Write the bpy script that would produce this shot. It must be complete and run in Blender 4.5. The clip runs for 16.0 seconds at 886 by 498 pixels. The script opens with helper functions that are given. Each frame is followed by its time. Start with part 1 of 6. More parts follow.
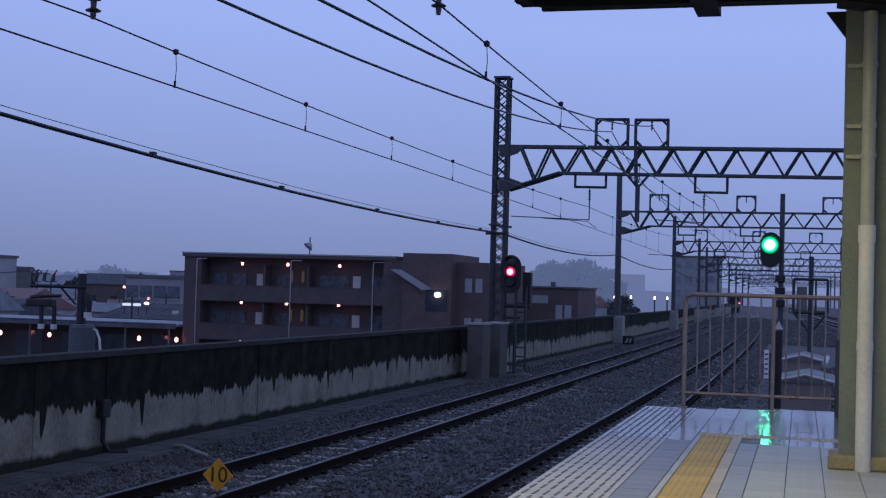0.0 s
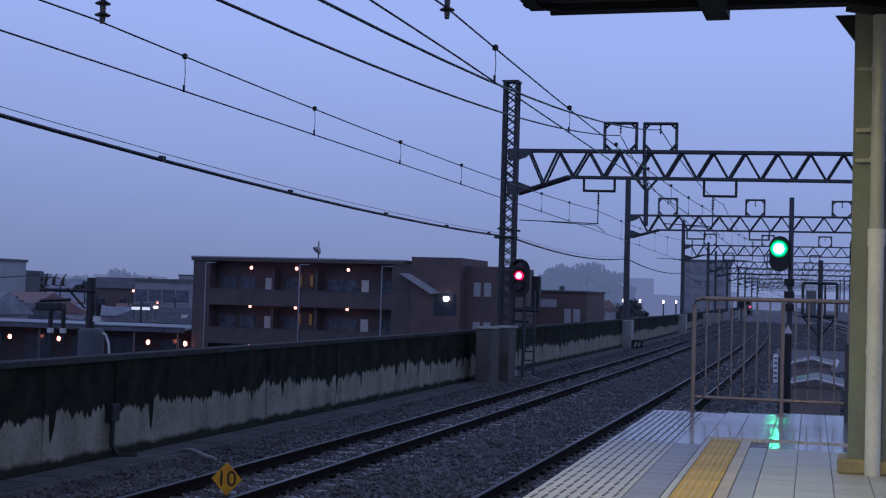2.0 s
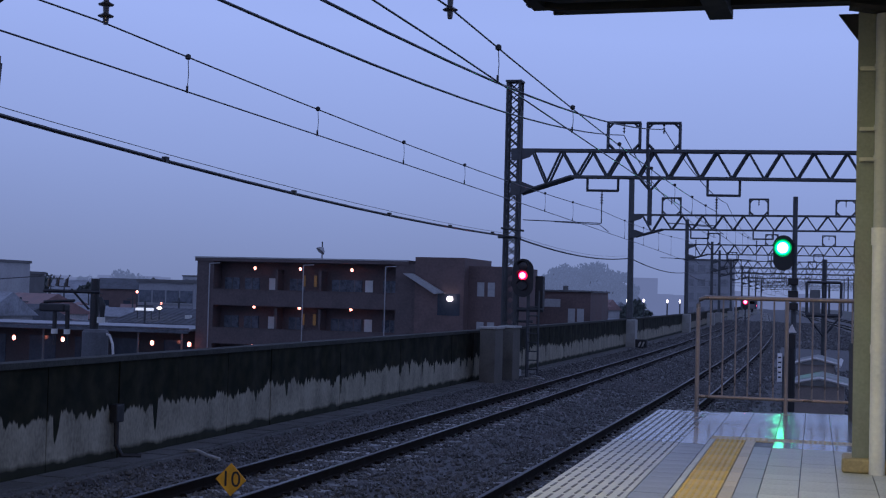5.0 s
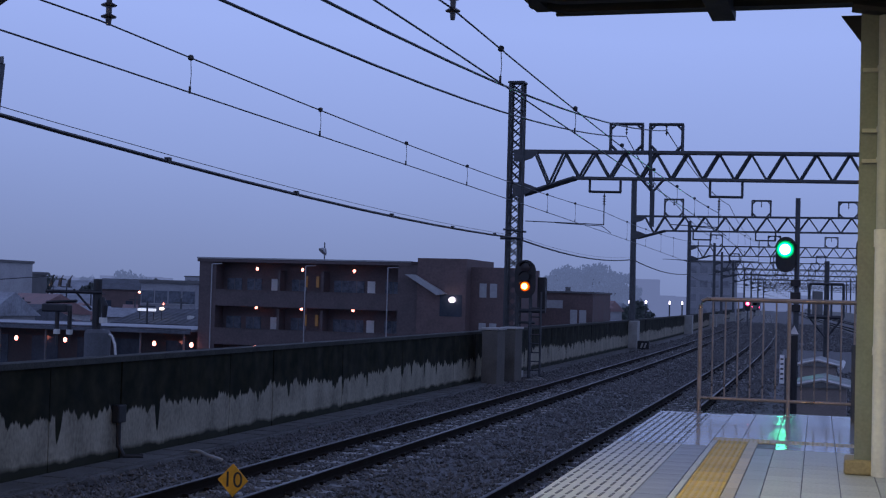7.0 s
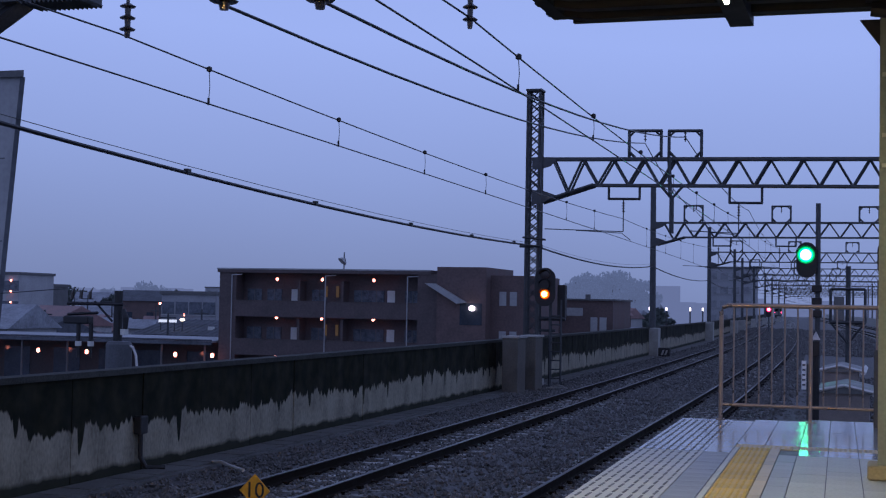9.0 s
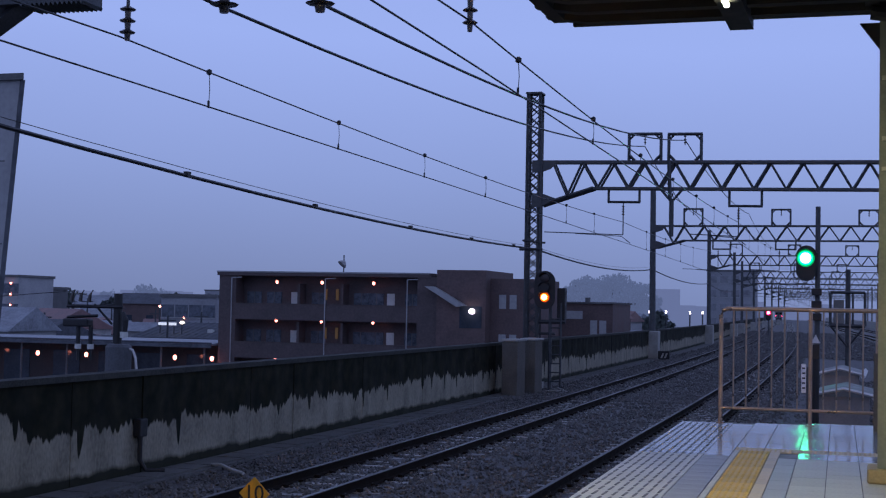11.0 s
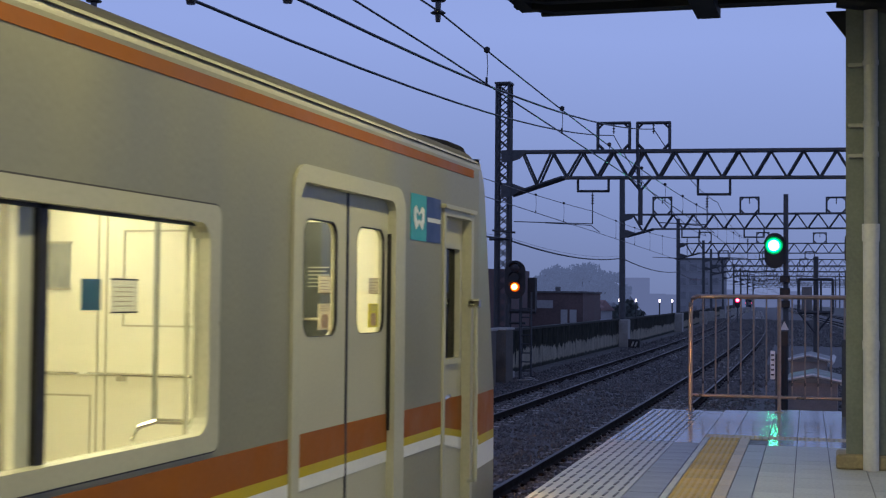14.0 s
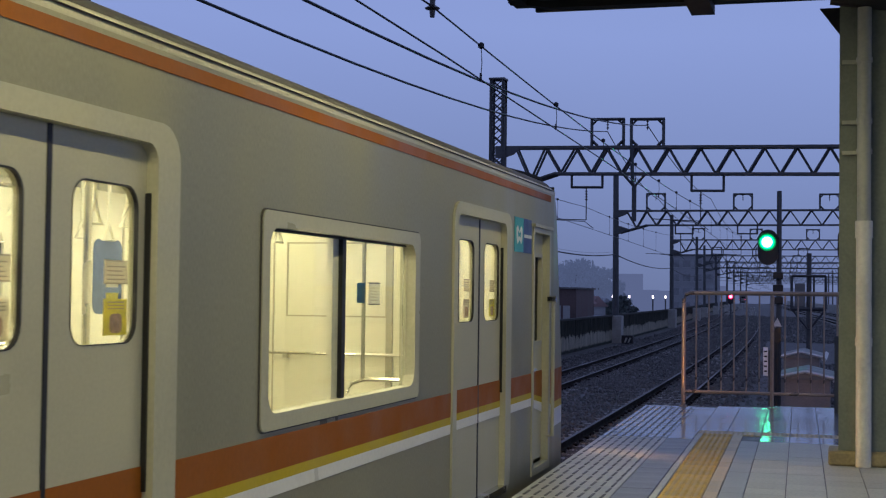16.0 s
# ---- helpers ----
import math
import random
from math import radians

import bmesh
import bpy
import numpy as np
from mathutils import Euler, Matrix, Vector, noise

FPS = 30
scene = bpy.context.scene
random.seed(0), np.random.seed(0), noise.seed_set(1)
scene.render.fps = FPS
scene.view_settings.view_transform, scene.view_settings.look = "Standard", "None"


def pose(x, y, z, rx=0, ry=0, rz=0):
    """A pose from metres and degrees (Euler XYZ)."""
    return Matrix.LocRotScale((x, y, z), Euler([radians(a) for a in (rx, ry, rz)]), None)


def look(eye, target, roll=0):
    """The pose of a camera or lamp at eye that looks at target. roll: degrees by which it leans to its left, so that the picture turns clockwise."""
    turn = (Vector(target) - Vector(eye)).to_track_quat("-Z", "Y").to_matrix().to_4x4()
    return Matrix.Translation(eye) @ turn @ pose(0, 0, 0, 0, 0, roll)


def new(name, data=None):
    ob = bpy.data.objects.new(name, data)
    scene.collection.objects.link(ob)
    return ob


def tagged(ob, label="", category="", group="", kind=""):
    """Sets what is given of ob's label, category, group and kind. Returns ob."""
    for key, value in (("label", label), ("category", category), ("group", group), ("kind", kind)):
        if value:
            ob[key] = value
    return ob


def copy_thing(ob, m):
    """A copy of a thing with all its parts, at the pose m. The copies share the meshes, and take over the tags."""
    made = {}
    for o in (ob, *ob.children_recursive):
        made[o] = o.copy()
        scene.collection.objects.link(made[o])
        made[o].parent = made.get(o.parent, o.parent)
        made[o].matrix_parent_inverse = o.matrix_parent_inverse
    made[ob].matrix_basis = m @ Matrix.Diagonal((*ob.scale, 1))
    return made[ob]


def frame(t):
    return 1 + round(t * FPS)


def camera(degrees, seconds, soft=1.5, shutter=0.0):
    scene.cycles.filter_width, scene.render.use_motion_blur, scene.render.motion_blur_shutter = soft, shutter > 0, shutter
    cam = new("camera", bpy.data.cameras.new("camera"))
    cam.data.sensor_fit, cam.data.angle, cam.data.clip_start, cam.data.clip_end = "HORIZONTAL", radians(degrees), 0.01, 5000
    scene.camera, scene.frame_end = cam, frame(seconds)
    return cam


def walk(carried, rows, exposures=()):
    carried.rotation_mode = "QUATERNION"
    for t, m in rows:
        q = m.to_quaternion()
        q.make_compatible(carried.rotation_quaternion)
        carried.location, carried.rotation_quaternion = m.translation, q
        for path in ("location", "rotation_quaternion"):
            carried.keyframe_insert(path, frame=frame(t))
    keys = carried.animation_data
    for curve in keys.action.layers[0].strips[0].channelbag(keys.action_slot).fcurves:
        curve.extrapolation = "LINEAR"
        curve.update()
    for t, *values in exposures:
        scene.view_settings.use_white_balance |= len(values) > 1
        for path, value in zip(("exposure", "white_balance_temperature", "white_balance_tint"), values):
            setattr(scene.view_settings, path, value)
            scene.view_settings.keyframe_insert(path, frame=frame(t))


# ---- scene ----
# camera: stands on the platform, held by hand, and turns slightly
cam = camera(35.5, 16.0, soft=1.2, shutter=0.5)
EYE = (0.0, 0.0, 1.36)
PATH = [
    (0.0, 91.770, -1.624, 15.931),
    (0.5, 91.837, -1.848, 15.848),
    (1.0, 91.812, -1.788, 16.375),
    (1.5, 91.901, -1.726, 16.253),
    (2.0, 91.922, -1.617, 16.288),
    (2.5, 91.930, -1.524, 16.320),
    (3.0, 91.824, -1.494, 16.300),
    (3.5, 91.818, -1.517, 16.500),
    (4.0, 91.828, -1.490, 16.459),
    (6.5, 92.057, -1.488, 16.442),
    (7.0, 91.959, -1.577, 16.533),
    (7.5, 91.951, -1.581, 17.374),
    (8.0, 92.083, -0.754, 17.513),
    (8.5, 92.246, -0.960, 17.386),
    (9.0, 92.301, -1.069, 17.356),
    (11.5, 92.462, -1.121, 17.331),
    (12.0, 92.500, -0.943, 16.911),
    (12.5, 92.547, -0.554, 16.638),
    (13.0, 92.468, -0.825, 16.571),
    (13.5, 92.242, -0.612, 16.347),
    (14.0, 92.048, -0.560, 16.127),
    (14.5, 91.920, -0.355, 16.067),
    (15.0, 91.848, -0.104, 15.886),
    (15.5, 91.832, -0.434, 15.946),
    (16.0, 91.870, -0.723, 15.858),
]

walk(cam, [(t, pose(*EYE, rx, ry, rz)) for t, rx, ry, rz in PATH],
     exposures=[(0.0, 0.15), (9.2, 0.15), (12.0, 0.10), (13.0, 0.05), (14.0, -0.06), (14.5, -0.15), (15.0, -0.2), (16.0, -0.24)])

# world: overcast blue dusk
world = bpy.data.worlds.new("dusk_sky")
scene.world = world
world.use_nodes = True
wn, wl = world.node_tree.nodes, world.node_tree.links
wn.clear()
w_out = wn.new("ShaderNodeOutputWorld")
w_bg = wn.new("ShaderNodeBackground")
w_ramp = wn.new("ShaderNodeValToRGB")
w_sep = wn.new("ShaderNodeSeparateXYZ")
w_tc = wn.new("ShaderNodeTexCoord")
w_noise = wn.new("ShaderNodeTexNoise")
w_noise.inputs["Scale"].default_value = 2.2
w_noise.inputs["Detail"].default_value = 4.0
w_add = wn.new("ShaderNodeMath")
w_add.operation = "MULTIPLY_ADD"
w_add.inputs[1].default_value = 0.05
w_side = wn.new("ShaderNodeMath")
w_side.operation = "MULTIPLY_ADD"
w_side.inputs[1].default_value = 0.05
wl.new(w_tc.outputs["Generated"], w_sep.inputs[0])
wl.new(w_tc.outputs["Generated"], w_noise.inputs["Vector"])
wl.new(w_noise.outputs["Fac"], w_add.inputs[0])
wl.new(w_sep.outputs["X"], w_side.inputs[0])
wl.new(w_sep.outputs["Z"], w_side.inputs[2])
wl.new(w_side.outputs[0], w_add.inputs[2])
wl.new(w_add.outputs[0], w_ramp.inputs["Fac"])
wl.new(w_ramp.outputs["Color"], w_bg.inputs["Color"])
wl.new(w_bg.outputs[0], w_out.inputs["Surface"])
cr = w_ramp.color_ramp
cr.elements[0].position, cr.elements[0].color = 0.0, (0.165, 0.21, 0.395, 1)
cr.elements[1].position, cr.elements[1].color = 1.0, (0.10, 0.125, 0.27, 1)
for p, c in ((0.03, (0.188, 0.242, 0.458)), (0.10, (0.243, 0.320, 0.625)), (0.20, (0.305, 0.402, 0.80)), (0.40, (0.28, 0.37, 0.75))):
    e = cr.elements.new(p)
    e.color = (*c, 1)
w_bg.inputs["Strength"].default_value = 1.0

# a weak, very wide sun behind the cloud
sun = bpy.data.lights.new("sun", "SUN")
sun.energy, sun.angle, sun.color = 0.05, radians(60), (0.75, 0.82, 1.0)
new("sun", sun).matrix_world = look((0, 0, 60), (-10, 30, 0))


# ---- materials ----
def material(name, color, rough=0.6, metal=0.0, var=0.25, scale=8.0, fine=60.0, bump=0.15, dist=0.01,
             second=None, glow=0.0, coat=0.0, stretch=(1, 1, 1), per_piece=0.0, rough_var=0.15, spec=0.5):
    m = bpy.data.materials.new(name)
    m.use_nodes = True
    n, l = m.node_tree.nodes, m.node_tree.links
    b = n["Principled BSDF"]
    tc = n.new("ShaderNodeTexCoord")
    mp = n.new("ShaderNodeMapping")
    mp.inputs["Scale"].default_value = stretch
    l.new(tc.outputs["Object"], mp.inputs["Vector"])
    big, small = n.new("ShaderNodeTexNoise"), n.new("ShaderNodeTexNoise")
    big.inputs["Scale"].default_value, big.inputs["Detail"].default_value = scale, 5
    small.inputs["Scale"].default_value, small.inputs["Detail"].default_value = fine, 3
    l.new(mp.outputs[0], big.inputs["Vector"])
    l.new(mp.outputs[0], small.inputs["Vector"])
    add = n.new("ShaderNodeMath")
    add.operation = "MULTIPLY_ADD"
    add.inputs[1].default_value = 0.4
    l.new(small.outputs["Fac"], add.inputs[0])
    half = n.new("ShaderNodeMath")
    half.operation = "MULTIPLY"
    half.inputs[1].default_value = 0.6
    l.new(big.outputs["Fac"], half.inputs[0])
    l.new(half.outputs[0], add.inputs[2])
    ramp = n.new("ShaderNodeValToRGB")
    lo = second or tuple(c * (1 - var) for c in color)
    hi = tuple(min(1, c * (1 + var * 0.7)) for c in color)
    ramp.color_ramp.elements[0].position, ramp.color_ramp.elements[0].color = 0.34, (*lo, 1)
    ramp.color_ramp.elements[1].position, ramp.color_ramp.elements[1].color = 0.62, (*hi, 1)
    src = add.outputs[0]
    if per_piece:
        info = n.new("ShaderNodeObjectInfo")
        pa = n.new("ShaderNodeMath")
        pa.operation = "MULTIPLY_ADD"
        pa.inputs[1].default_value = per_piece
        l.new(info.outputs["Random"], pa.inputs[0])
        l.new(src, pa.inputs[2])
        sb = n.new("ShaderNodeMath")
        sb.operation = "SUBTRACT"
        sb.inputs[1].default_value = per_piece / 2
        l.new(pa.outputs[0], sb.inputs[0])
        src = sb.outputs[0]
    l.new(src, ramp.inputs["Fac"])
    l.new(ramp.outputs["Color"], b.inputs["Base Color"])
    rr = n.new("ShaderNodeMapRange")
    rr.inputs["To Min"].default_value = max(0.02, rough - rough_var)
    rr.inputs["To Max"].default_value = min(1, rough + rough_var)
    rr.inputs["From Min"].default_value, rr.inputs["From Max"].default_value = 0.3, 0.7
    l.new(big.outputs["Fac"], rr.inputs["Value"])
    l.new(rr.outputs[0], b.inputs["Roughness"])
    b.inputs["Metallic"].default_value = metal
    b.inputs["Specular IOR Level"].default_value = spec
    b.inputs["Coat Weight"].default_value = coat
    b.inputs["Coat Roughness"].default_value = 0.06
    if bump:
        bp = n.new("ShaderNodeBump")
        bp.inputs["Strength"].default_value = bump
        bp.inputs["Distance"].default_value = dist
        l.new(add.outputs[0], bp.inputs["Height"])
        l.new(bp.outputs[0], b.inputs["Normal"])
        if coat:
            l.new(bp.outputs[0], b.inputs["Coat Normal"])
    if glow:
        b.inputs["Emission Color"].default_value = (*color, 1)
        b.inputs["Emission Strength"].default_value = glow
    return m


def lamp_material(name, color, strength):
    m = bpy.data.materials.new(name)
    m.use_nodes = True
    b = m.node_tree.nodes["Principled BSDF"]
    b.inputs["Base Color"].default_value = (*[c * 0.5 for c in color], 1)
    b.inputs["Emission Color"].default_value = (*color, 1)
    b.inputs["Emission Strength"].default_value = strength
    return m


def glass_material(name, tint=(0.9, 0.95, 1.0), gloss=0.25, rough=0.02):
    m = bpy.data.materials.new(name)
    m.use_nodes = True
    n, l = m.node_tree.nodes, m.node_tree.links
    n.clear()
    out, mix = n.new("ShaderNodeOutputMaterial"), n.new("ShaderNodeMixShader")
    tr, gl, fr = n.new("ShaderNodeBsdfTransparent"), n.new("ShaderNodeBsdfGlossy"), n.new("ShaderNodeLayerWeight")
    tr.inputs["Color"].default_value = (*tint, 1)
    gl.inputs["Roughness"].default_value = rough
    pw = n.new("ShaderNodeMath")
    pw.operation = "POWER"
    pw.inputs[1].default_value = 3.0
    ma = n.new("ShaderNodeMath")
    ma.operation = "MULTIPLY_ADD"
    ma.inputs[1].default_value, ma.inputs[2].default_value = gloss, 0.03
    l.new(fr.outputs["Facing"], pw.inputs[0])
    l.new(pw.outputs[0], ma.inputs[0])
    l.new(ma.outputs[0], mix.inputs["Fac"])
    l.new(tr.outputs[0], mix.inputs[1])
    l.new(gl.outputs[0], mix.inputs[2])
    l.new(mix.outputs[0], out.inputs["Surface"])
    return m


M_BALLAST = material("wet_ballast", (0.082, 0.080, 0.080), 0.6, 0, 0.65, 3.0, 22.0, 0.9, 0.05, spec=0.2)
M_STONE = material("ballast_stone", (0.096, 0.093, 0.091), 0.5, 0, 0.7, 2.0, 9.0, 0.3, 0.01, spec=0.3)
M_RAIL = material("rusty_rail_side", (0.016, 0.012, 0.010), 0.85, 0.0, 0.4, 4, 40, spec=0.08)
M_RAILTOP = material("worn_rail_head", (0.085, 0.08, 0.078), 0.5, 0.9, 0.3, 2, 30, 0.05, stretch=(1, 0.1, 1))
M_SLEEPER = material("concrete_sleeper", (0.17, 0.165, 0.15), 0.45, 0, 0.45, 4, 30, 0.2, 0.01, per_piece=0.35)
M_STEEL = material("galvanised_dark_steel", (0.075, 0.08, 0.085), 0.55, 0.5, 0.35, 6, 50)
M_CABLE = material("black_cable", (0.012, 0.012, 0.014), 0.5, 0, 0.2, 5, 30, 0)
M_COPPER = material("dark_copper_wire", (0.03, 0.03, 0.032), 0.4, 0.4, 0.2, 5, 30, 0)
M_PORCELAIN = material("brown_porcelain", (0.05, 0.042, 0.038), 0.2, 0, 0.2, 5, 30, 0)
M_CONCRETE = material("old_concrete", (0.33, 0.325, 0.30), 0.75, 0, 0.3, 1.5, 25, 0.3, 0.01)
M_DARKBOX = material("grey_cabinet_paint", (0.16, 0.16, 0.155), 0.5, 0, 0.2, 3, 30)


# ---- mesh helpers ----
class Mesh:
    """Collects boxes, tubes and prisms into one mesh."""

    def __init__(self):
        self.v, self.f = [], []

    def add(self, verts, faces):
        k = len(self.v)
        self.v.extend(tuple(p) for p in verts)
        self.f.extend(tuple(i + k for i in q) for q in faces)
        return self

    def box(self, x0, x1, y0, y1, z0, z1, c=0.0):
        if c <= 0:
            vs = [(x, y, z) for z in (z0, z1) for y in (y0, y1) for x in (x0, x1)]
            return self.add(vs, [(0, 2, 3, 1), (4, 5, 7, 6), (0, 1, 5, 4), (2, 6, 7, 3), (0, 4, 6, 2), (1, 3, 7, 5)])
        b = bmesh.new()
        bmesh.ops.create_cube(b, size=1)
        for q in b.verts:
            q.co = Vector(((x0 + x1) / 2 + q.co.x * (x1 - x0), (y0 + y1) / 2 + q.co.y * (y1 - y0), (z0 + z1) / 2 + q.co.z * (z1 - z0)))
        bmesh.ops.bevel(b, geom=b.edges[:], offset=c, segments=2, affect="EDGES", profile=0.5)
        b.verts.index_update()
        self.add([q.co[:] for q in b.verts], [[q.index for q in fc.verts] for fc in b.faces])
        b.free()
        return self

    def tube(self, pts, r, n=8, caps=True):
        pts = [Vector(p) for p in pts]
        k = len(pts)
        vs, fs = [], []
        for i, p in enumerate(pts):
            d = (pts[min(i + 1, k - 1)] - pts[max(i - 1, 0)]).normalized()
            up = Vector((0, 0, 1)) if abs(d.z) < 0.9 else Vector((1, 0, 0))
            a = d.cross(up).normalized()
            b = d.cross(a).normalized()
            rr = r[i] if isinstance(r, (list, tuple)) else r
            vs += [p + rr * (math.cos(6.28318 * j / n) * a + math.sin(6.28318 * j / n) * b) for j in range(n)]
        for i in range(k - 1):
            for j in range(n):
                fs.append((i * n + j, i * n + (j + 1) % n, (i + 1) * n + (j + 1) % n, (i + 1) * n + j))
        if caps:
            fs.append(tuple(range(n))[::-1])
            fs.append(tuple((k - 1) * n + j for j in range(n)))
        return self.add(vs, fs)

    def prism(self, poly, a, b, axis="y"):
        """A polygon of two coordinates, pushed along an axis from a to b."""
        n = len(poly)
        put = {"y": lambda p, t: (p[0], t, p[1]), "x": lambda p, t: (t, p[0], p[1]), "z": lambda p, t: (p[0], p[1], t)}[axis]
        vs = [put(p, a) for p in poly] + [put(p, b) for p in poly]
        fs = [(i, (i + 1) % n, n + (i + 1) % n, n + i) for i in range(n)]
        return self.add(vs, fs + [tuple(range(n))[::-1], tuple(range(n, 2 * n))])

    def bar(self, p, q, w, d=None):
        """A square bar from p to q."""
        return self.tube([p, q], (w if d is None else d) * 0.7071, 4)

    def make(self, name, smooth=False):
        me = bpy.data.meshes.new(name)
        me.from_pydata(self.v, [], self.f)
        me.validate()
        b = bmesh.new()
        b.from_mesh(me)
        bmesh.ops.recalc_face_normals(b, faces=b.faces[:])
        b.to_mesh(me)
        b.free()
        if smooth:
            me.shade_smooth()
            me.set_sharp_from_angle(angle=radians(40))
        return me


def put(name, mesh, mat, parent=None, label="", smooth=False):
    me = mesh if isinstance(mesh, bpy.types.Mesh) else mesh.make(name, smooth)
    if mat and not me.materials:
        me.materials.append(mat)
    ob = new(name, me)
    if parent:
        ob.parent = parent
    if label:
        ob["label"] = label
    return ob


def part(name, mesh, mat, parent, label="", smooth=False):
    return put(name, mesh, mat, parent, label, smooth)


def thing(name, label, category, group="", at=(0, 0, 0), kind=""):
    ob = new(name)
    ob.location = at
    ob.empty_display_size = 0.2
    return tagged(ob, label, category, group, kind)


def bend(y):
    """How far the line has bent to the left at y."""
    if y <= 0:
        return 0.0
    k = min(y, 200.0)
    return -(k * k) / 6500.0 - 0.009 * max(0.0, k - 10.0) - 0.058 * max(0.0, y - 200.0)


def sweep(mesh, profile, ys, closed=True):
    """A profile of (x, z) pushed along the bend of the line."""
    n = len(profile)
    vs = [(x + bend(y), y, z) for y in ys for x, z in profile]
    fs = []
    for i in range(len(ys) - 1):
        for j in range(n if closed else n - 1):
            fs.append((i * n + j, i * n + (j + 1) % n, (i + 1) * n + (j + 1) % n, (i + 1) * n + j))
    if closed:
        fs += [tuple(range(n)), tuple((len(ys) - 1) * n + j for j in range(n))]
    return mesh.add(vs, fs)


def steps(a, b, d):
    k = max(1, int(round((b - a) / d)))
    return [a + (b - a) * i / k for i in range(k + 1)]


LINE = steps(-30, 60, 5) + steps(66, 480, 6) + steps(490, 660, 10)
TRACKS = {"near": -3.68, "far": -7.45, "side": 5.3, "loop": 9.1}
RAIL_Z = -1.1

# ---- ground, viaduct and ballast ----
M_TOWN = material("wet_town_ground", (0.22, 0.23, 0.235), 0.6, 0, 0.4, 0.05, 0.8, 0)
tagged(put("ground", Mesh().add([(-1500, -1500, -8), (1500, -1500, -8), (1500, 2500, -8), (-1500, 2500, -8)], [(0, 1, 2, 3)]), M_TOWN),
       "dark wet town ground below the raised railway", "ground", kind="structure")
deck = Mesh()
sweep(deck, [(-11.2, -2.4), (-11.2, -1.62), (13.0, -1.62), (13.0, -2.4)], LINE)
tagged(put("viaduct_deck", deck, M_CONCRETE), "concrete deck that carries the railway tracks", "viaduct", kind="structure")


def ballast_bed():
    """A lumpy bed of stones, raised round the tracks."""
    xs = [-10.9, -10.5, -10.1, -9.8] + [-9.5 + 0.14 * i for i in range(51)] + [-2.3, -2.0, -0.5, 2.0, 3.4, 5.0, 7.0, 9.0, 11.0, 12.9]
    ys = steps(-28, 7.5, 1.1) + steps(8, 34, 0.16) + steps(34.5, 90, 0.8) + steps(92, 480, 5) + steps(490, 660, 10)
    vs, fs = [], []
    for y in ys:
        for x in xs:
            d = min(abs(x - c) for c in TRACKS.values())
            z = -1.27 - 0.10 * max(0.0, min(1.0, (d - 1.45) / 0.6))
            z += 0.035 * noise.noise((x * 5.5, y * 5.5, 0)) + 0.02 * noise.noise((x * 1.3, y * 1.3, 3))
            vs.append((x + bend(y), y, z))
    n = len(xs)
    for i in range(len(ys) - 1):
        for j in range(n - 1):
            k = i * n + j
            fs.append((k, k + 1, k + n + 1, k + n))
    return Mesh().add(vs, fs)


tagged(put("ballast_bed", ballast_bed(), M_BALLAST, smooth=False), "dark wet crushed stone ballast round the tracks", "ballast", kind="structure")


def loose_stones():
    rng = random.Random(5)
    m = Mesh()
    for _ in range(24000):
        y = 11 + 34 * rng.random() ** 1.6
        x = rng.uniform(-10.2, -2.4)
        d = min(abs(x - c) for c in TRACKS.values())
        z = -1.265 - 0.10 * max(0.0, min(1.0, (d - 1.45) / 0.6))
        s = rng.uniform(0.022, 0.05)
        c = Vector((x + bend(y), y, z + s * 0.3))
        e = Euler((rng.random() * 6, rng.random() * 6, rng.random() * 6)).to_matrix()
        vs = [c + e @ Vector(q) * s * rng.uniform(0.75, 1.2) for q in ((1, 0, 0), (-1, 0, 0), (0, 1, 0), (0, -1, 0), (0, 0, 0.8), (0, 0, -0.8))]
        m.add(vs, [(0, 2, 4), (2, 1, 4), (1, 3, 4), (3, 0, 4), (2, 0, 5), (1, 2, 5), (3, 1, 5), (0, 3, 5)])
    for x0, x1, y0, y1, count in ((-10.4, -2.2, 40, 95, 13000), (-2.6, 2.5, 17.7, 60, 7000), (-10.0, 4.0, 88, 210, 9000)):
        for _ in range(count):
            y = y0 + (y1 - y0) * rng.random() ** 1.4
            x = rng.uniform(x0, x1)
            d = min(abs(x - c) for c in TRACKS.values())
            z = -1.265 - 0.10 * max(0.0, min(1.0, (d - 1.45) / 0.6))
            s = rng.uniform(0.035, 0.075) * (1.7 if y0 > 80 else 1)
            c = Vector((x + bend(y), y, z + s * 0.3))
            e = Euler((rng.random() * 6, rng.random() * 6, rng.random() * 6)).to_matrix()
            vs = [c + e @ Vector(q) * s * rng.uniform(0.75, 1.2) for q in ((1, 0, 0), (-1, 0, 0), (0, 1, 0), (0, -1, 0), (0, 0, 0.8), (0, 0, -0.8))]
            m.add(vs, [(0, 2, 4), (2, 1, 4), (1, 3, 4), (3, 0, 4), (2, 0, 5), (1, 2, 5), (3, 1, 5), (0, 3, 5)])
    me = bpy.data.meshes.new("ballast_stones")
    me.from_pydata(m.v, [], m.f)
    return me


tagged(put("ballast_stones", loose_stones(), M_STONE), "loose angular ballast stones, dark and wet", "stones", kind="stuff")


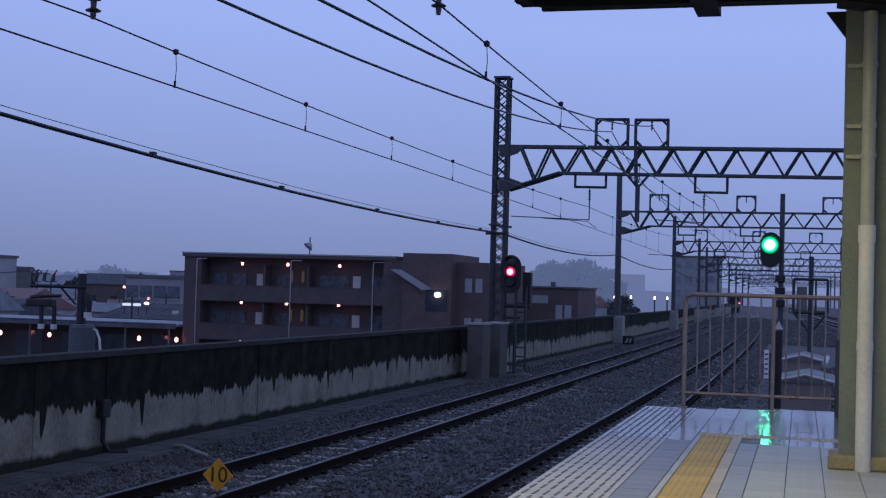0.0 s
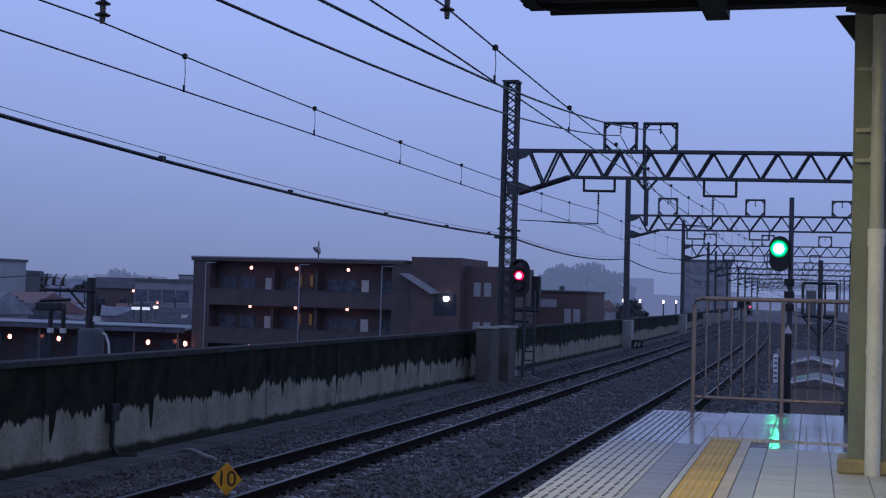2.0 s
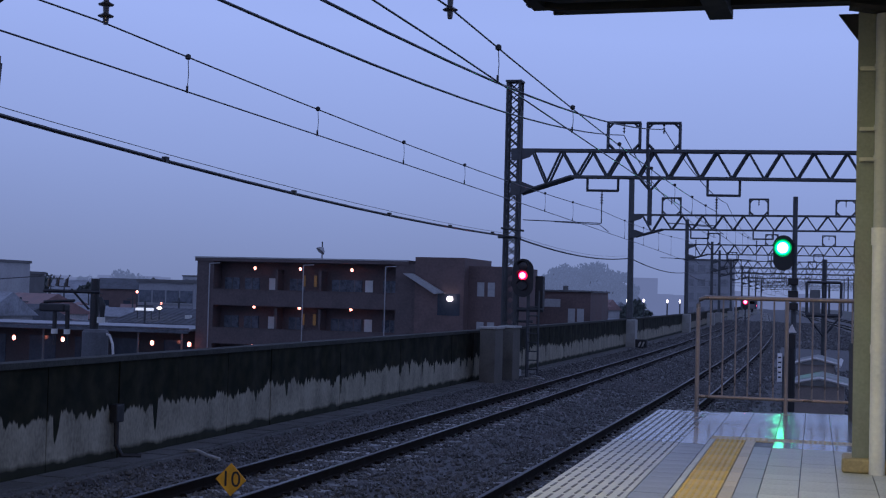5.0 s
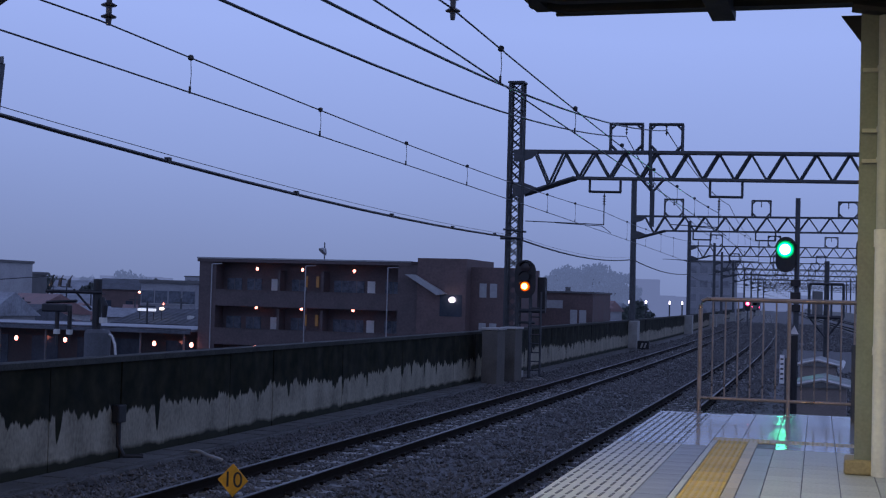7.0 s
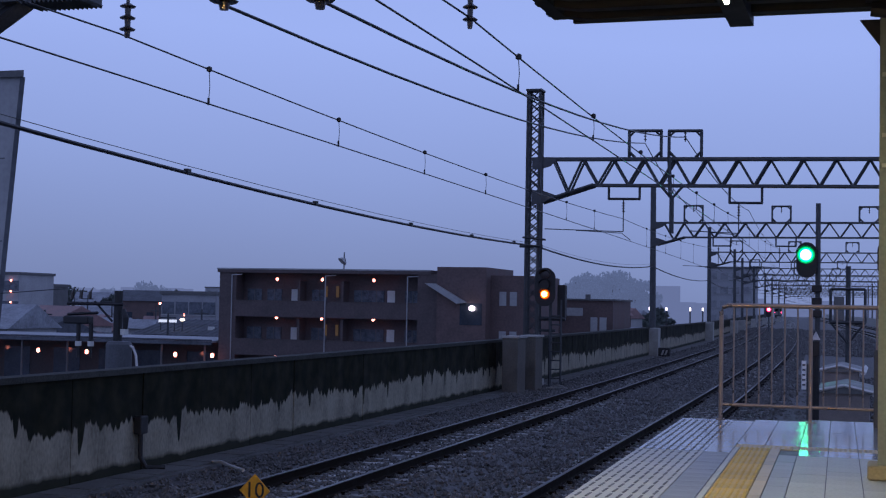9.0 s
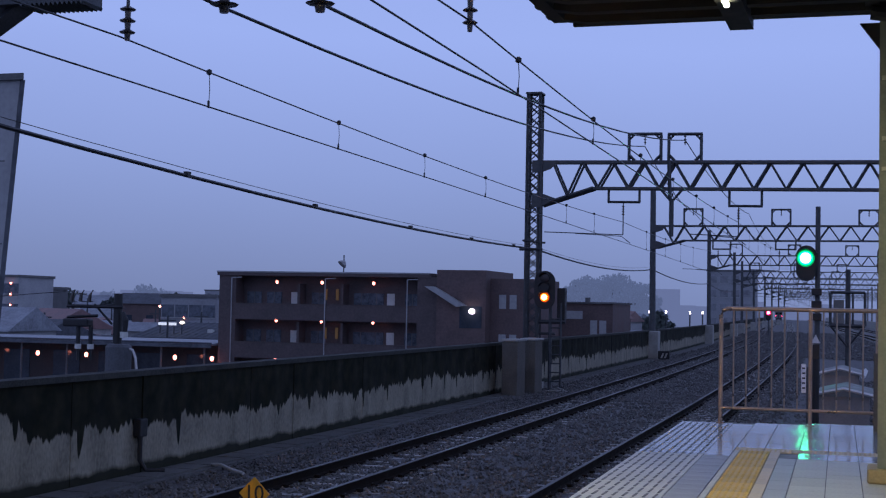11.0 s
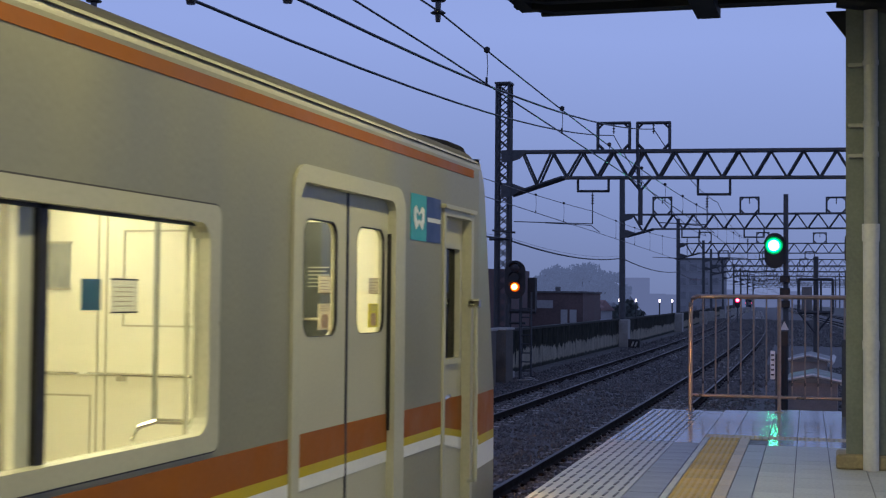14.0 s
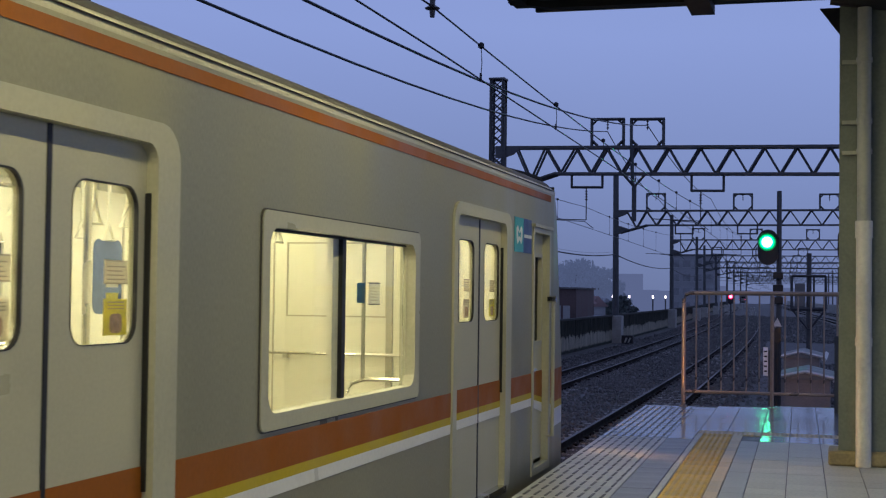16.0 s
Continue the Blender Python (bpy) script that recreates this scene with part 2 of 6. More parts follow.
# ---- tracks ----
SLEEPER = Mesh().prism([(-0.14, -0.2), (0.14, -0.2), (0.11, 0.0), (-0.11, 0.0)], -1.0, 1.0, "x").make("sleeper")
SLEEPER.materials.append(M_SLEEPER)
RAIL = [(-0.065, 0.0), (0.065, 0.0), (0.065, 0.012), (0.012, 0.03), (0.012, 0.105), (0.034, 0.115), (0.034, 0.138), (-0.034, 0.138), (-0.034, 0.115), (-0.012, 0.105), (-0.012, 0.03), (-0.065, 0.012)]


def track(which, centre, real):
    t = thing("railway_track", "straight steel rails on concrete sleepers in wet ballast", "track", "tracks", kind="structure")
    ys = [y for y in LINE if y >= -30]
    for s in (-1, 1):
        c = centre + s * 0.5675
        r = part("rail", sweep(Mesh(), [(c + x, RAIL_Z - 0.145 + z) for x, z in RAIL], ys), M_RAIL, t, "rusty steel rail")
        part("rail_head", sweep(Mesh(), [(c - 0.03, RAIL_Z - 0.008), (c + 0.03, RAIL_Z - 0.008), (c + 0.026, RAIL_Z), (c - 0.026, RAIL_Z)], ys), M_RAILTOP, r, "shiny worn running surface")
    y = -12.0
    rest = Mesh()
    fast = Mesh()
    while y < 400:
        a = math.atan2(-2 * y / 6500.0 - 0.009, 1)
        if y < real:
            o = part("sleeper", SLEEPER, None, t)
            o.location = (centre + bend(y), y, RAIL_Z - 0.155)
            o.rotation_euler = (0, 0, -a)
            for sx in (-0.66, -0.47, 0.47, 0.66):
                cx = centre + bend(y) + sx
                fast.box(cx - 0.035, cx + 0.035, y - 0.05, y + 0.05, RAIL_Z - 0.155, RAIL_Z - 0.11)
        else:
            cx = centre + bend(y)
            rest.box(cx - 1, cx + 1, y - 0.11, y + 0.11, RAIL_Z - 0.3, RAIL_Z - 0.157)
        y += 0.62
    part("far_sleepers", rest, M_SLEEPER, t, "many concrete sleepers receding far away")["kind"] = "stuff"
    if fast.v:
        part("rail_clips", fast, M_RAIL, t, "rusty rail fastenings")["kind"] = "stuff"
    return t


for key, c in TRACKS.items():
    track(key, c, 100 if key in ("near", "far") else 0)

# ---- parapet wall beside the far track ----


def wall_material():
    m = material("stained_parapet_concrete", (0.27, 0.25, 0.195), 0.85, 0, 0.42, 2.0, 22, 0.3, 0.012, spec=0.12, stretch=(1, 1, 0.55))
    n, l = m.node_tree.nodes, m.node_tree.links
    b = n["Principled BSDF"]
    base = b.inputs["Base Color"].links[0].from_socket
    tc = n.new("ShaderNodeTexCoord")
    sep = n.new("ShaderNodeSeparateXYZ")
    l.new(tc.outputs["Object"], sep.inputs[0])
    # ragged lower edge of the algae: slow waves plus narrow drips
    parts = []
    for scale_y, scale_z, amp, det in ((0.16, 0.0, 0.55, 2), (1.7, 0.10, 0.62, 3), (7.5, 0.10, 0.46, 4)):
        mp = n.new("ShaderNodeMapping")
        mp.inputs["Scale"].default_value = (0, scale_y, scale_z)
        l.new(tc.outputs["Object"], mp.inputs["Vector"])
        t = n.new("ShaderNodeTexNoise")
        t.inputs["Scale"].default_value, t.inputs["Detail"].default_value = 1.0, det
        l.new(mp.outputs[0], t.inputs["Vector"])
        k = n.new("ShaderNodeMath")
        k.operation = "MULTIPLY"
        k.inputs[1].default_value = amp
        l.new(t.outputs["Fac"], k.inputs[0])
        parts.append(k)
    s = parts[0].outputs[0]
    for k in parts[1:] :
        a = n.new("ShaderNodeMath")
        a.operation = "ADD"
        l.new(s, a.inputs[0])
        l.new(k.outputs[0], a.inputs[1])
        s = a.outputs[0]
    mp = n.new("ShaderNodeMapping")
    mp.inputs["Scale"].default_value = (0, 2.4, 0)
    l.new(tc.outputs["Object"], mp.inputs["Vector"])
    dn = n.new("ShaderNodeTexNoise")
    dn.inputs["Scale"].default_value, dn.inputs["Detail"].default_value = 1.0, 1.5
    l.new(mp.outputs[0], dn.inputs["Vector"])
    for src, lo, hi, to0, to1 in ((dn.outputs["Fac"], 0.60, 0.72, 0.0, 0.62), (sep.outputs["Y"], 15.2, 16.4, -0.75, 0.0)):
        r = n.new("ShaderNodeMapRange")
        r.inputs["From Min"].default_value, r.inputs["From Max"].default_value = lo, hi
        r.inputs["To Min"].default_value, r.inputs["To Max"].default_value = to0, to1
        l.new(src, r.inputs["Value"])
        a = n.new("ShaderNodeMath")
        a.operation = "ADD"
        l.new(s, a.inputs[0])
        l.new(r.outputs[0], a.inputs[1])
        s = a.outputs[0]
    edge = n.new("ShaderNodeMath")
    edge.operation = "ADD"
    l.new(sep.outputs["Z"], edge.inputs[0])
    l.new(s, edge.inputs[1])
    mr = n.new("ShaderNodeMapRange")
    mr.inputs["From Min"].default_value, mr.inputs["From Max"].default_value = 0.235, 0.275
    l.new(edge.outputs[0], mr.inputs["Value"])
    mix = n.new("ShaderNodeMixRGB")
    tone = n.new("ShaderNodeTexNoise")
    tone.inputs["Scale"].default_value, tone.inputs["Detail"].default_value = 3.5, 6
    l.new(tc.outputs["Object"], tone.inputs["Vector"])
    dark = n.new("ShaderNodeValToRGB")
    dark.color_ramp.elements[0].position, dark.color_ramp.elements[0].color = 0.36, (0.010, 0.012, 0.008, 1)
    dark.color_ramp.elements[1].position, dark.color_ramp.elements[1].color = 0.72, (0.027, 0.027, 0.016, 1)
    l.new(tone.outputs["Fac"], dark.inputs["Fac"])
    l.new(dark.outputs["Color"], mix.inputs["Color2"])
    l.new(mr.outputs[0], mix.inputs["Fac"])
    l.new(base, mix.inputs["Color1"])
    # moss that creeps up from the foot
    foot = n.new("ShaderNodeMath")
    foot.operation = "MULTIPLY_ADD"
    foot.inputs[1].default_value = -0.24
    l.new(parts[1].inputs[0].links[0].from_socket, foot.inputs[0])
    l.new(sep.outputs["Z"], foot.inputs[2])
    fr = n.new("ShaderNodeMapRange")
    fr.inputs["From Min"].default_value, fr.inputs["From Max"].default_value = -1.24, -1.32
    l.new(foot.outputs[0], fr.inputs["Value"])
    mix2 = n.new("ShaderNodeMixRGB")
    mix2.inputs["Color2"].default_value = (0.03, 0.032, 0.022, 1)
    l.new(fr.outputs[0], mix2.inputs["Fac"])
    l.new(mix.outputs[0], mix2.inputs["Color1"])
    l.new(mix2.outputs[0], b.inputs["Base Color"])
    return m


M_WALL = wall_material()
M_CAP = material("wall_coping_concrete", (0.05, 0.052, 0.048), 0.8, 0, 0.5, 2, 30, 0.3, spec=0.1)
WALL_X = -10.85
wall = thing("parapet_wall", "grey concrete parapet with black algae running down from the top", "wall", kind="structure")
rng = random.Random(3)
y = 5.1
while y < 120:
    d = (2.05 if y < 31 else 2.6)
    ys = steps(y + 0.012, y + d - 0.012, d / 2)
    off = rng.uniform(-0.008, 0.008)
    o = part("panel", sweep(Mesh(), [(WALL_X + off, -1.45), (WALL_X + off, 0.20), (WALL_X - 0.22, 0.20), (WALL_X - 0.22, -1.45)], ys), M_WALL, wall)
    y += d
core = sweep(Mesh(), [(WALL_X - 0.025, -8), (WALL_X - 0.025, 0.19), (WALL_X - 0.2, 0.19), (WALL_X - 0.2, -8)], steps(-30, 120, 5))
part("core", core, M_CABLE, wall, "dark joint filling between the panels")
far_w = sweep(Mesh(), [(WALL_X, -1.45), (WALL_X, 0.2), (WALL_X - 0.2, 0.2), (WALL_X - 0.2, -1.45)], steps(120, 480, 6))
part("far_stretch", far_w, M_WALL, wall)
part("coping", sweep(Mesh(), [(WALL_X + 0.05, 0.2), (WALL_X + 0.05, 0.285), (WALL_X - 0.27, 0.285), (WALL_X - 0.27, 0.2)], steps(-30, 120, 3) + steps(126, 480, 6)), M_CAP, wall, "dark weathered coping")
M_TROUGH = material("damp_trough_concrete", (0.115, 0.115, 0.11), 0.7, 0, 0.45, 1.4, 24, 0.3, 0.01, spec=0.2)
part("cable_trough", sweep(Mesh(), [(WALL_X + 0.01, -1.5), (WALL_X + 0.01, -1.31), (WALL_X + 0.72, -1.325), (WALL_X + 0.74, -1.5)], steps(-30, 120, 3) + steps(126, 480, 6)), M_TROUGH, wall, "low damp concrete cable trough")
lids = Mesh()
for k in range(90):
    yy = 12.0 + 0.62 * k
    xx = WALL_X + bend(yy)
    lids.box(xx + 0.12, xx + 0.60, yy, yy + 0.6, -1.33, -1.296 + 0.006 * ((k * 7) % 3))
part("trough_lids", lids, M_TROUGH, wall, "uneven concrete lids along the trough")["kind"] = "stuff"
rwall = sweep(Mesh(), [(12.6, -8), (12.6, 0.2), (12.8, 0.2), (12.8, -8)], LINE)
tagged(put("wall_east", rwall, M_CONCRETE), "plain concrete parapet on the far side of the viaduct", "wall", kind="structure")

# ---- platform ----
M_TILE = material("damp_platform_tile", (0.54, 0.54, 0.48), 0.5, 0, 0.25, 2.5, 40, 0.08, 0.004, per_piece=0.1, rough_var=0.15, spec=0.4)
M_WET = material("wet_platform_tile", (0.30, 0.305, 0.285), 0.24, 0, 0.25, 2.5, 14, 0.5, 0.012, coat=0.6, per_piece=0.12, rough_var=0.12)
M_EDGE = material("wet_edge_tile", (0.56, 0.55, 0.49), 0.42, 0, 0.25, 2.5, 40, 0.06, 0.004, per_piece=0.1, rough_var=0.15)
M_GROOVE = material("rubber_strip", (0.10, 0.10, 0.098), 0.5, 0, 0.2, 6, 40, 0.1)
M_GREYTILE = material("grey_granite_tile", (0.25, 0.255, 0.255), 0.4, 0, 0.2, 4, 60, 0.06, 0.004, per_piece=0.08)
M_TILE2 = material("grey_damp_tile", (0.40, 0.41, 0.395), 0.45, 0, 0.2, 3, 50, 0.07, 0.004, per_piece=0.1)
M_YELLOW = material("yellow_tactile_tile", (0.62, 0.42, 0.10), 0.5, 0, 0.25, 3, 40, 0.08, 0.004, per_piece=0.2, spec=0.3)
M_BEIGE = material("beige_tile", (0.58, 0.47, 0.29), 0.45, 0, 0.2, 3, 40, 0.08, 0.004, per_piece=0.2, spec=0.35)
END_Y = 17.5
SK = -0.024  # the platform's pavement follows the bend a little


def px(x, y):
    return x + SK * (max(y, 7.0) - 9.9)


def end_at(x):
    """Where the platform stops, a little askew."""
    return 17.47 + 0.36 * (x + 2.3)


platform = thing("platform", "wet tiled station platform with a yellow tactile line", "platform", kind="structure")
slab = Mesh()
pts = [(px(-2.12, -12), -12), (px(-2.12, 7), 7), (px(-2.12, END_Y), END_Y), (3.7, end_at(3.7)), (3.7, -12)]
slab.prism(pts, -0.45, -0.03, "z")
part("slab", slab, M_CONCRETE, platform)
part("joint_bed", Mesh().prism([(px(-2.11, 8), 8), (px(-2.11, END_Y) + 0.01, END_Y - 0.02), (1.1, end_at(1.1) - 0.02), (1.1, 8)], -0.029, -0.014, "z"), M_GROOVE, platform, "dark mortar bed between the tiles")
part("base_wall", Mesh().prism([(px(-1.75, -12), -12), (px(-1.75, 7), 7), (px(-1.75, END_Y - 0.2), END_Y - 0.2), (3.4, end_at(3.4) - 0.25), (3.4, -12)], -1.4, -0.45, "z"), M_CONCRETE, platform)


def tile_mesh(name, w, d, mat, dots=0):
    m = Mesh()
    g, h = 0.004, 0.0013
    m.box(g, w - g, h, d - h, -0.035, 0.0)
    if dots:
        for i in range(dots):
            for j in range(dots):
                cx, cy = w * (i + 0.5) / dots, d * (j + 0.5) / dots
                r = 0.015
                ring = [(cx + r * math.cos(k * 1.0472), cy + r * math.sin(k * 1.0472), 0.0) for k in range(6)]
                top = [(cx + 0.6 * r * math.cos(k * 1.0472), cy + 0.6 * r * math.sin(k * 1.0472), 0.005) for k in range(6)]
                m.add(ring + top, [(k, (k + 1) % 6, 6 + (k + 1) % 6, 6 + k) for k in range(6)] + [(6, 7, 8, 9, 10, 11)])
    me = m.make(name)
    me.materials.append(mat)
    return me


def lay(name, me, xs, ys):
    for x in xs:
        for y in ys:
            o = part(name, me, None, platform)
            o.location = (px(x, y), y, rng.uniform(-0.0015, 0.0))
            o.rotation_euler = (0, 0, -SK)


rows_y = [8.1 + 0.3 * i for i in range(36)]


DRY = [y for y in rows_y if y < 13.4]


def wet(x, skip=True):
    return [y for y in rows_y if 13.4 <= y and y + 0.3 < end_at(px(x, 17.5)) and not (skip and abs(y - 14.1) < 0.1)]


# edge band: pale tile with eight dark anti-slip strips, broken into dashes
lay("edge_tile", tile_mesh("edge_tile", 0.635, 0.6, M_EDGE), [-2.12], [8.1 + 0.6 * i for i in range(9)])
lay("edge_tile", tile_mesh("wet_edge_tile", 0.635, 0.6, M_WET), [-2.12], [13.5 + 0.6 * i for i in range(6)] + [16.9])
strips = Mesh()
for i in range(8):
    x = -2.075 + 0.0755 * i
    yy = 8.1
    while yy < 17.3:
        a = px(x, yy)
        strips.box(a, a + 0.017, yy, yy + 0.2, -0.002, 0.0045)
        yy += 0.3
part("anti_slip_strips", strips, M_GROOVE, platform, "dark rubber dashes along the platform edge")["kind"] = "stuff"
lay("grey_tile", tile_mesh("grey_tile", 0.25, 0.3, M_GREYTILE), [-1.485], DRY)
lay("grey_tile", tile_mesh("wet_grey_tile", 0.25, 0.3, M_WET), [-1.485], wet(-1.485, False))
lay("tactile_tile", tile_mesh("tactile_tile", 0.295, 0.3, M_YELLOW, dots=6), [-1.18], [y for y in rows_y if y < 14.0])
lay("edging_tile", tile_mesh("edging_tile", 0.055, 0.3, M_TILE), [-1.235], [y for y in rows_y if y < 14.0])
lay("beige_tile", tile_mesh("beige_tile", 0.10, 0.3, M_BEIGE), [-0.885], [y for y in rows_y if y < 14.0])
COLS = [-0.615 + 0.28 * i for i in range(6)]
lay("narrow_tile", tile_mesh("narrow_tile", 0.17, 0.3, M_TILE2), [-0.785], DRY)
lay("paving_tile", tile_mesh("paving_tile", 0.28, 0.3, M_TILE), COLS, DRY)
wet_tile = tile_mesh("wet_tile", 0.28, 0.3, M_WET)
wide_tile = tile_mesh("wide_wet_tile", 0.34, 0.3, M_WET)
for x in [-1.235, -0.955] + COLS:
    lay("paving_tile", wide_tile if x == -0.955 else wet_tile, [x], [y for y in wet(x) if y > 14.0 or x > -0.7])
lay("tactile_tile", tile_mesh("cross_tactile_tile", 0.28, 0.3, M_BEIGE, dots=6), [-1.235, -0.955] + COLS, [14.1])
lay("tactile_tile", tile_mesh("slim_tactile_tile", 0.06, 0.3, M_BEIGE), [-0.675], [14.1])
# unseen floor, greyer than the tiles so less light bounces onto the train
M_FLOORG = material("low_bounce_floor", (0.27, 0.27, 0.25), 0.55, 0, 0.25, 2.0, 40, 0.1, 0.004)
rest = Mesh()
for x0, x1, y0, y1 in ((-2.12, 3.6, -12, 8.09), (1.11, 3.6, 8.1, 18.6)):
    rest.prism([(px(x0, y0), y0), (px(x0, y1), y1), (x1, y1), (x1, y0)], -0.03, -0.001, "z")
part("pavement_rest", rest, M_FLOORG, platform, "unseen platform floor, greyed to bounce less light")


# ---- overhead line ----
def lattice_tower(t, x, y, w, z0, z1):
    tw = part("tower", Mesh().box(x - w / 2 - 0.15, x + w / 2 + 0.15, y - w / 2 - 0.15, y + w / 2 + 0.15, -1.6, z0 + 0.25), M_CONCRETE, t, "concrete tower foot")
    for sx in (-1, 1):
        for sy in (-1, 1):
            cx, cy = x + sx * w / 2, y + sy * w / 2
            m = Mesh().box(cx - 0.05, cx + 0.05, cy - 0.012, cy + 0.012, z0, z1).box(cx - 0.012, cx + 0.012, cy - 0.05, cy + 0.05, z0, z1)
            part("leg", m, M_STEEL, tw)
    n = int((z1 - z0) / 0.36)
    lace = Mesh()
    for i in range(n):
        a, b = z0 + (z1 - z0) * i / n, z0 + (z1 - z0) * (i + 1) / n
        for f in (-1, 1):
            lace.bar((x - w / 2, y + f * w / 2, a), (x + w / 2, y + f * w / 2, b), 0.028)
            lace.bar((x + w / 2, y + f * w / 2, a), (x - w / 2, y + f * w / 2, b), 0.028)
            lace.bar((x + f * w / 2, y - w / 2, a), (x + f * w / 2, y + w / 2, b), 0.028)
    part("lacing", lace, M_STEEL, tw, "zigzag steel lacing")["kind"] = "stuff"
    part("cap", Mesh().box(x - w / 2 - 0.07, x + w / 2 + 0.07, y - w / 2 - 0.07, y + w / 2 + 0.07, z1, z1 + 0.06), M_STEEL, tw)
    return tw


def truss(t, x0, x1, y, zb, zt, haunch=0.55, period=1.03, hx=1.9):
    d = 0.22
    beam = part("top_chord", Mesh().box(x0, x1, y - d - 0.05, y - d + 0.05, zt - 0.09, zt).box(x0, x1, y + d - 0.05, y + d + 0.05, zt - 0.09, zt), M_STEEL, t)
    part("bottom_chord", Mesh().box(x0 + hx, x1, y - d - 0.045, y - d + 0.045, zb, zb + 0.08).box(x0 + hx, x1, y + d - 0.045, y + d + 0.045, zb, zb + 0.08)
         .bar((x0 + 0.1, y - d, zb - haunch), (x0 + hx, y - d, zb + 0.04), 0.09).bar((x0 + 0.1, y + d, zb - haunch), (x0 + hx, y + d, zb + 0.04), 0.09), M_STEEL, t)
    part("gusset_plate", Mesh().prism([(x0 - 0.2, zt), (x0 + 0.75, zt), (x0 + 0.45, zt - 0.3), (x0 + 0.1, zt - 0.42), (x0 - 0.2, zt - 0.42)], y - d - 0.06, y - d - 0.045), M_STEEL, t)
    part("gusset_plate", Mesh().prism([(x0 - 0.2, zb - haunch + 0.4), (x0 + 0.2, zb - haunch + 0.38), (x0 + 0.65, zb - haunch + 0.22), (x0 + 0.1, zb - haunch - 0.08), (x0 - 0.2, zb - haunch - 0.08)], y - d - 0.06, y - d - 0.045), M_STEEL, t)
    x, up = x0 + 0.5, True
    while x + period / 2 < x1:
        zl0 = zb + 0.03 if x > x0 + hx else zb - haunch + (haunch + 0.03) * (x - x0) / hx
        xn = x + period / 2
        zl1 = zb + 0.03 if xn > x0 + hx else zb - haunch + (haunch + 0.03) * (xn - x0) / hx
        m = Mesh()
        for f in (-1, 1):
            if up:
                m.bar((x, y + f * d, zt - 0.06), (xn, y + f * d, zl1), 0.05)
            else:
                m.bar((x, y + f * d, zl0), (xn, y + f * d, zt - 0.06), 0.06)
        part("diagonal", m, M_STEEL, t)
        x, up = xn, not up
    ties, up_ties = Mesh(), Mesh()
    xx = x0 + hx
    while xx < x1:
        ties.bar((xx, y - d, zb + 0.04), (xx + period, y + d, zb + 0.04), 0.03)
        up_ties.bar((xx, y - d, zt - 0.05), (xx + period, y + d, zt - 0.05), 0.03)
        xx += period
    part("lower_ties", ties, M_STEEL, t)["kind"] = "stuff"
    part("upper_ties", up_ties, M_STEEL, t)["kind"] = "stuff"
    return beam


def frame_up(t, x0, x1, y, z0, z1):
    """A square frame on the beam, with cut corners and a hanging insulator."""
    m, b, c = Mesh(), 0.05, 0.2
    m.bar((x0, y, z0), (x0, y, z1), 0.075).bar((x1, y, z0), (x1, y, z1), 0.075).bar((x0 - 0.04, y, z1), (x1 + 0.04, y, z1), 0.075)
    for sx, xx in ((1, x0), (-1, x1)):
        m.bar((xx, y, z1 - c), (xx + sx * c, y, z1), 0.05).bar((xx, y, z0 + c), (xx + sx * c, y, z0), 0.07)
    f = part("square_frame", m, M_STEEL, t)
    mid = (x0 + x1) / 2
    part("insulator", insulator_mesh(mid, y, z1 - 0.05, 0.32, 0.05, 3), M_PORCELAIN, f)


def insulator_mesh(x, y, ztop, length, r, n):
    pts, rs = [], []
    for i in range(n):
        a = ztop - length * (i + 0.25) / n
        pts += [(x, y, a + 0.03), (x, y, a), (x, y, a - 0.012), (x, y, a - 0.02)]
        rs += [r * 0.35, r, r * 0.9, r * 0.4]
    pts = [(x, y, ztop)] + pts + [(x, y, ztop - length)]
    rs = [r * 0.3] + rs + [r * 0.3]
    return Mesh().tube(pts, rs, 10)


def frame_down(t, x0, x1, y, z0, z1):
    m = Mesh().bar((x0, y, z1), (x0, y, z0), 0.06).bar((x1, y, z1), (x1, y, z0), 0.06).bar((x0 - 0.03, y, z0), (x1 + 0.03, y, z0), 0.06)
    return part("hanger_frame", m, M_STEEL, t)


def arm(t, x, y, z, reach, drop):
    """A drop rod with insulators and a pull-off arm for the contact wire."""
    a = part("drop_rod", Mesh().tube([(x, y, z), (x, y, z - drop)], 0.02, 6), M_STEEL, t)
    part("insulator", insulator_mesh(x, y, z - 0.12, 0.36, 0.055, 4), M_PORCELAIN, a)
    part("pull_off_arm", Mesh().tube([(x, y, z - drop), (x - reach, y, z - drop + 0.06)], 0.018, 6).tube([(x + 0.25, y, z - drop - 0.28), (x - 0.05, y, z - drop - 0.05), (x - reach * 0.6, y, z - drop + 0.02)], 0.014, 6), M_STEEL, a)


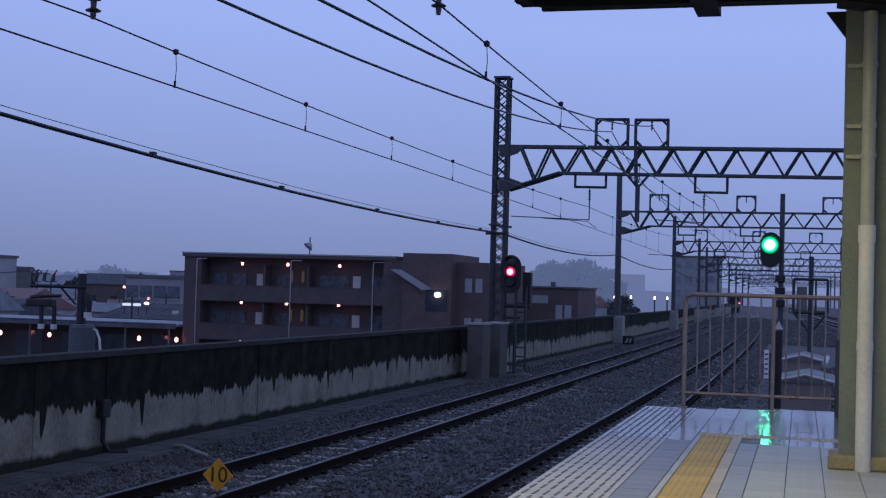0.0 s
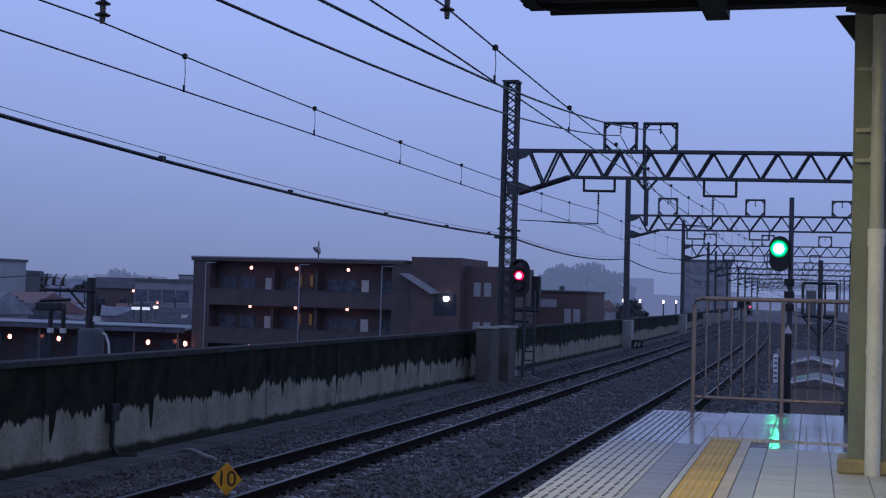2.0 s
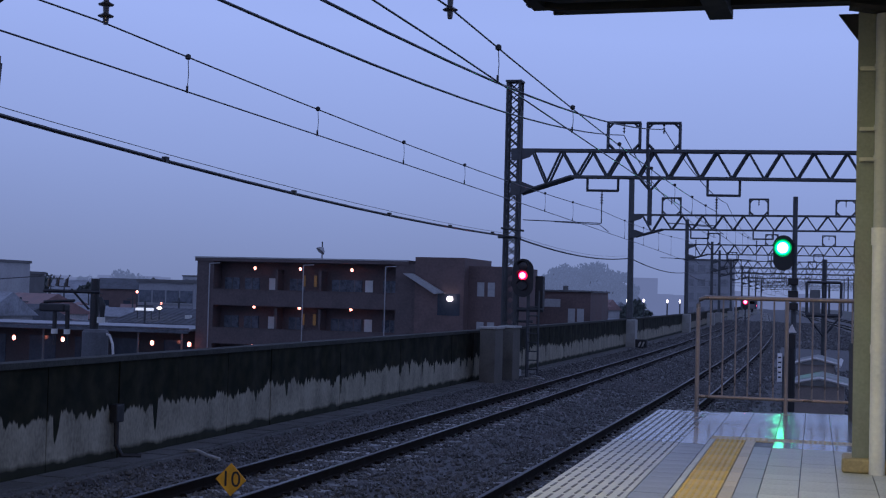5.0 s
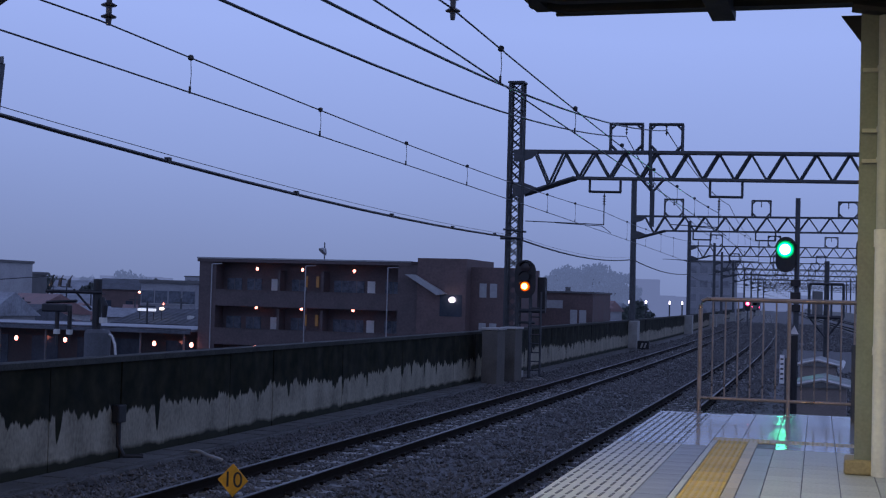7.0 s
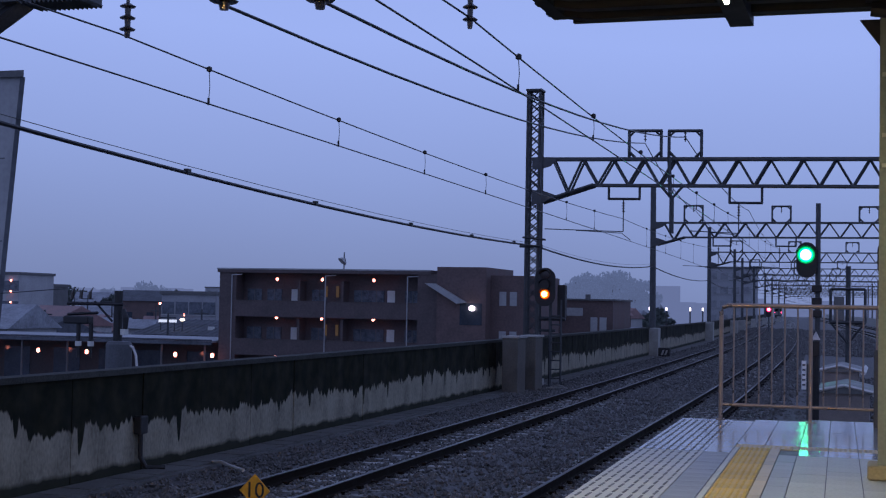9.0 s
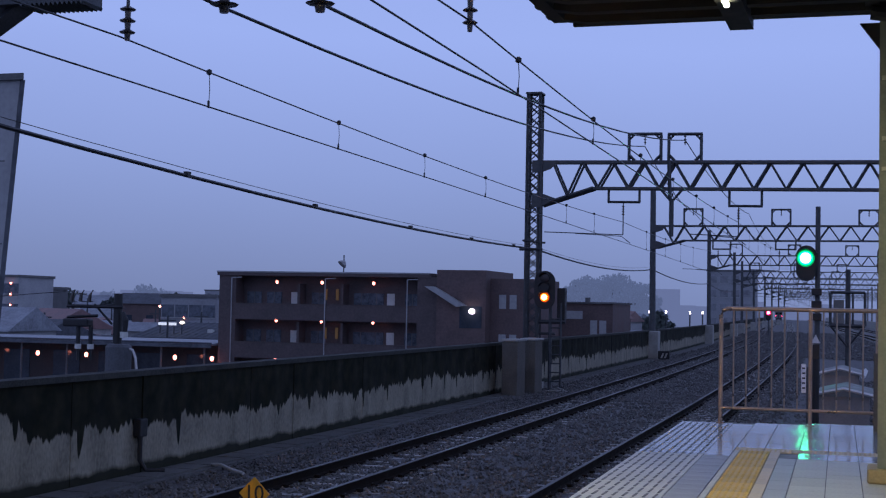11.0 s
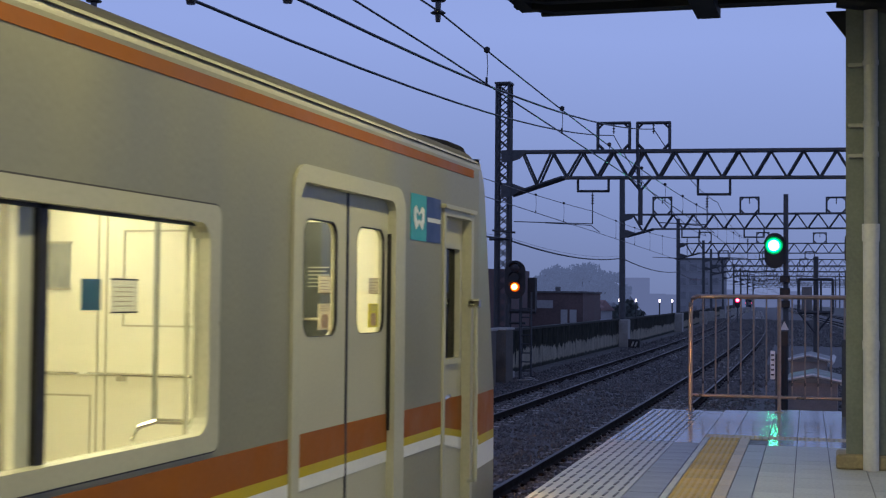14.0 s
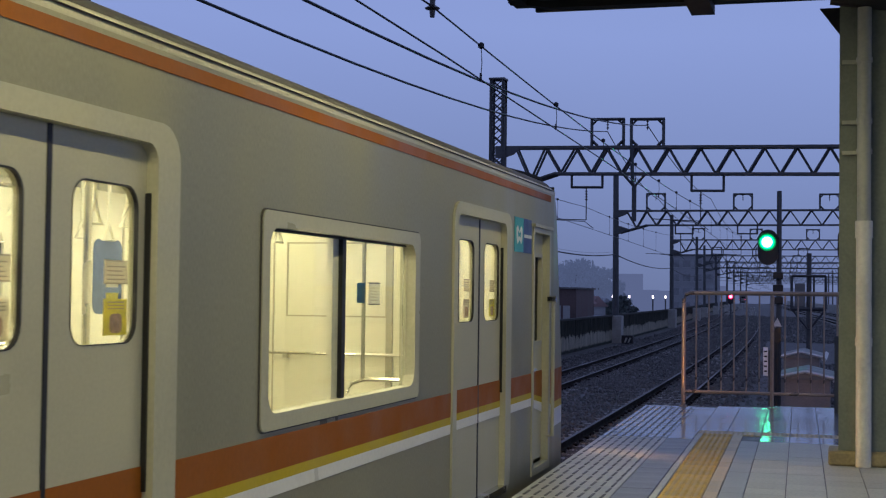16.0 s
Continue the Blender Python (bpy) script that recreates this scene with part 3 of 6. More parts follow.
g1 = thing("overhead_line_gantry", "dark steel lattice tower with a long truss beam over the tracks", "gantry", "overhead line gantries")
G1Y = 46.0
lattice_tower(g1, -11.18, G1Y, 0.42, -1.35, 8.72)
truss(g1, -11.0, 11.4, G1Y, 5.46, 6.43)
frame_up(g1, -7.93, -6.86, G1Y, 6.44, 7.34)
frame_up(g1, -6.6, -5.53, G1Y, 6.44, 7.33)
frame_down(g1, -8.6, -7.56, G1Y, 5.05, 5.46)
frame_down(g1, -4.6, -3.56, G1Y, 4.95, 5.46)
part("steel_stay", Mesh().bar((-6.55, G1Y - 0.3, 6.43), (-6.5, G1Y - 0.3, 5.15), 0.09).bar((-6.45, G1Y - 0.3, 5.15), (-6.45, G1Y - 0.3, 3.9), 0.11).bar((-6.5, G1Y - 0.3, 5.1), (-6.8, G1Y - 0.3, 5.45), 0.06).bar((-6.4, G1Y - 0.3, 5.1), (-6.1, G1Y - 0.3, 5.45), 0.06), M_STEEL, g1)
arm(g1, -8.1, G1Y, 5.05, 2.7, 1.1)
arm(g1, -4.3, G1Y, 4.95, 1.6, 1.0)
part("side_conduit", Mesh().tube([(-10.86, G1Y - 0.3, 3.2), (-10.86, G1Y - 0.3, 7.7), (-10.93, G1Y - 0.3, 7.78), (-11.0, G1Y - 0.3, 7.78)], 0.03, 6), M_STEEL, g1)
part("tower_pole", Mesh().tube([(9.6, G1Y, -1.4), (9.6, G1Y, 8.5)], 0.16, 10), M_STEEL, g1)
part("feeder_bracket", Mesh().bar((-11.6, G1Y - 0.25, 3.4), (-10.8, G1Y - 0.25, 3.4), 0.07).bar((-11.5, G1Y - 0.25, 3.7), (-10.7, G1Y - 0.25, 3.62), 0.05), M_STEEL, g1)

# the beam drops a little towards its far end
for o in g1.children_recursive:
    if o.name.split(".")[0] not in ("tower", "leg", "lacing", "cap", "tower_pole", "feeder_bracket", "side_conduit"):
        for v in o.data.vertices:
            v.co.z -= 0.0125 * (v.co.x + 11)

g2 = thing("overhead_line_gantry", "dark steel pole gantry with a truss beam over the tracks", "gantry", "overhead line gantries")
G2Y = 80.0
part("pole", Mesh().tube([(-12.3, G2Y, -1.3), (-12.35, G2Y, 8.5)], [0.19, 0.16], 12), M_STEEL, g2, smooth=True)
part("footing", Mesh().box(-12.75, -11.9, G2Y - 0.45, G2Y + 0.45, -1.5, 0.25, 0.04), M_CONCRETE, g2, "pale concrete footing")
truss(g2, -12.2, 11.4, G2Y, 5.44, 6.36, 0.4, 1.15, 1.7)
frame_up(g2, -10.55, -9.5, G2Y, 6.36, 7.3)
frame_up(g2, -5.62, -4.6, G2Y, 6.36, 7.25)
frame_up(g2, -0.9, 0.15, G2Y, 6.36, 7.2)
frame_down(g2, -8.9, -7.9, G2Y, 5.0, 5.44)
frame_down(g2, -5.4, -4.3, G2Y, 5.0, 5.44)
arm(g2, -8.6, G2Y, 5.0, 2.0, 1.2)
arm(g2, -5.2, G2Y, 5.0, 1.6, 1.2)
part("tower_pole", Mesh().tube([(9.0, G2Y, -1.4), (9.0, G2Y, 8.3)], 0.16, 10), M_STEEL, g2)


def old_bend(y):
    return -(y * y) / 6500.0 - 0.009 * (y - 10.0)


for yy, xx, zz in ((122, -1.55, 0.05), (163, -3.3, -0.1), (187, -4.6, -0.2), (222, -6.3, -0.2), (262, -8.6, -0.2), (300, -11.4, -0.2), (340, -14.6, -0.2), (380, -18.2, -0.2)):
    copy_thing(g2, pose(xx + bend(yy) - old_bend(yy), yy - G2Y, zz))

# gantry over the platform's end, above the view, which the insulators hang from
g0 = thing("overhead_line_gantry", "dark steel truss beam high above the platform end", "gantry", "overhead line gantries")
G0Y = 12.6
truss(g0, -10.6, 3.5, G0Y, 5.6, 6.4, 0.3)
part("pole", Mesh().tube([(-10.45, G0Y, -1.4), (-10.45, G0Y, 8.4)], 0.17, 12), M_STEEL, g0, smooth=True)
part("haunch_brace", Mesh().bar((-9.6, G0Y, 3.9), (-8.62, G0Y, 4.5), 0.16).box(-9.6, -7.85, G0Y - 0.2, G0Y + 0.2, 4.46, 4.62), M_STEEL, g0)
for i in range(14):
    x = -8.6 + 0.055 * i
    part("tray_fin", Mesh().prism([(x, 4.46), (x + 0.045, 4.46), (x + 0.03, 4.425)], G0Y - 0.2, G0Y + 0.2), M_STEEL, g0)
for x, z, n, r in ((-7.42, 4.42, 3, 0.085), (-6.32, 4.66, 3, 0.15), (-5.27, 4.62, 3, 0.15), (-3.72, 4.36, 3, 0.075)):
    h = part("hanger", Mesh().tube([(x, G0Y, z), (x, G0Y, 5.62)], 0.018, 6), M_STEEL, g0)
    part("insulator", insulator_mesh(x, G0Y, z, 0.36, r, n), M_PORCELAIN, h, "ribbed dark insulator")


def wire(name, label, pts, r, sag=0.0, mat=M_COPPER, group="overhead wires"):
    """A wire through the points, hanging by sag between each two of them."""
    out = []
    for a, b in zip(pts[:-1], pts[1:]):
        a, b = Vector(a), Vector(b)
        for i in range(12):
            u = i / 12
            out.append(a.lerp(b, u) + Vector((0, 0, -4 * sag * u * (1 - u))))
    out.append(Vector(pts[-1]))
    return tagged(put(name, Mesh().tube(out, r, 6), mat), label, "wire", group)


def on(c, y, z):
    return (c + bend(y), y, z)


SUPPORTS = [-20.0, 12.6, 46.0, 80.0, 122.0, 163.0, 222.0, 300.0]
for c, zc, sg in ((-7.47, 3.68, 0.145), (-3.68, 3.715, 0.155), (5.3, 3.7, 0.2)):
    wire("contact_wire", "thin dark contact wire above the track", [on(c, y, zc) for y in steps(-20, 222, 11)], 0.0095)
    wire("messenger_wire", "thin dark messenger wire sagging between supports", [on(c, y, 4.11) for y in SUPPORTS[:2]] + [on(c, 46, 4.35)] + [on(c, y, 4.9) for y in SUPPORTS[3:]], 0.0095, sg)
    first, apart = (14.7, 4.3) if c < -5 else (14.62, 4.55)
    for y in [first + apart * k for k in range(7)] + [52, 58, 64, 70]:
        if c > 0 and y > 40:
            continue
        u = (y - 12.6) / 33.4 if y < 46 else (y - 46) / 34
        za = (4.11 + 0.24 * u if y < 46 else 4.35 + 0.55 * u) - 4 * sg * u * (1 - u)
        x, yy, _ = on(c, y, 0)
        d = thing("dropper", "thin wire dropper between messenger and contact wire", "dropper", "droppers")
        part("rod", Mesh().tube([(x, yy, za), (x + 0.012, yy, (za + zc) / 2), (x, yy, zc)], 0.005, 5), M_COPPER, d)
        part("clamp", Mesh().tube([(x, yy, za - 0.035), (x, yy, za - 0.02), (x, yy, za + 0.02), (x, yy, za + 0.035)], [0.012, 0.035, 0.035, 0.012], 8), M_CABLE, d)
        part("lower_clip", Mesh().tube([(x, yy, zc - 0.015), (x, yy, zc + 0.07)], 0.014, 6), M_CABLE, d)
wire("feeder_cable", "thick black feeder cable rising to the gantry frame", [(-3.4, -20, 4.6), (-5.27, 12.6, 4.35), (-6.06, 46, 7.06), (-6.9, 80, 7.0), (-8.4, 122, 7.0)], 0.018, 0.37, M_CABLE)
wire("feeder_cable", "thick black feeder cable rising to the gantry frame", [(-4.6, -20, 4.6), (-6.32, 12.6, 4.35), (-7.4, 46, 6.88), (-9.9, 80, 7.0), (-11.4, 122, 7.0)], 0.018, 0.36, M_CABLE)
wire("power_cable", "thick black cable bundle strung along the parapet wall", [(-11.0, -16, 3.9), (-11.0, 8.0, 3.95), (-11.1, 46, 3.42), (-12.35, 80, 3.8), (-13.9, 122, 3.9), (-15.7, 163, 3.9)], 0.032, 0.32, M_CABLE)
wire("power_cable", "thin black wire strung above the cable bundle", [(-11.0, -16, 4.1), (-11.0, 8.0, 4.06), (-11.1, 46, 3.5), (-12.35, 80, 3.95)], 0.006, 0.30, M_CABLE)
ties = thing("cable_ties", "black clips round the cable bundle", "clip", "cable clips")
for y in (20.8, 26.4, 32.6, 38.1, 43):
    u = (y - 8) / 38
    z = 3.95 - 0.53 * u - 1.28 * u * (1 - u)
    x = -11.0 - 0.1 * u
    part("clip", Mesh().box(x - 0.04, x + 0.04, y - 0.06, y + 0.06, z - 0.02, z + 0.07), M_CABLE, ties)

# ---- signals ----
M_BLACK = material("matt_black_paint", (0.012, 0.012, 0.013), 0.55, 0, 0.3, 6, 40)
M_RED = lamp_material("red_signal_light", (1.0, 0.012, 0.09), 0.7)
M_AMBER = lamp_material("amber_signal_light", (1.0, 0.13, 0.004), 0.6)
M_GREEN = lamp_material("green_signal_light", (0.0, 1.0, 0.30), 0.32)
M_OFF = material("dark_signal_lens", (0.03, 0.02, 0.02), 0.15, 0, 0.2, 8, 40, 0)
SHUTTERS = {}
# oversized dim lenses and these rings imitate the glow round each lamp core
GLOWS = {M_RED: lamp_material("red_glow_ring", (1.0, 0.012, 0.10), 3.0), M_AMBER: lamp_material("amber_glow_ring", (1.0, 0.13, 0.005), 3.0), M_GREEN: lamp_material("green_glow_ring", (0.0, 1.0, 0.34), 2.2)}
CORES = {M_RED: lamp_material("red_lamp_core", (1.0, 0.09, 0.20), 14.0), M_AMBER: lamp_material("amber_lamp_core", (1.0, 0.40, 0.12), 9.0), M_GREEN: lamp_material("green_lamp_core", (0.06, 1.0, 0.42), 30.0)}


def signal_head(t, x, y, z, w, h, lenses, r=0.15):
    """A long oval backplate with hooded lenses that face the near end."""
    n = 12
    half = h / 2 - w / 2
    oval = [(x + w / 2 * math.cos(math.pi * i / n), z + half + w / 2 * math.sin(math.pi * i / n)) for i in range(n + 1)]
    oval += [(x - w / 2 * math.cos(math.pi * i / n), z - half - w / 2 * math.sin(math.pi * i / n)) for i in range(n + 1)]
    bp = part("backplate", Mesh().prism(oval, y, y + 0.03), M_BLACK, t, "black oval backplate")
    part("lamp_housing", Mesh().box(x - w * 0.3, x + w * 0.3, y + 0.03, y + 0.28, z - half - 0.1, z + half + 0.1, 0.03), M_BLACK, t)
    for lx, lz, mat in lenses:
        lit = mat in CORES
        dome = [(0.0, 1.0), (0.03, 0.97), (0.06, 0.85), (0.08, 0.62), (0.09, 0.3)] if lit else [(0.0, 1.0), (0.02, 0.9), (0.03, 0.5)]
        ln = part("lens", Mesh().tube([(lx, y - d, lz) for d, _ in dome], [r * q for _, q in dome], 24), mat, bp, smooth=True)
        if lit:
            core = [(0.085, 0.64), (0.098, 0.48), (0.104, 0.24)]
            glow = [(0.066, 0.82), (0.084, 0.68), (0.094, 0.45)]
            part("lens_middle", Mesh().tube([(lx, y - d, lz) for d, _ in glow], [r * q for _, q in glow], 24), GLOWS[mat], ln, smooth=True)
            part("lamp_core", Mesh().tube([(lx, y - d, lz) for d, _ in core], [r * q for _, q in core], 20), CORES[mat], ln, smooth=True)
        hood = Mesh()
        arc = [math.radians(a) for a in range(10, 171, 20)]
        vs = [(lx + (r + 0.02) * math.cos(a), y, lz + (r + 0.02) * math.sin(a)) for a in arc] + [(lx + (r + 0.03) * math.cos(a), y - 0.13 - 0.06 * math.sin(a), lz + (r + 0.02) * math.sin(a)) for a in arc]
        vs += [(q[0] * 1.0 + (q[0] - lx) * 0.06, q[1], q[2] + (q[2] - lz) * 0.06) for q in vs]
        k = len(arc)
        fs = [(i, i + 1, k + i + 1, k + i) for i in range(k - 1)] + [(2 * k + i, 3 * k + i, 3 * k + i + 1, 2 * k + i + 1) for i in range(k - 1)]
        fs += [(k + i, k + i + 1, 3 * k + i + 1, 3 * k + i) for i in range(k - 1)]
        part("hood", hood.add(vs, fs), M_BLACK, bp)
    return bp


def shutter(name, t, r=0.155):
    """An added dark cap that slides over an always glowing lens to blank it."""
    o = part("shutter", Mesh().tube([(0, 0.1, 0), (0, 0, 0), (0, -0.012, 0)], [r, r, r * 0.9], 24), M_BLACK, t, "added dark cap that hides a glowing lens")
    SHUTTERS[name] = o
    return o


s1 = thing("railway_signal", "black oval colour-light signal beside the lattice tower", "signal", "railway signals")
SIG1 = (-10.66, 45.6)
signal_head(s1, SIG1[0], SIG1[1], 2.02, 0.72, 1.30, [(SIG1[0], 2.10, M_RED), (SIG1[0], 1.775, M_AMBER), (SIG1[0], 2.42, M_OFF)], 0.165)
shutter("far", s1, 0.176)
part("bracket", Mesh().bar((-11.0, 45.8, 2.2), (-10.66, 45.8, 2.2), 0.07).bar((-11.0, 45.8, 1.6), (-10.66, 45.8, 1.6), 0.07), M_STEEL, s1)
part("post", Mesh().tube([(-10.52, 45.9, -1.4), (-10.52, 45.9, 1.5)], 0.06, 10), M_STEEL, s1)
part("rear_head", Mesh().box(-10.3, -10.02, 45.9, 46.2, 1.0, 2.1, 0.03), M_BLACK, s1)
part("cross_arm", Mesh().bar((-10.9, 45.9, 0.95), (-10.0, 45.9, 0.95), 0.1).bar((-10.9, 45.9, 0.55), (-10.35, 45.9, 0.55), 0.06), M_STEEL, s1)
lad = part("ladder", Mesh().bar((-10.5, 45.75, -1.3), (-10.5, 45.75, 0.9), 0.05).bar((-10.12, 45.75, -1.3), (-10.12, 45.75, 1.6), 0.05), M_STEEL, s1)
for i in range(8):
    z = -1.05 + 0.3 * i
    part("rung", Mesh().bar((-10.5, 45.75, z), (-10.12, 45.75, z), 0.03), M_STEEL, lad)

s2 = thing("railway_signal", "black oval signal showing a bright green light", "signal", "railway signals")
signal_head(s2, -1.86, 40.0, 2.80, 0.56, 1.0, [(-1.88, 2.94, M_GREEN)], 0.245)
part("post", Mesh().tube([(-1.56, 40.2, -1.35), (-1.56, 40.2, 4.4)], [0.085, 0.07], 10), M_STEEL, s2)
part("bracket", Mesh().bar((-1.56, 40.15, 2.6), (-1.9, 40.15, 2.6), 0.06).bar((-1.56, 40.15, 3.1), (-1.9, 40.15, 3.1), 0.06), M_STEEL, s2)
for z in (1.9, 1.55, 1.2):
    part("junction_box", Mesh().box(-1.72, -1.44, 40.0, 40.2, z, z + 0.2, 0.02), M_BLACK, s2)
s3 = thing("railway_signal", "distant signal with a small green light", "signal", "railway signals")
signal_head(s3, 0.26, 40.0, 2.85, 0.46, 0.95, [(0.17, 2.93, M_GREEN)], 0.1)
part("post", Mesh().tube([(0.45, 40.2, -1.35), (0.45, 40.2, 4.0)], 0.07, 10), M_STEEL, s3)
s4 = thing("railway_signal", "small distant signal showing red beside the curved track", "signal", "railway signals")
signal_head(s4, -12.25, 170.0, 1.38, 0.7, 1.2, [(-12.25, 1.50, M_RED)], 0.3)
shutter("distant", s4, 0.31)
part("post", Mesh().tube([(-12.25, 170.2, -1.35), (-12.25, 170.2, 1.95)], 0.08, 8), M_STEEL, s4)


# ---- station furniture ----
M_GREENP = material("sage_green_paint", (0.20, 0.225, 0.172), 0.45, 0, 0.2, 2.5, 40, 0.1, 0.004)
M_PIPE = material("cream_plastic_pipe", (0.72, 0.70, 0.58), 0.4, 0, 0.14, 2.0, 30, 0.05)
M_PIPE2 = material("grey_green_painted_pipe", (0.43, 0.43, 0.33), 0.42, 0, 0.15, 2.0, 30, 0.05)
M_PLINTH = material("ochre_column_foot", (0.34, 0.27, 0.13), 0.6, 0, 0.3, 5, 40, 0.2)
M_ROOF = material("dark_canopy_steel", (0.018, 0.019, 0.018), 0.75, 0.0, 0.3, 2, 30, 0.1)
M_TUBE = lamp_material("fluorescent_tube", (1.0, 0.90, 0.62), 22.0)
M_STAIN = material("stainless_fence_tube", (0.36, 0.27, 0.205), 0.36, 0.7, 0.25, 4, 50, 0.06)

col = thing("canopy_column", "sage green steel column with a cream drainpipe", "column")
cy = 12.0
shaft = Mesh()
shaft.box(0.02, 0.40, cy - 0.13, cy - 0.108, 0.1, 4.0).box(0.02, 0.40, cy + 0.15, cy + 0.172, 0.1, 4.0).box(0.20, 0.22, cy - 0.108, cy + 0.15, 0.1, 4.0)
part("shaft", shaft, M_GREENP, col)
part("foot", Mesh().box(-0.06, 0.50, cy - 0.2, cy + 0.25, 0.0, 0.12, 0.02), M_PLINTH, col, "ochre concrete foot")
for z in (2.9, 3.05, 3.2):
    part("bolt", Mesh().tube([(0.05, cy - 0.13, z), (0.05, cy - 0.145, z)], 0.014, 6), M_GREENP, col)
part("bracket", Mesh().prism([(-0.14, 3.80), (0.02, 3.80), (0.02, 3.58)], cy - 0.02, cy + 0.03), M_ROOF, col)
pipe = part("drainpipe", Mesh().tube([(0.215, cy - 0.22, 0.0), (0.215, cy - 0.22, 1.95)], 0.062, 16), M_PIPE, col, "cream plastic drainpipe", True)
part("collar", Mesh().tube([(0.215, cy - 0.22, 1.86), (0.215, cy - 0.22, 2.0)], 0.07, 16), M_PIPE, pipe, smooth=True)
part("collar", Mesh().tube([(0.215, cy - 0.22, 0.98), (0.215, cy - 0.22, 1.05)], 0.068, 16), M_PIPE, pipe, smooth=True)
up = part("upper_pipe", Mesh().tube([(0.215, cy - 0.22, 2.0), (0.215, cy - 0.22, 3.75)], 0.055, 16), M_PIPE2, col, "grey-green painted upper pipe", True)
for z in (2.55, 2.8, 3.3):
    part("clamp", Mesh().tube([(0.215, cy - 0.22, z), (0.215, cy - 0.22, z + 0.04)], 0.064, 16), M_PIPE2, up)
    part("strap", Mesh().box(0.04, 0.2, cy - 0.18, cy - 0.13, z, z + 0.03), M_PIPE2, up)

canopy = thing("platform_canopy", "dark steel platform canopy with corrugated roof sheets", "canopy", kind="structure")
EDGE = -2.78
canopy.location = (0, 0, 0.03)
for i in range(10):
    y1 = 12.02 - 2.2 * i
    m = Mesh()
    xs = steps(EDGE, 4.3, 0.1)
    prof = [(x, 4.02 + 0.015 * (x - EDGE) + (0.018 if k % 2 else -0.018)) for k, x in enumerate(xs)]
    m.prism(prof + [(x, z + 0.012) for x, z in prof[::-1]], y1 - 2.25, y1)
    part("roof_sheet", m, M_ROOF, canopy, "dark corrugated roof sheet")
for x in (EDGE + 0.03, -0.1, 2.2):
    part("gutter_beam" if x < -2 else "purlin", Mesh().box(x, x + 0.12, -10, 11.96, 3.88, 4.0), M_ROOF, canopy)
for i in range(11):
    y = 11.9 - 0.42 * i if i < 5 else 9.8 - 2.0 * (i - 4)
    part("rafter", Mesh().prism([(EDGE - 0.02, 3.91), (EDGE + 0.35, 3.85), (4.2, 3.85), (4.2, 3.96), (EDGE - 0.02, 3.99)], y - 0.06, y + 0.06), M_ROOF, canopy)
part("end_fascia", Mesh().box(EDGE + 0.2, 4.2, 11.97, 12.03, 3.85, 3.99), M_ROOF, canopy)
part("lamp_beam", Mesh().box(-1.22, -1.02, -8, 12.1, 3.78, 3.9), M_ROOF, canopy, "boxed beam that carries the lamps")
part("cross_pipe", Mesh().tube([(-0.05, 11.8, 3.82), (0.6, 11.8, 3.72)], 0.06, 10), M_ROOF, canopy)

fix = thing("platform_lamp", "fluorescent platform lamp under the canopy", "lamp", "platform lamps", at=(0, 0, 0))
part("housing", Mesh().box(-1.15, -0.97, -0.62, 0.62, 3.645, 3.70, 0.012), M_ROOF, fix)
part("stem", Mesh().box(-1.08, -1.04, -0.4, -0.36, 3.70, 3.79).box(-1.08, -1.04, 0.36, 0.4, 3.70, 3.79), M_ROOF, fix)
part("tube", Mesh().tube([(-1.06, -0.6, 3.625), (-1.06, 0.6, 3.625)], 0.022, 8), M_TUBE, fix, "glowing fluorescent tube")
LAMP_Y = (9.65, 6.2, 2.8, -0.6, -4.0)
fix.location = (0, LAMP_Y[0], 0)
for ly in LAMP_Y[1:]:
    copy_thing(fix, pose(0, ly, 0))
for ly in LAMP_Y:
    a = bpy.data.lights.new("tube_light", "AREA")
    a.shape, a.size, a.size_y, a.energy, a.color = "RECTANGLE", 0.12, 1.15, 27.0 if ly > 9 else 49.0 if ly > 6 else 58.0, (1.0, 0.90, 0.50)
    new("tube_light", a).matrix_world = pose(-1.06, ly, 3.59)

fence = thing("end_fence", "tubular stainless steel fence across the platform end", "fence")
FY = 17.56
FH = 1.418
LEFT, BAY = -1.84, 1.08
top = Mesh().tube([(LEFT, FY, 0.0), (LEFT, FY, FH - 0.08), (LEFT + 0.02, FY, FH - 0.025), (LEFT + 0.08, FY, FH), (2.6, FY, FH)], 0.027, 12)
part("end_post_and_top_rail", top, M_STAIN, fence, smooth=True)
part("bottom_rail", Mesh().tube([(LEFT, FY, 0.185), (2.6, FY, 0.185)], 0.021, 10), M_STAIN, fence, smooth=True)
for k in range(1, 5):
    part("post", Mesh().tube([(LEFT + BAY * k, FY, 0.0), (LEFT + BAY * k, FY, FH)], 0.025, 10), M_STAIN, fence, smooth=True)
BAL = Mesh().tube([(0, 0, 0.185), (0, 0, FH)], 0.0105, 8).make("baluster", True)
BAL.materials.append(M_STAIN)
for i in range(1, 28):
    if i % 7:
        part("baluster", BAL, None, fence).location = (LEFT + BAY * i / 7, FY, 0)
for k in range(4):
    part("foot_flange", Mesh().tube([(LEFT + BAY * k, FY, 0.0), (LEFT + BAY * k, FY, 0.012)], 0.055, 12), M_STAIN, fence)

pst = thing("marker_post", "dark steel post at the platform end", "post")
part("shaft", Mesh().box(-0.02, 0.05, 17.1, 17.17, 0.0, 0.92), M_STEEL, pst)

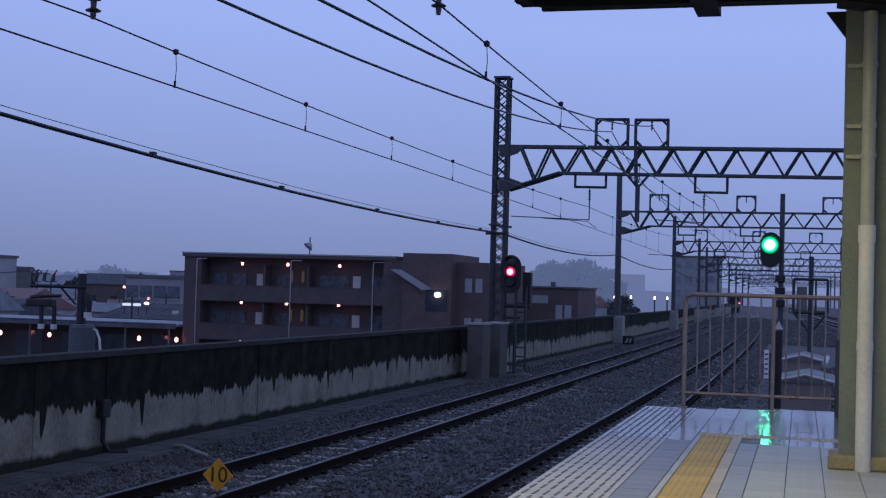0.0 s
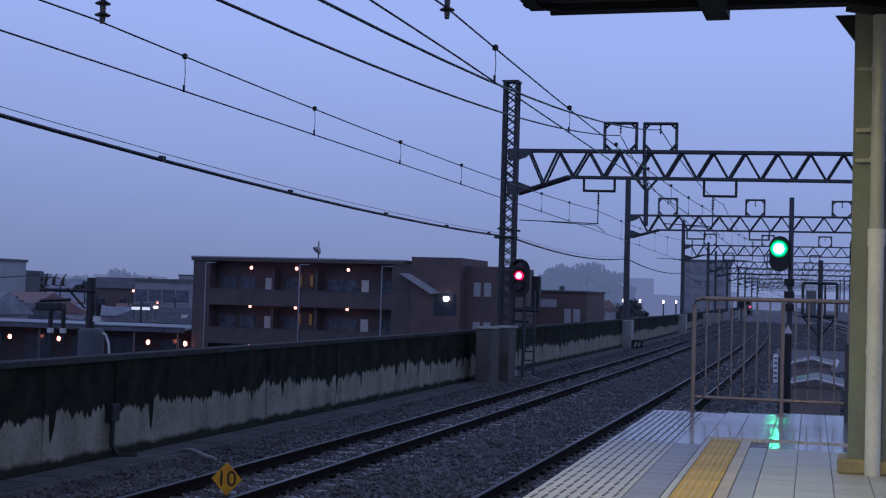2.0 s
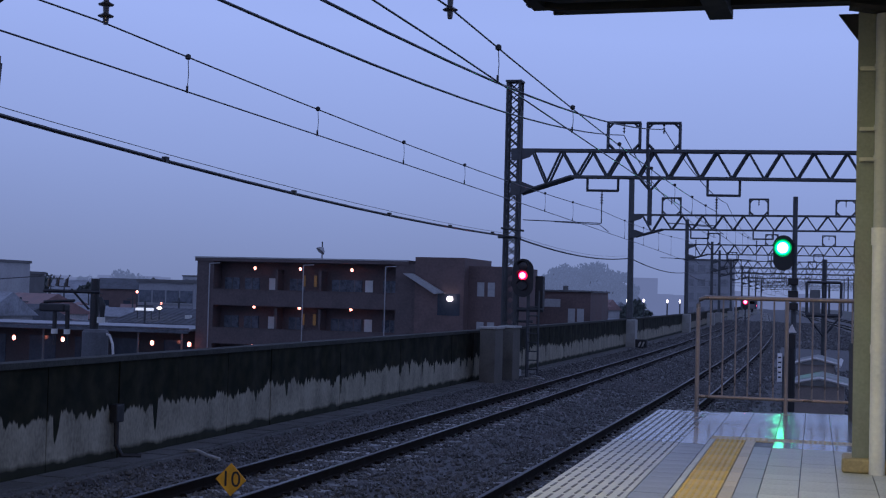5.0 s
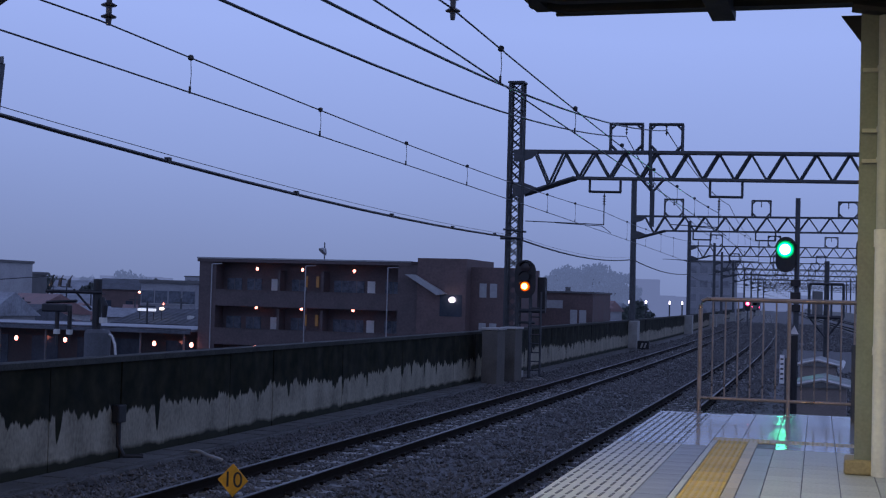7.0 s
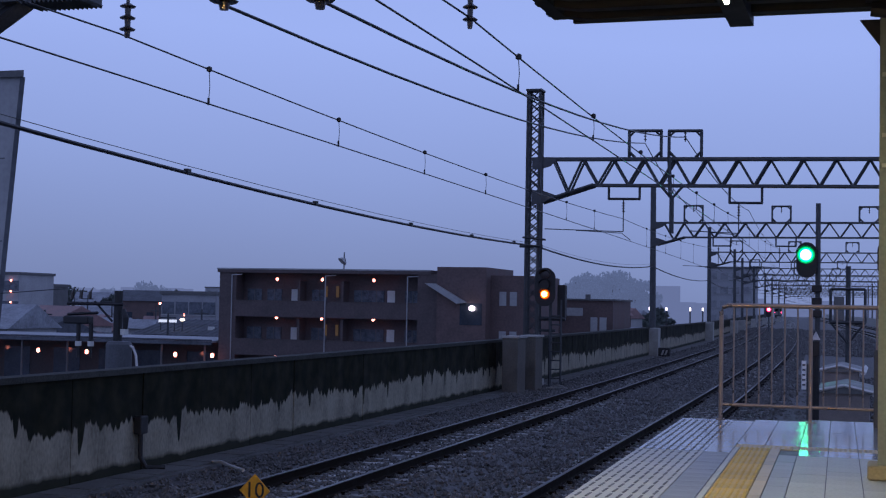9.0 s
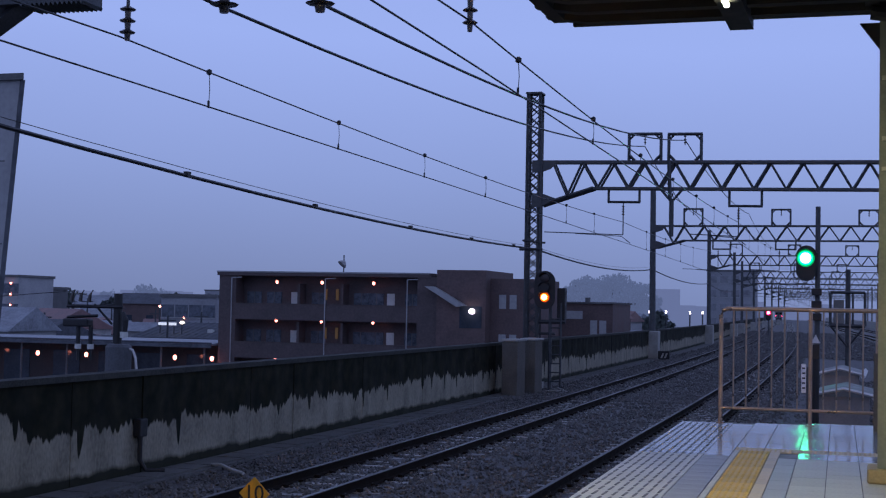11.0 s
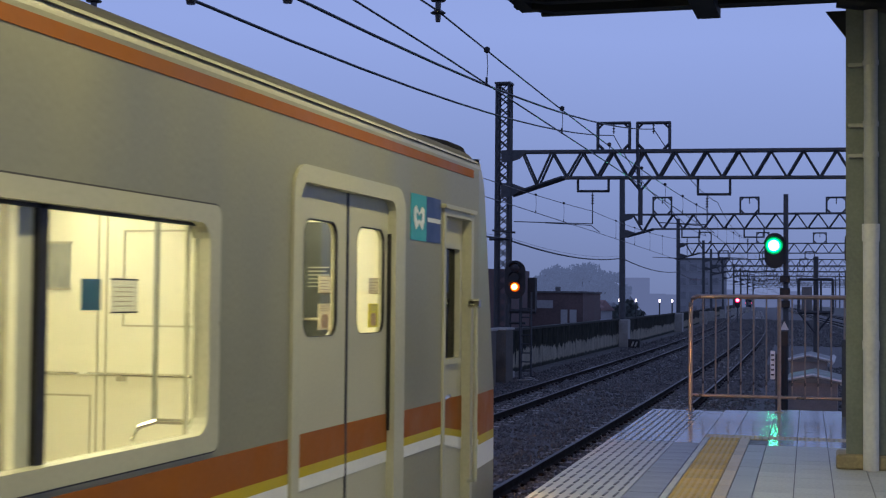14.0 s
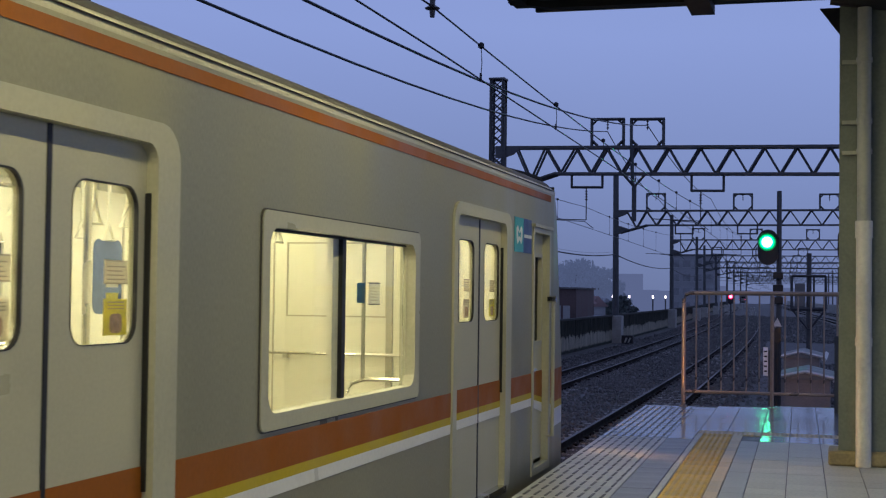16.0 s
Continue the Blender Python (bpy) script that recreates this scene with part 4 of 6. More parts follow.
# yellow diamond stop marker
M_SIGNY = material("orange_yellow_sign_paint", (0.62, 0.30, 0.012), 0.5, 0, 0.25, 9, 40, 0.05)
sg = thing("stop_marker", "yellow diamond marker with black number ten", "sign")
X, Y, Z, R = -6.97, 15.0, -0.87, 0.195
part("plate", Mesh().prism([(X - R, Z), (X, Z - R), (X + R, Z), (X, Z + R)], Y, Y + 0.012), M_SIGNY, sg)
part("stake", Mesh().box(X - 0.02, X + 0.02, Y + 0.012, Y + 0.04, -1.4, Z), M_STEEL, sg)
num = bpy.data.curves.new("number", "FONT")
num.body, num.size, num.extrude, num.align_x, num.align_y = "10", 0.26, 0.002, "CENTER", "CENTER"
num.materials.append(M_BLACK)
no = new("number", num)
no.parent, no.matrix_basis = sg, pose(X, Y - 0.004, Z, 90, 0, 0)

# concrete trackside boxes at the wall
for i, (x, y, w) in enumerate(((-10.50, 41.9, 0.50), (-10.42, 43.9, 0.46))):
    b = thing("trackside_cabinet", "weathered concrete trackside cabinet against the parapet", "cabinet", "trackside cabinets")
    part("body", Mesh().box(x - w, x, y - 0.5, y + 0.5, -1.4, 0.36, 0.03), material("brown_grey_concrete", (0.12, 0.112, 0.098), 0.8, 0, 0.3, 2, 25, 0.3, spec=0.15), b)
    part("lid", Mesh().box(x - w - 0.04, x + 0.04, y - 0.55, y + 0.55, 0.36, 0.43, 0.015), M_CONCRETE, b, "pale lid")
jb = thing("junction_box", "small grey box with a conduit on the parapet", "box")
part("body", Mesh().box(-10.99, -10.86, 19.17, 19.41, -0.74, -0.46, 0.02), M_BLACK, jb)
part("conduit", Mesh().tube([(-10.93, 19.3, -0.72), (-10.93, 19.3, -1.1), (-10.85, 19.35, -1.26), (-10.6, 19.5, -1.27)], 0.04, 8), M_BLACK, jb)
M_PALE0 = material("pale_plastic", (0.42, 0.42, 0.40), 0.5, 0, 0.2, 4, 30)
for x, y, a in ((-9.95, 20.3, 0.7), (-9.7, 44.0, 0.9), (-10.0, 45.2, 0.4)):
    cv = thing("cable_cover", "pale plastic cable cover lying on the ballast", "cover", "cable covers", at=(x, y, -1.3))
    cv.rotation_euler = (0, 0, a)
    part("strip", Mesh().tube([(0.1, -0.75, 0.02), (0, -0.3, 0.04), (0, 0.3, 0.04), (-0.05, 0.7, 0.0)], 0.028, 8), M_PALE0, cv)
pl = thing("pole_marker", "black and white striped guard at a pole foot", "marker")
part("guard", Mesh().box(-11.75, -11.1, 78.6, 79.0, -1.35, -0.85), M_BLACK, pl)
for i in range(2):
    part("stripe", Mesh().prism([(-11.5 + 0.2 * i, -0.98), (-11.4 + 0.2 * i, -0.98), (-11.5 + 0.2 * i, -1.25), (-11.6 + 0.2 * i, -1.25)], 78.57, 78.6), M_CONCRETE, pl)

# equipment beyond the platform end
M_PALE = material("pale_painted_steel", (0.62, 0.60, 0.58), 0.5, 0, 0.2, 4, 30)
M_HUT = material("brown_grey_hut", (0.24, 0.20, 0.18), 0.7, 0, 0.25, 3, 30)
for x0, x1, y, zt in ((-1.12, -0.12, 30.0, -0.33), (-1.32, -0.42, 37.0, -0.18)):
    k = thing("equipment_hut", "low grey equipment hut with a pale gabled rim", "hut", "equipment huts")
    c = (x0 + x1) / 2
    part("body", Mesh().box(x0, x1, y, y + 3.0, -1.4, zt), M_HUT, k)
    part("gable_roof", Mesh().prism([(x0 - 0.08, zt), (x1 + 0.08, zt), (x1 + 0.08, zt + 0.04), (c, zt + 0.17), (x0 - 0.08, zt + 0.04)], y - 0.05, y + 3.05), M_DARKBOX, k)
    part("rim", Mesh().bar((x0 - 0.08, y - 0.07, zt + 0.04), (c, y - 0.07, zt + 0.17), 0.05).bar((c, y - 0.07, zt + 0.17), (x1 + 0.08, y - 0.07, zt + 0.04), 0.05), M_PALE, k, "pale roof rim")
    part("side_plank", Mesh().bar((x1 + 0.12, y, zt - 0.02), (x1 + 0.16, y + 3.2, zt + 0.02), 0.1), M_PALE, k)
tb = thing("notice_board", "narrow white notice board with illegible black writing", "sign")
part("board", Mesh().box(-1.43, -1.34, 29.0, 29.02, -0.22, 0.36), material("white_board", (0.8, 0.8, 0.8), 0.5), tb)
part("post", Mesh().box(-1.33, -1.29, 29.02, 29.06, -1.4, 0.3), M_STEEL, tb)
for i in range(5):
    z = -0.14 + 0.1 * i
    part("writing", Mesh().box(-1.415, -1.355, 28.994, 29.0, z, z + 0.03), M_BLACK, tb)
dp = thing("marker_pole", "dark striped pole with a small pale triangle", "marker")
part("pole", Mesh().tube([(-1.17, 29.5, -1.4), (-1.17, 29.5, 0.55)], 0.075, 10), M_BLACK, dp)
part("triangle", Mesh().prism([(-1.26, 0.78), (-1.08, 0.78), (-1.17, 0.96)], 29.4, 29.42), M_PALE, dp, "pale triangular plate")
part("plate", Mesh().box(-1.24, -1.10, 29.4, 29.42, 0.45, 0.75), M_BLACK, dp)
tr = thing("transformer_frame", "dark steel pole with an open equipment frame", "frame")
part("pole", Mesh().tube([(-0.92, 50, -1.4), (-0.92, 50, 2.95)], 0.09, 10), M_STEEL, tr)
part("frame", Mesh().bar((-1.5, 49.8, 1.0), (-0.35, 49.8, 1.0), 0.09).bar((-1.5, 49.8, 2.15), (-0.35, 49.8, 2.15), 0.07).bar((-1.5, 49.8, 1.0), (-1.5, 49.8, 2.15), 0.07)
     .bar((-0.35, 49.8, 1.0), (-0.35, 49.8, 2.15), 0.07).bar((-0.75, 49.8, 1.0), (-0.75, 49.8, 2.15), 0.05).bar((-1.5, 49.8, 1.0), (-0.95, 49.9, 0.3), 0.05).bar((-0.35, 49.8, 1.0), (-0.9, 49.9, 0.3), 0.05), M_STEEL, tr)
part("transformer", Mesh().box(-1.4, -1.05, 49.85, 50.3, 1.05, 1.9, 0.04), M_DARKBOX, tr)


# ---- arriving train ----
M_ALU = material("brushed_aluminium_body", (0.305, 0.294, 0.205), 0.42, 0.33, 0.2, 0.8, 60, 0.03, 0.002, stretch=(1, 2.2, 0.7), spec=0.3)
M_CORN = material("polished_roof_edge", (0.40, 0.385, 0.28), 0.40, 0.2, 0.15, 2, 50, 0.04, 0.002)
M_CREAM = material("cream_painted_metal", (0.44, 0.428, 0.31), 0.4, 0.0, 0.10, 2, 50, 0.03, 0.002)
M_DOOR = material("door_leaf_metal", (0.47, 0.45, 0.32), 0.42, 0.1, 0.08, 1.5, 70, 0.02, 0.002)
M_ORANGE = material("burnt_orange_stripe", (0.28, 0.085, 0.006), 0.5, 0, 0.12, 3, 40, 0.03, spec=0.2)
M_YSTRIPE = material("yellow_stripe", (0.48, 0.37, 0.02), 0.45, 0, 0.1, 3, 40, 0.03, spec=0.2)
M_WSTRIPE = material("white_stripe", (0.72, 0.72, 0.68), 0.4, 0, 0.08, 3, 40, 0.03)
M_TEAL = material("teal_sticker", (0.03, 0.33, 0.37), 0.4, 0, 0.06, 3, 40, 0)
M_NAVY = material("navy_sticker", (0.012, 0.035, 0.14), 0.4, 0, 0.06, 3, 40, 0)
M_RUBBER = material("black_rubber", (0.01, 0.01, 0.01), 0.5, 0, 0.2, 6, 40, 0)
M_INSIDE = material("cream_interior_panel", (0.74, 0.71, 0.56), 0.5, 0, 0.06, 2, 40, 0.02)
M_FLOOR = material("interior_floor", (0.25, 0.22, 0.17), 0.5, 0, 0.15, 2, 40, 0.02)
M_SEAT = material("seat_moquette", (0.30, 0.16, 0.10), 0.9, 0, 0.2, 8, 80, 0.1)
M_CHROME = material("polished_handrail", (0.7, 0.68, 0.6), 0.2, 1.0, 0.1, 4, 40, 0)
M_CEIL = lamp_material("train_ceiling_light", (1.0, 0.92, 0.64), 18.5)
M_HEAD = lamp_material("headlight", (1.0, 0.52, 0.20), 12000.0)
M_GLASS = glass_material("clear_train_glass", (0.93, 0.95, 0.92), 0.18)
M_TINT = glass_material("dark_cab_glass", (0.14, 0.16, 0.17), 0.3)
M_ROOFT = material("grey_train_roof", (0.065, 0.060, 0.052), 0.7, 0, 0.25, 2, 40, 0.1)
M_PAPER = material("printed_paper", (0.85, 0.83, 0.74), 0.7, 0, 0.05, 5, 40, 0)
M_POSTY = material("yellow_poster", (0.74, 0.66, 0.13), 0.6, 0, 0.2, 30, 90, 0)
M_POSTB = material("blue_poster", (0.03, 0.13, 0.19), 0.6, 0, 0.3, 20, 90, 0)

M_STICK = material("backlit_label_paper", (0.80, 0.73, 0.57), 0.7, 0, 0.06, 5, 40, 0)
M_BARS = material("grey_printing", (0.42, 0.37, 0.29), 0.6, 0, 0.1, 5, 40, 0)
M_BARS2 = material("reddish_printing", (0.46, 0.30, 0.20), 0.6, 0, 0.4, 40, 90, 0)


def thin_paper(m):
    """Lets light from behind shine through a sheet."""
    n, l = m.node_tree.nodes, m.node_tree.links
    b, out = n["Principled BSDF"], n["Material Output"]
    tr, mix = n.new("ShaderNodeBsdfTranslucent"), n.new("ShaderNodeMixShader")
    mix.inputs["Fac"].default_value = 0.55
    l.new(b.inputs["Base Color"].links[0].from_socket, tr.inputs["Color"])
    l.new(b.outputs[0], mix.inputs[1])
    l.new(tr.outputs[0], mix.inputs[2])
    l.new(mix.outputs[0], out.inputs["Surface"])


for sheet in (M_PAPER, M_STICK, M_POSTY):
    thin_paper(sheet)
train = thing("commuter_train", "aluminium commuter train with orange, yellow and white stripes", "train")
SIDE, W = -2.30, 2.80         # near side of the body and its width
DOORS = (0.0, -5.34, -10.6, -15.85)
HALF = 0.665
WIN = [(-3.66, -1.57)] + [(d - 3.66, d - 1.57) for d in DOORS[1:3]]
WZ0, WZ1 = 0.845, 1.635
CABD = (1.65, 2.23)
BACK = -18.0
NOSE = 2.45
Z0, Z1 = -0.30, 2.21


def rounded(y0, y1, z0, z1, r, n=5):
    pts = []
    for cy_, cz, a0 in ((y1 - r, z1 - r, 0), (y0 + r, z1 - r, 90), (y0 + r, z0 + r, 180), (y1 - r, z0 + r, 270)):
        for i in range(n + 1):
            a = radians(a0 + 90 * i / n)
            pts.append((cy_ + r * math.cos(a), cz + r * math.sin(a)))
    return pts


def ring(outer, inner, xa, xb):
    """A frame between two outlines of (y, z), from xa to xb."""
    n = len(outer)
    vs = [(xa, *p) for p in outer] + [(xa, *p) for p in inner] + [(xb, *p) for p in outer] + [(xb, *p) for p in inner]
    fs = []
    for i in range(n):
        j = (i + 1) % n
        fs += [(i, j, n + j, n + i), (2 * n + i, 3 * n + i, 3 * n + j, 2 * n + j), (i, 2 * n + i, 2 * n + j, j), (n + i, n + j, 3 * n + j, 3 * n + i)]
    return Mesh().add(vs, fs)


def side_wall(x, y_front):
    """A side panel with its door and window openings cut out."""
    holes = [(d - HALF - 0.06, d + HALF + 0.06, -0.01, 1.90) for d in DOORS] + [(a - 0.02, b + 0.02, WZ0 - 0.02, WZ1 + 0.02) for a, b in WIN] + [(CABD[0] - 0.02, CABD[1] + 0.02, -0.03, 1.88)]
    ys = sorted({BACK, y_front, *[h[0] for h in holes], *[h[1] for h in holes]})
    zs = sorted({Z0, Z1, *[h[2] for h in holes], *[h[3] for h in holes]})
    solid = {(i, j) for i in range(len(ys) - 1) for j in range(len(zs) - 1)
             if not any(h[0] < (ys[i] + ys[i + 1]) / 2 < h[1] and h[2] < (zs[j] + zs[j + 1]) / 2 < h[3] for h in holes)}
    n = len(zs)
    vs = [(x + dx, y, z) for dx in (0.03, -0.03) for y in ys for z in zs]
    off = len(ys) * n
    fs = []
    for i, j in solid:
        q = [i * n + j, (i + 1) * n + j, (i + 1) * n + j + 1, i * n + j + 1]
        fs += [tuple(q), tuple(k + off for k in q[::-1])]
        for (u, v), (e0, e1) in (((i, j - 1), (q[0], q[1])), ((i + 1, j), (q[1], q[2])), ((i, j + 1), (q[2], q[3])), ((i - 1, j), (q[3], q[0]))):
            if (u, v) not in solid:
                fs.append((e0, e0 + off, e1 + off, e1))
    used = sorted({k for f in fs for k in f})
    back = {k: m for m, k in enumerate(used)}
    return Mesh().add([vs[k] for k in used], [tuple(back[k] for k in f) for f in fs])


body = part("near_side", side_wall(SIDE - 0.03, NOSE), M_ALU, train, "brushed aluminium side panel")
part("far_side", side_wall(SIDE - W + 0.03, NOSE), M_ALU, train)
# cornice and roof
mid = SIDE - W / 2
prof = [(SIDE, Z1), (SIDE - 0.002, Z1 + 0.02), (SIDE - 0.006, Z1 + 0.04), (SIDE - 0.012, Z1 + 0.048)]
rf = [(SIDE - 0.012, Z1 + 0.048), (SIDE - 0.02, Z1 + 0.066), (SIDE - 0.036, Z1 + 0.082), (SIDE - 0.07, Z1 + 0.102), (SIDE - 0.16, Z1 + 0.138), (SIDE - 0.4, Z1 + 0.20), (mid, Z1 + 0.27)]


def mirror(pts):
    return [(2 * mid - x, z) for x, z in pts[::-1]]


corn = Mesh()
for pr in (prof, mirror(prof)):
    inner = [(x + (mid - x) * 0.04, z - 0.03) for x, z in pr]
    corn.prism(pr + inner[::-1], BACK, 2.50)
part("cornice", corn, M_CORN, train, "pale curved roof edge", True)
ro = rf + mirror(rf)[1:]
part("roof", Mesh().prism(ro + [(x, z - 0.05) for x, z in ro[::-1]], BACK, 2.32), M_ROOFT, train, "grey ribbed roof", True)
part("gutter_line", Mesh().box(SIDE - 0.02, SIDE + 0.006, BACK, NOSE - 0.05, Z1 + 0.030, Z1 + 0.0325), M_ROOFT, train)
part("drip_line", Mesh().box(SIDE - 0.03, SIDE - 0.012, BACK, 2.42, Z1 + 0.046, Z1 + 0.051), M_CORN, train, "pale drip line")
part("floor", Mesh().box(SIDE - W + 0.05, SIDE - 0.05, BACK, NOSE, -0.1, 0.03), M_FLOOR, train)
part("underframe", Mesh().box(SIDE - W + 0.2, SIDE - 0.2, BACK, NOSE, -0.6, -0.1), M_RUBBER, train)
part("tail_wall", Mesh().box(SIDE - W, SIDE, BACK - 0.05, BACK, Z0, Z1 + 0.2), M_ALU, train)
part("partition", Mesh().box(SIDE - W + 0.05, SIDE - 0.07, 1.25, 1.3, 0.03, Z1), M_INSIDE, train, "cream partition before the cab")
part("inner_ceiling", Mesh().box(SIDE - W + 0.06, SIDE - 0.06, BACK, 1.25, 2.06, 2.1), M_INSIDE, train)
for x in (mid - 0.62, mid + 0.62):
    part("ceiling_light", Mesh().box(x - 0.09, x + 0.09, BACK + 0.3, 1.1, 2.03, 2.06), M_CEIL, train, "glowing strip lights")

# nose: tapering in plan and leaning back towards the top
def nose_ring(z):
    lean = max(0.0, z - 0.7) * 0.22
    up = min(0.97, max(0.0, z - 2.08) / 0.205)
    side_y = 3.12 - lean - 0.24 * (1 - math.sqrt(1 - up * up))
    tip = side_y + 0.13
    inset = 0.04
    hw = W / 2
    return [(mid + hw, NOSE), (mid + hw - inset, side_y - 0.06), (mid + hw - inset - 0.06, side_y + 0.02), (mid + hw - inset - 0.2, tip), (mid + hw - 0.6, tip + 0.1),
            (mid - hw + 0.6, tip + 0.1), (mid - hw + inset + 0.2, tip), (mid - hw + inset + 0.06, side_y + 0.02), (mid - hw + inset, side_y - 0.06), (mid - hw, NOSE)]


def nose_piece(z0, z1, n):
    zs = steps(z0, z1, (z1 - z0) / n)
    rings = [nose_ring(z) for z in zs]
    k = len(rings[0])
    vs = [(x, y, z) for z, rg in zip(zs, rings) for x, y in rg]
    fs = [(i * k + j, i * k + j + 1, (i + 1) * k + j + 1, (i + 1) * k + j) for i in range(n) for j in range(k - 1)]
    return Mesh().add(vs, fs + [tuple(range(k)), tuple(n * k + j for j in range(k))])


part("nose_lower", nose_piece(-0.3, 0.25, 3), M_ALU, train)
part("nose_white_band", nose_piece(0.25, 0.40, 1), M_WSTRIPE, train)
part("nose_yellow_band", nose_piece(0.40, 0.46, 1), M_YSTRIPE, train)
part("nose_orange_band", nose_piece(0.46, 0.735, 1), M_ORANGE, train)
part("nose_upper", nose_piece(0.735, 2.08, 8), M_ALU, train, smooth=False)
part("nose_crown", nose_piece(2.08, 2.278, 9), M_ALU, train, smooth=True)
M_VISOR = material("matt_black_hood", (0.012, 0.012, 0.012), 0.85, 0, 0.2, 6, 40, 0, spec=0.1)


def roof_end(pts, ys, thick):
    """The roof's section drawn forward and down over the cab."""
    ringv = pts + [(x, z - thick) for x, z in pts[::-1]]
    k, n = len(ringv), len(ys)
    vs = []
    y0 = ys[0][0]
    for y, drop in ys:
        vs += [(mid + (x - mid) * (1 - 0.08 * (y - y0)), y, z - drop) for x, z in ringv]
    fs = [(i * k + j, i * k + (j + 1) % k, (i + 1) * k + (j + 1) % k, (i + 1) * k + j) for i in range(n - 1) for j in range(k)]
    return Mesh().add(vs, fs + [tuple(range(k)), tuple((n - 1) * k + j for j in range(k))])


part("roof_end", roof_end(ro, [(2.32, 0.0), (2.42, 0.012), (2.52, 0.05), (2.61, 0.11), (2.68, 0.19)], 0.05), M_ROOFT, train, "rounded roof end over the cab", True)
hood_line = [(x, z + 0.035) for x, z in ro[3:-3]]
part("roof_visor", roof_end(hood_line, [(2.16, 0.03), (2.26, 0.0), (2.40, 0.0), (2.52, 0.025), (2.62, 0.07), (2.72, 0.14), (2.78, 0.22)], 0.04), M_VISOR, train, "black roof end visor", True)
part("windscreen", Mesh().add([(mid - 0.75, 3.12, 1.15), (mid + 0.75, 3.12, 1.15), (mid + 0.75, 2.96, 1.9), (mid - 0.75, 2.96, 1.9), (mid - 0.75, 3.27, 1.15), (mid + 0.75, 3.27, 1.15), (mid + 0.75, 3.11, 1.9), (mid - 0.75, 3.11, 1.9)],
                               [(0, 1, 2, 3), (4, 5, 6, 7), (0, 1, 5, 4), (1, 2, 6, 5), (2, 3, 7, 6), (3, 0, 4, 7)]), M_TINT, train)
for x in (mid - 0.95, mid + 0.95):
    hl = part("headlight", Mesh().tube([(x, 3.36, 0.32), (x, 3.375, 0.32)], 0.045, 16), M_HEAD, train, "glowing warm headlight")
    # unseen cowl, added to narrow the headlight beam and spare the column
    cowl = Mesh()
    ringp = [(x + q * math.cos(k * math.pi / 8), yq, 0.32 + q * math.sin(k * math.pi / 8)) for q, yq in ((0.062, 3.35), (0.062, 3.58), (0.055, 3.58), (0.055, 3.35)) for k in range(16)]
    cowl.add(ringp, [(16 * i + k, 16 * i + (k + 1) % 16, 16 * ((i + 1) % 4) + (k + 1) % 16, 16 * ((i + 1) % 4) + k) for i in range(4) for k in range(16)])
    part("cowl", cowl, M_RUBBER, hl, "added black cowl that narrows the beam")

# stripes, 4 mm proud of the side
def stripe(name, z0, z1, mat, cuts, y0=BACK, y1=NOSE, label=""):
    edges = [y0]
    for a, b in cuts:
        edges += [a, b]
    edges.append(y1)
    edges.sort()
    for a, b in zip(edges[::2], edges[1::2]):
        part(name, Mesh().box(SIDE - 0.005, SIDE + 0.004, a, b, z0, z1), mat, train, label)


gap = [(d - HALF - 0.1, d + HALF + 0.1) for d in DOORS]
stripe("orange_stripe", 0.60, 0.748, M_ORANGE, gap, y1=1.59, label="burnt orange stripe")
stripe("yellow_stripe", 0.555, 0.60, M_YSTRIPE, gap, y1=1.59)
stripe("white_stripe", 0.495, 0.555, M_WSTRIPE, gap, y1=1.59)
stripe("upper_orange_stripe", 2.139, 2.191, M_ORANGE, [], y1=2.30, label="thin orange stripe below the roof")
for nm, mt, poly in (("orange_stripe", M_ORANGE, [(2.25, 0.742), (NOSE + 0.02, 0.737), (NOSE + 0.02, 0.49), (2.25, 0.515)]),
                     ("yellow_stripe", M_YSTRIPE, [(2.25, 0.515), (NOSE + 0.02, 0.49), (NOSE + 0.02, 0.44), (2.25, 0.47)]),
                     ("white_stripe", M_WSTRIPE, [(2.25, 0.47), (NOSE + 0.02, 0.44), (NOSE + 0.02, 0.30), (2.25, 0.39)])):
    part(nm, Mesh().prism(poly, SIDE - 0.005, SIDE + 0.004, "x"), mt, train)

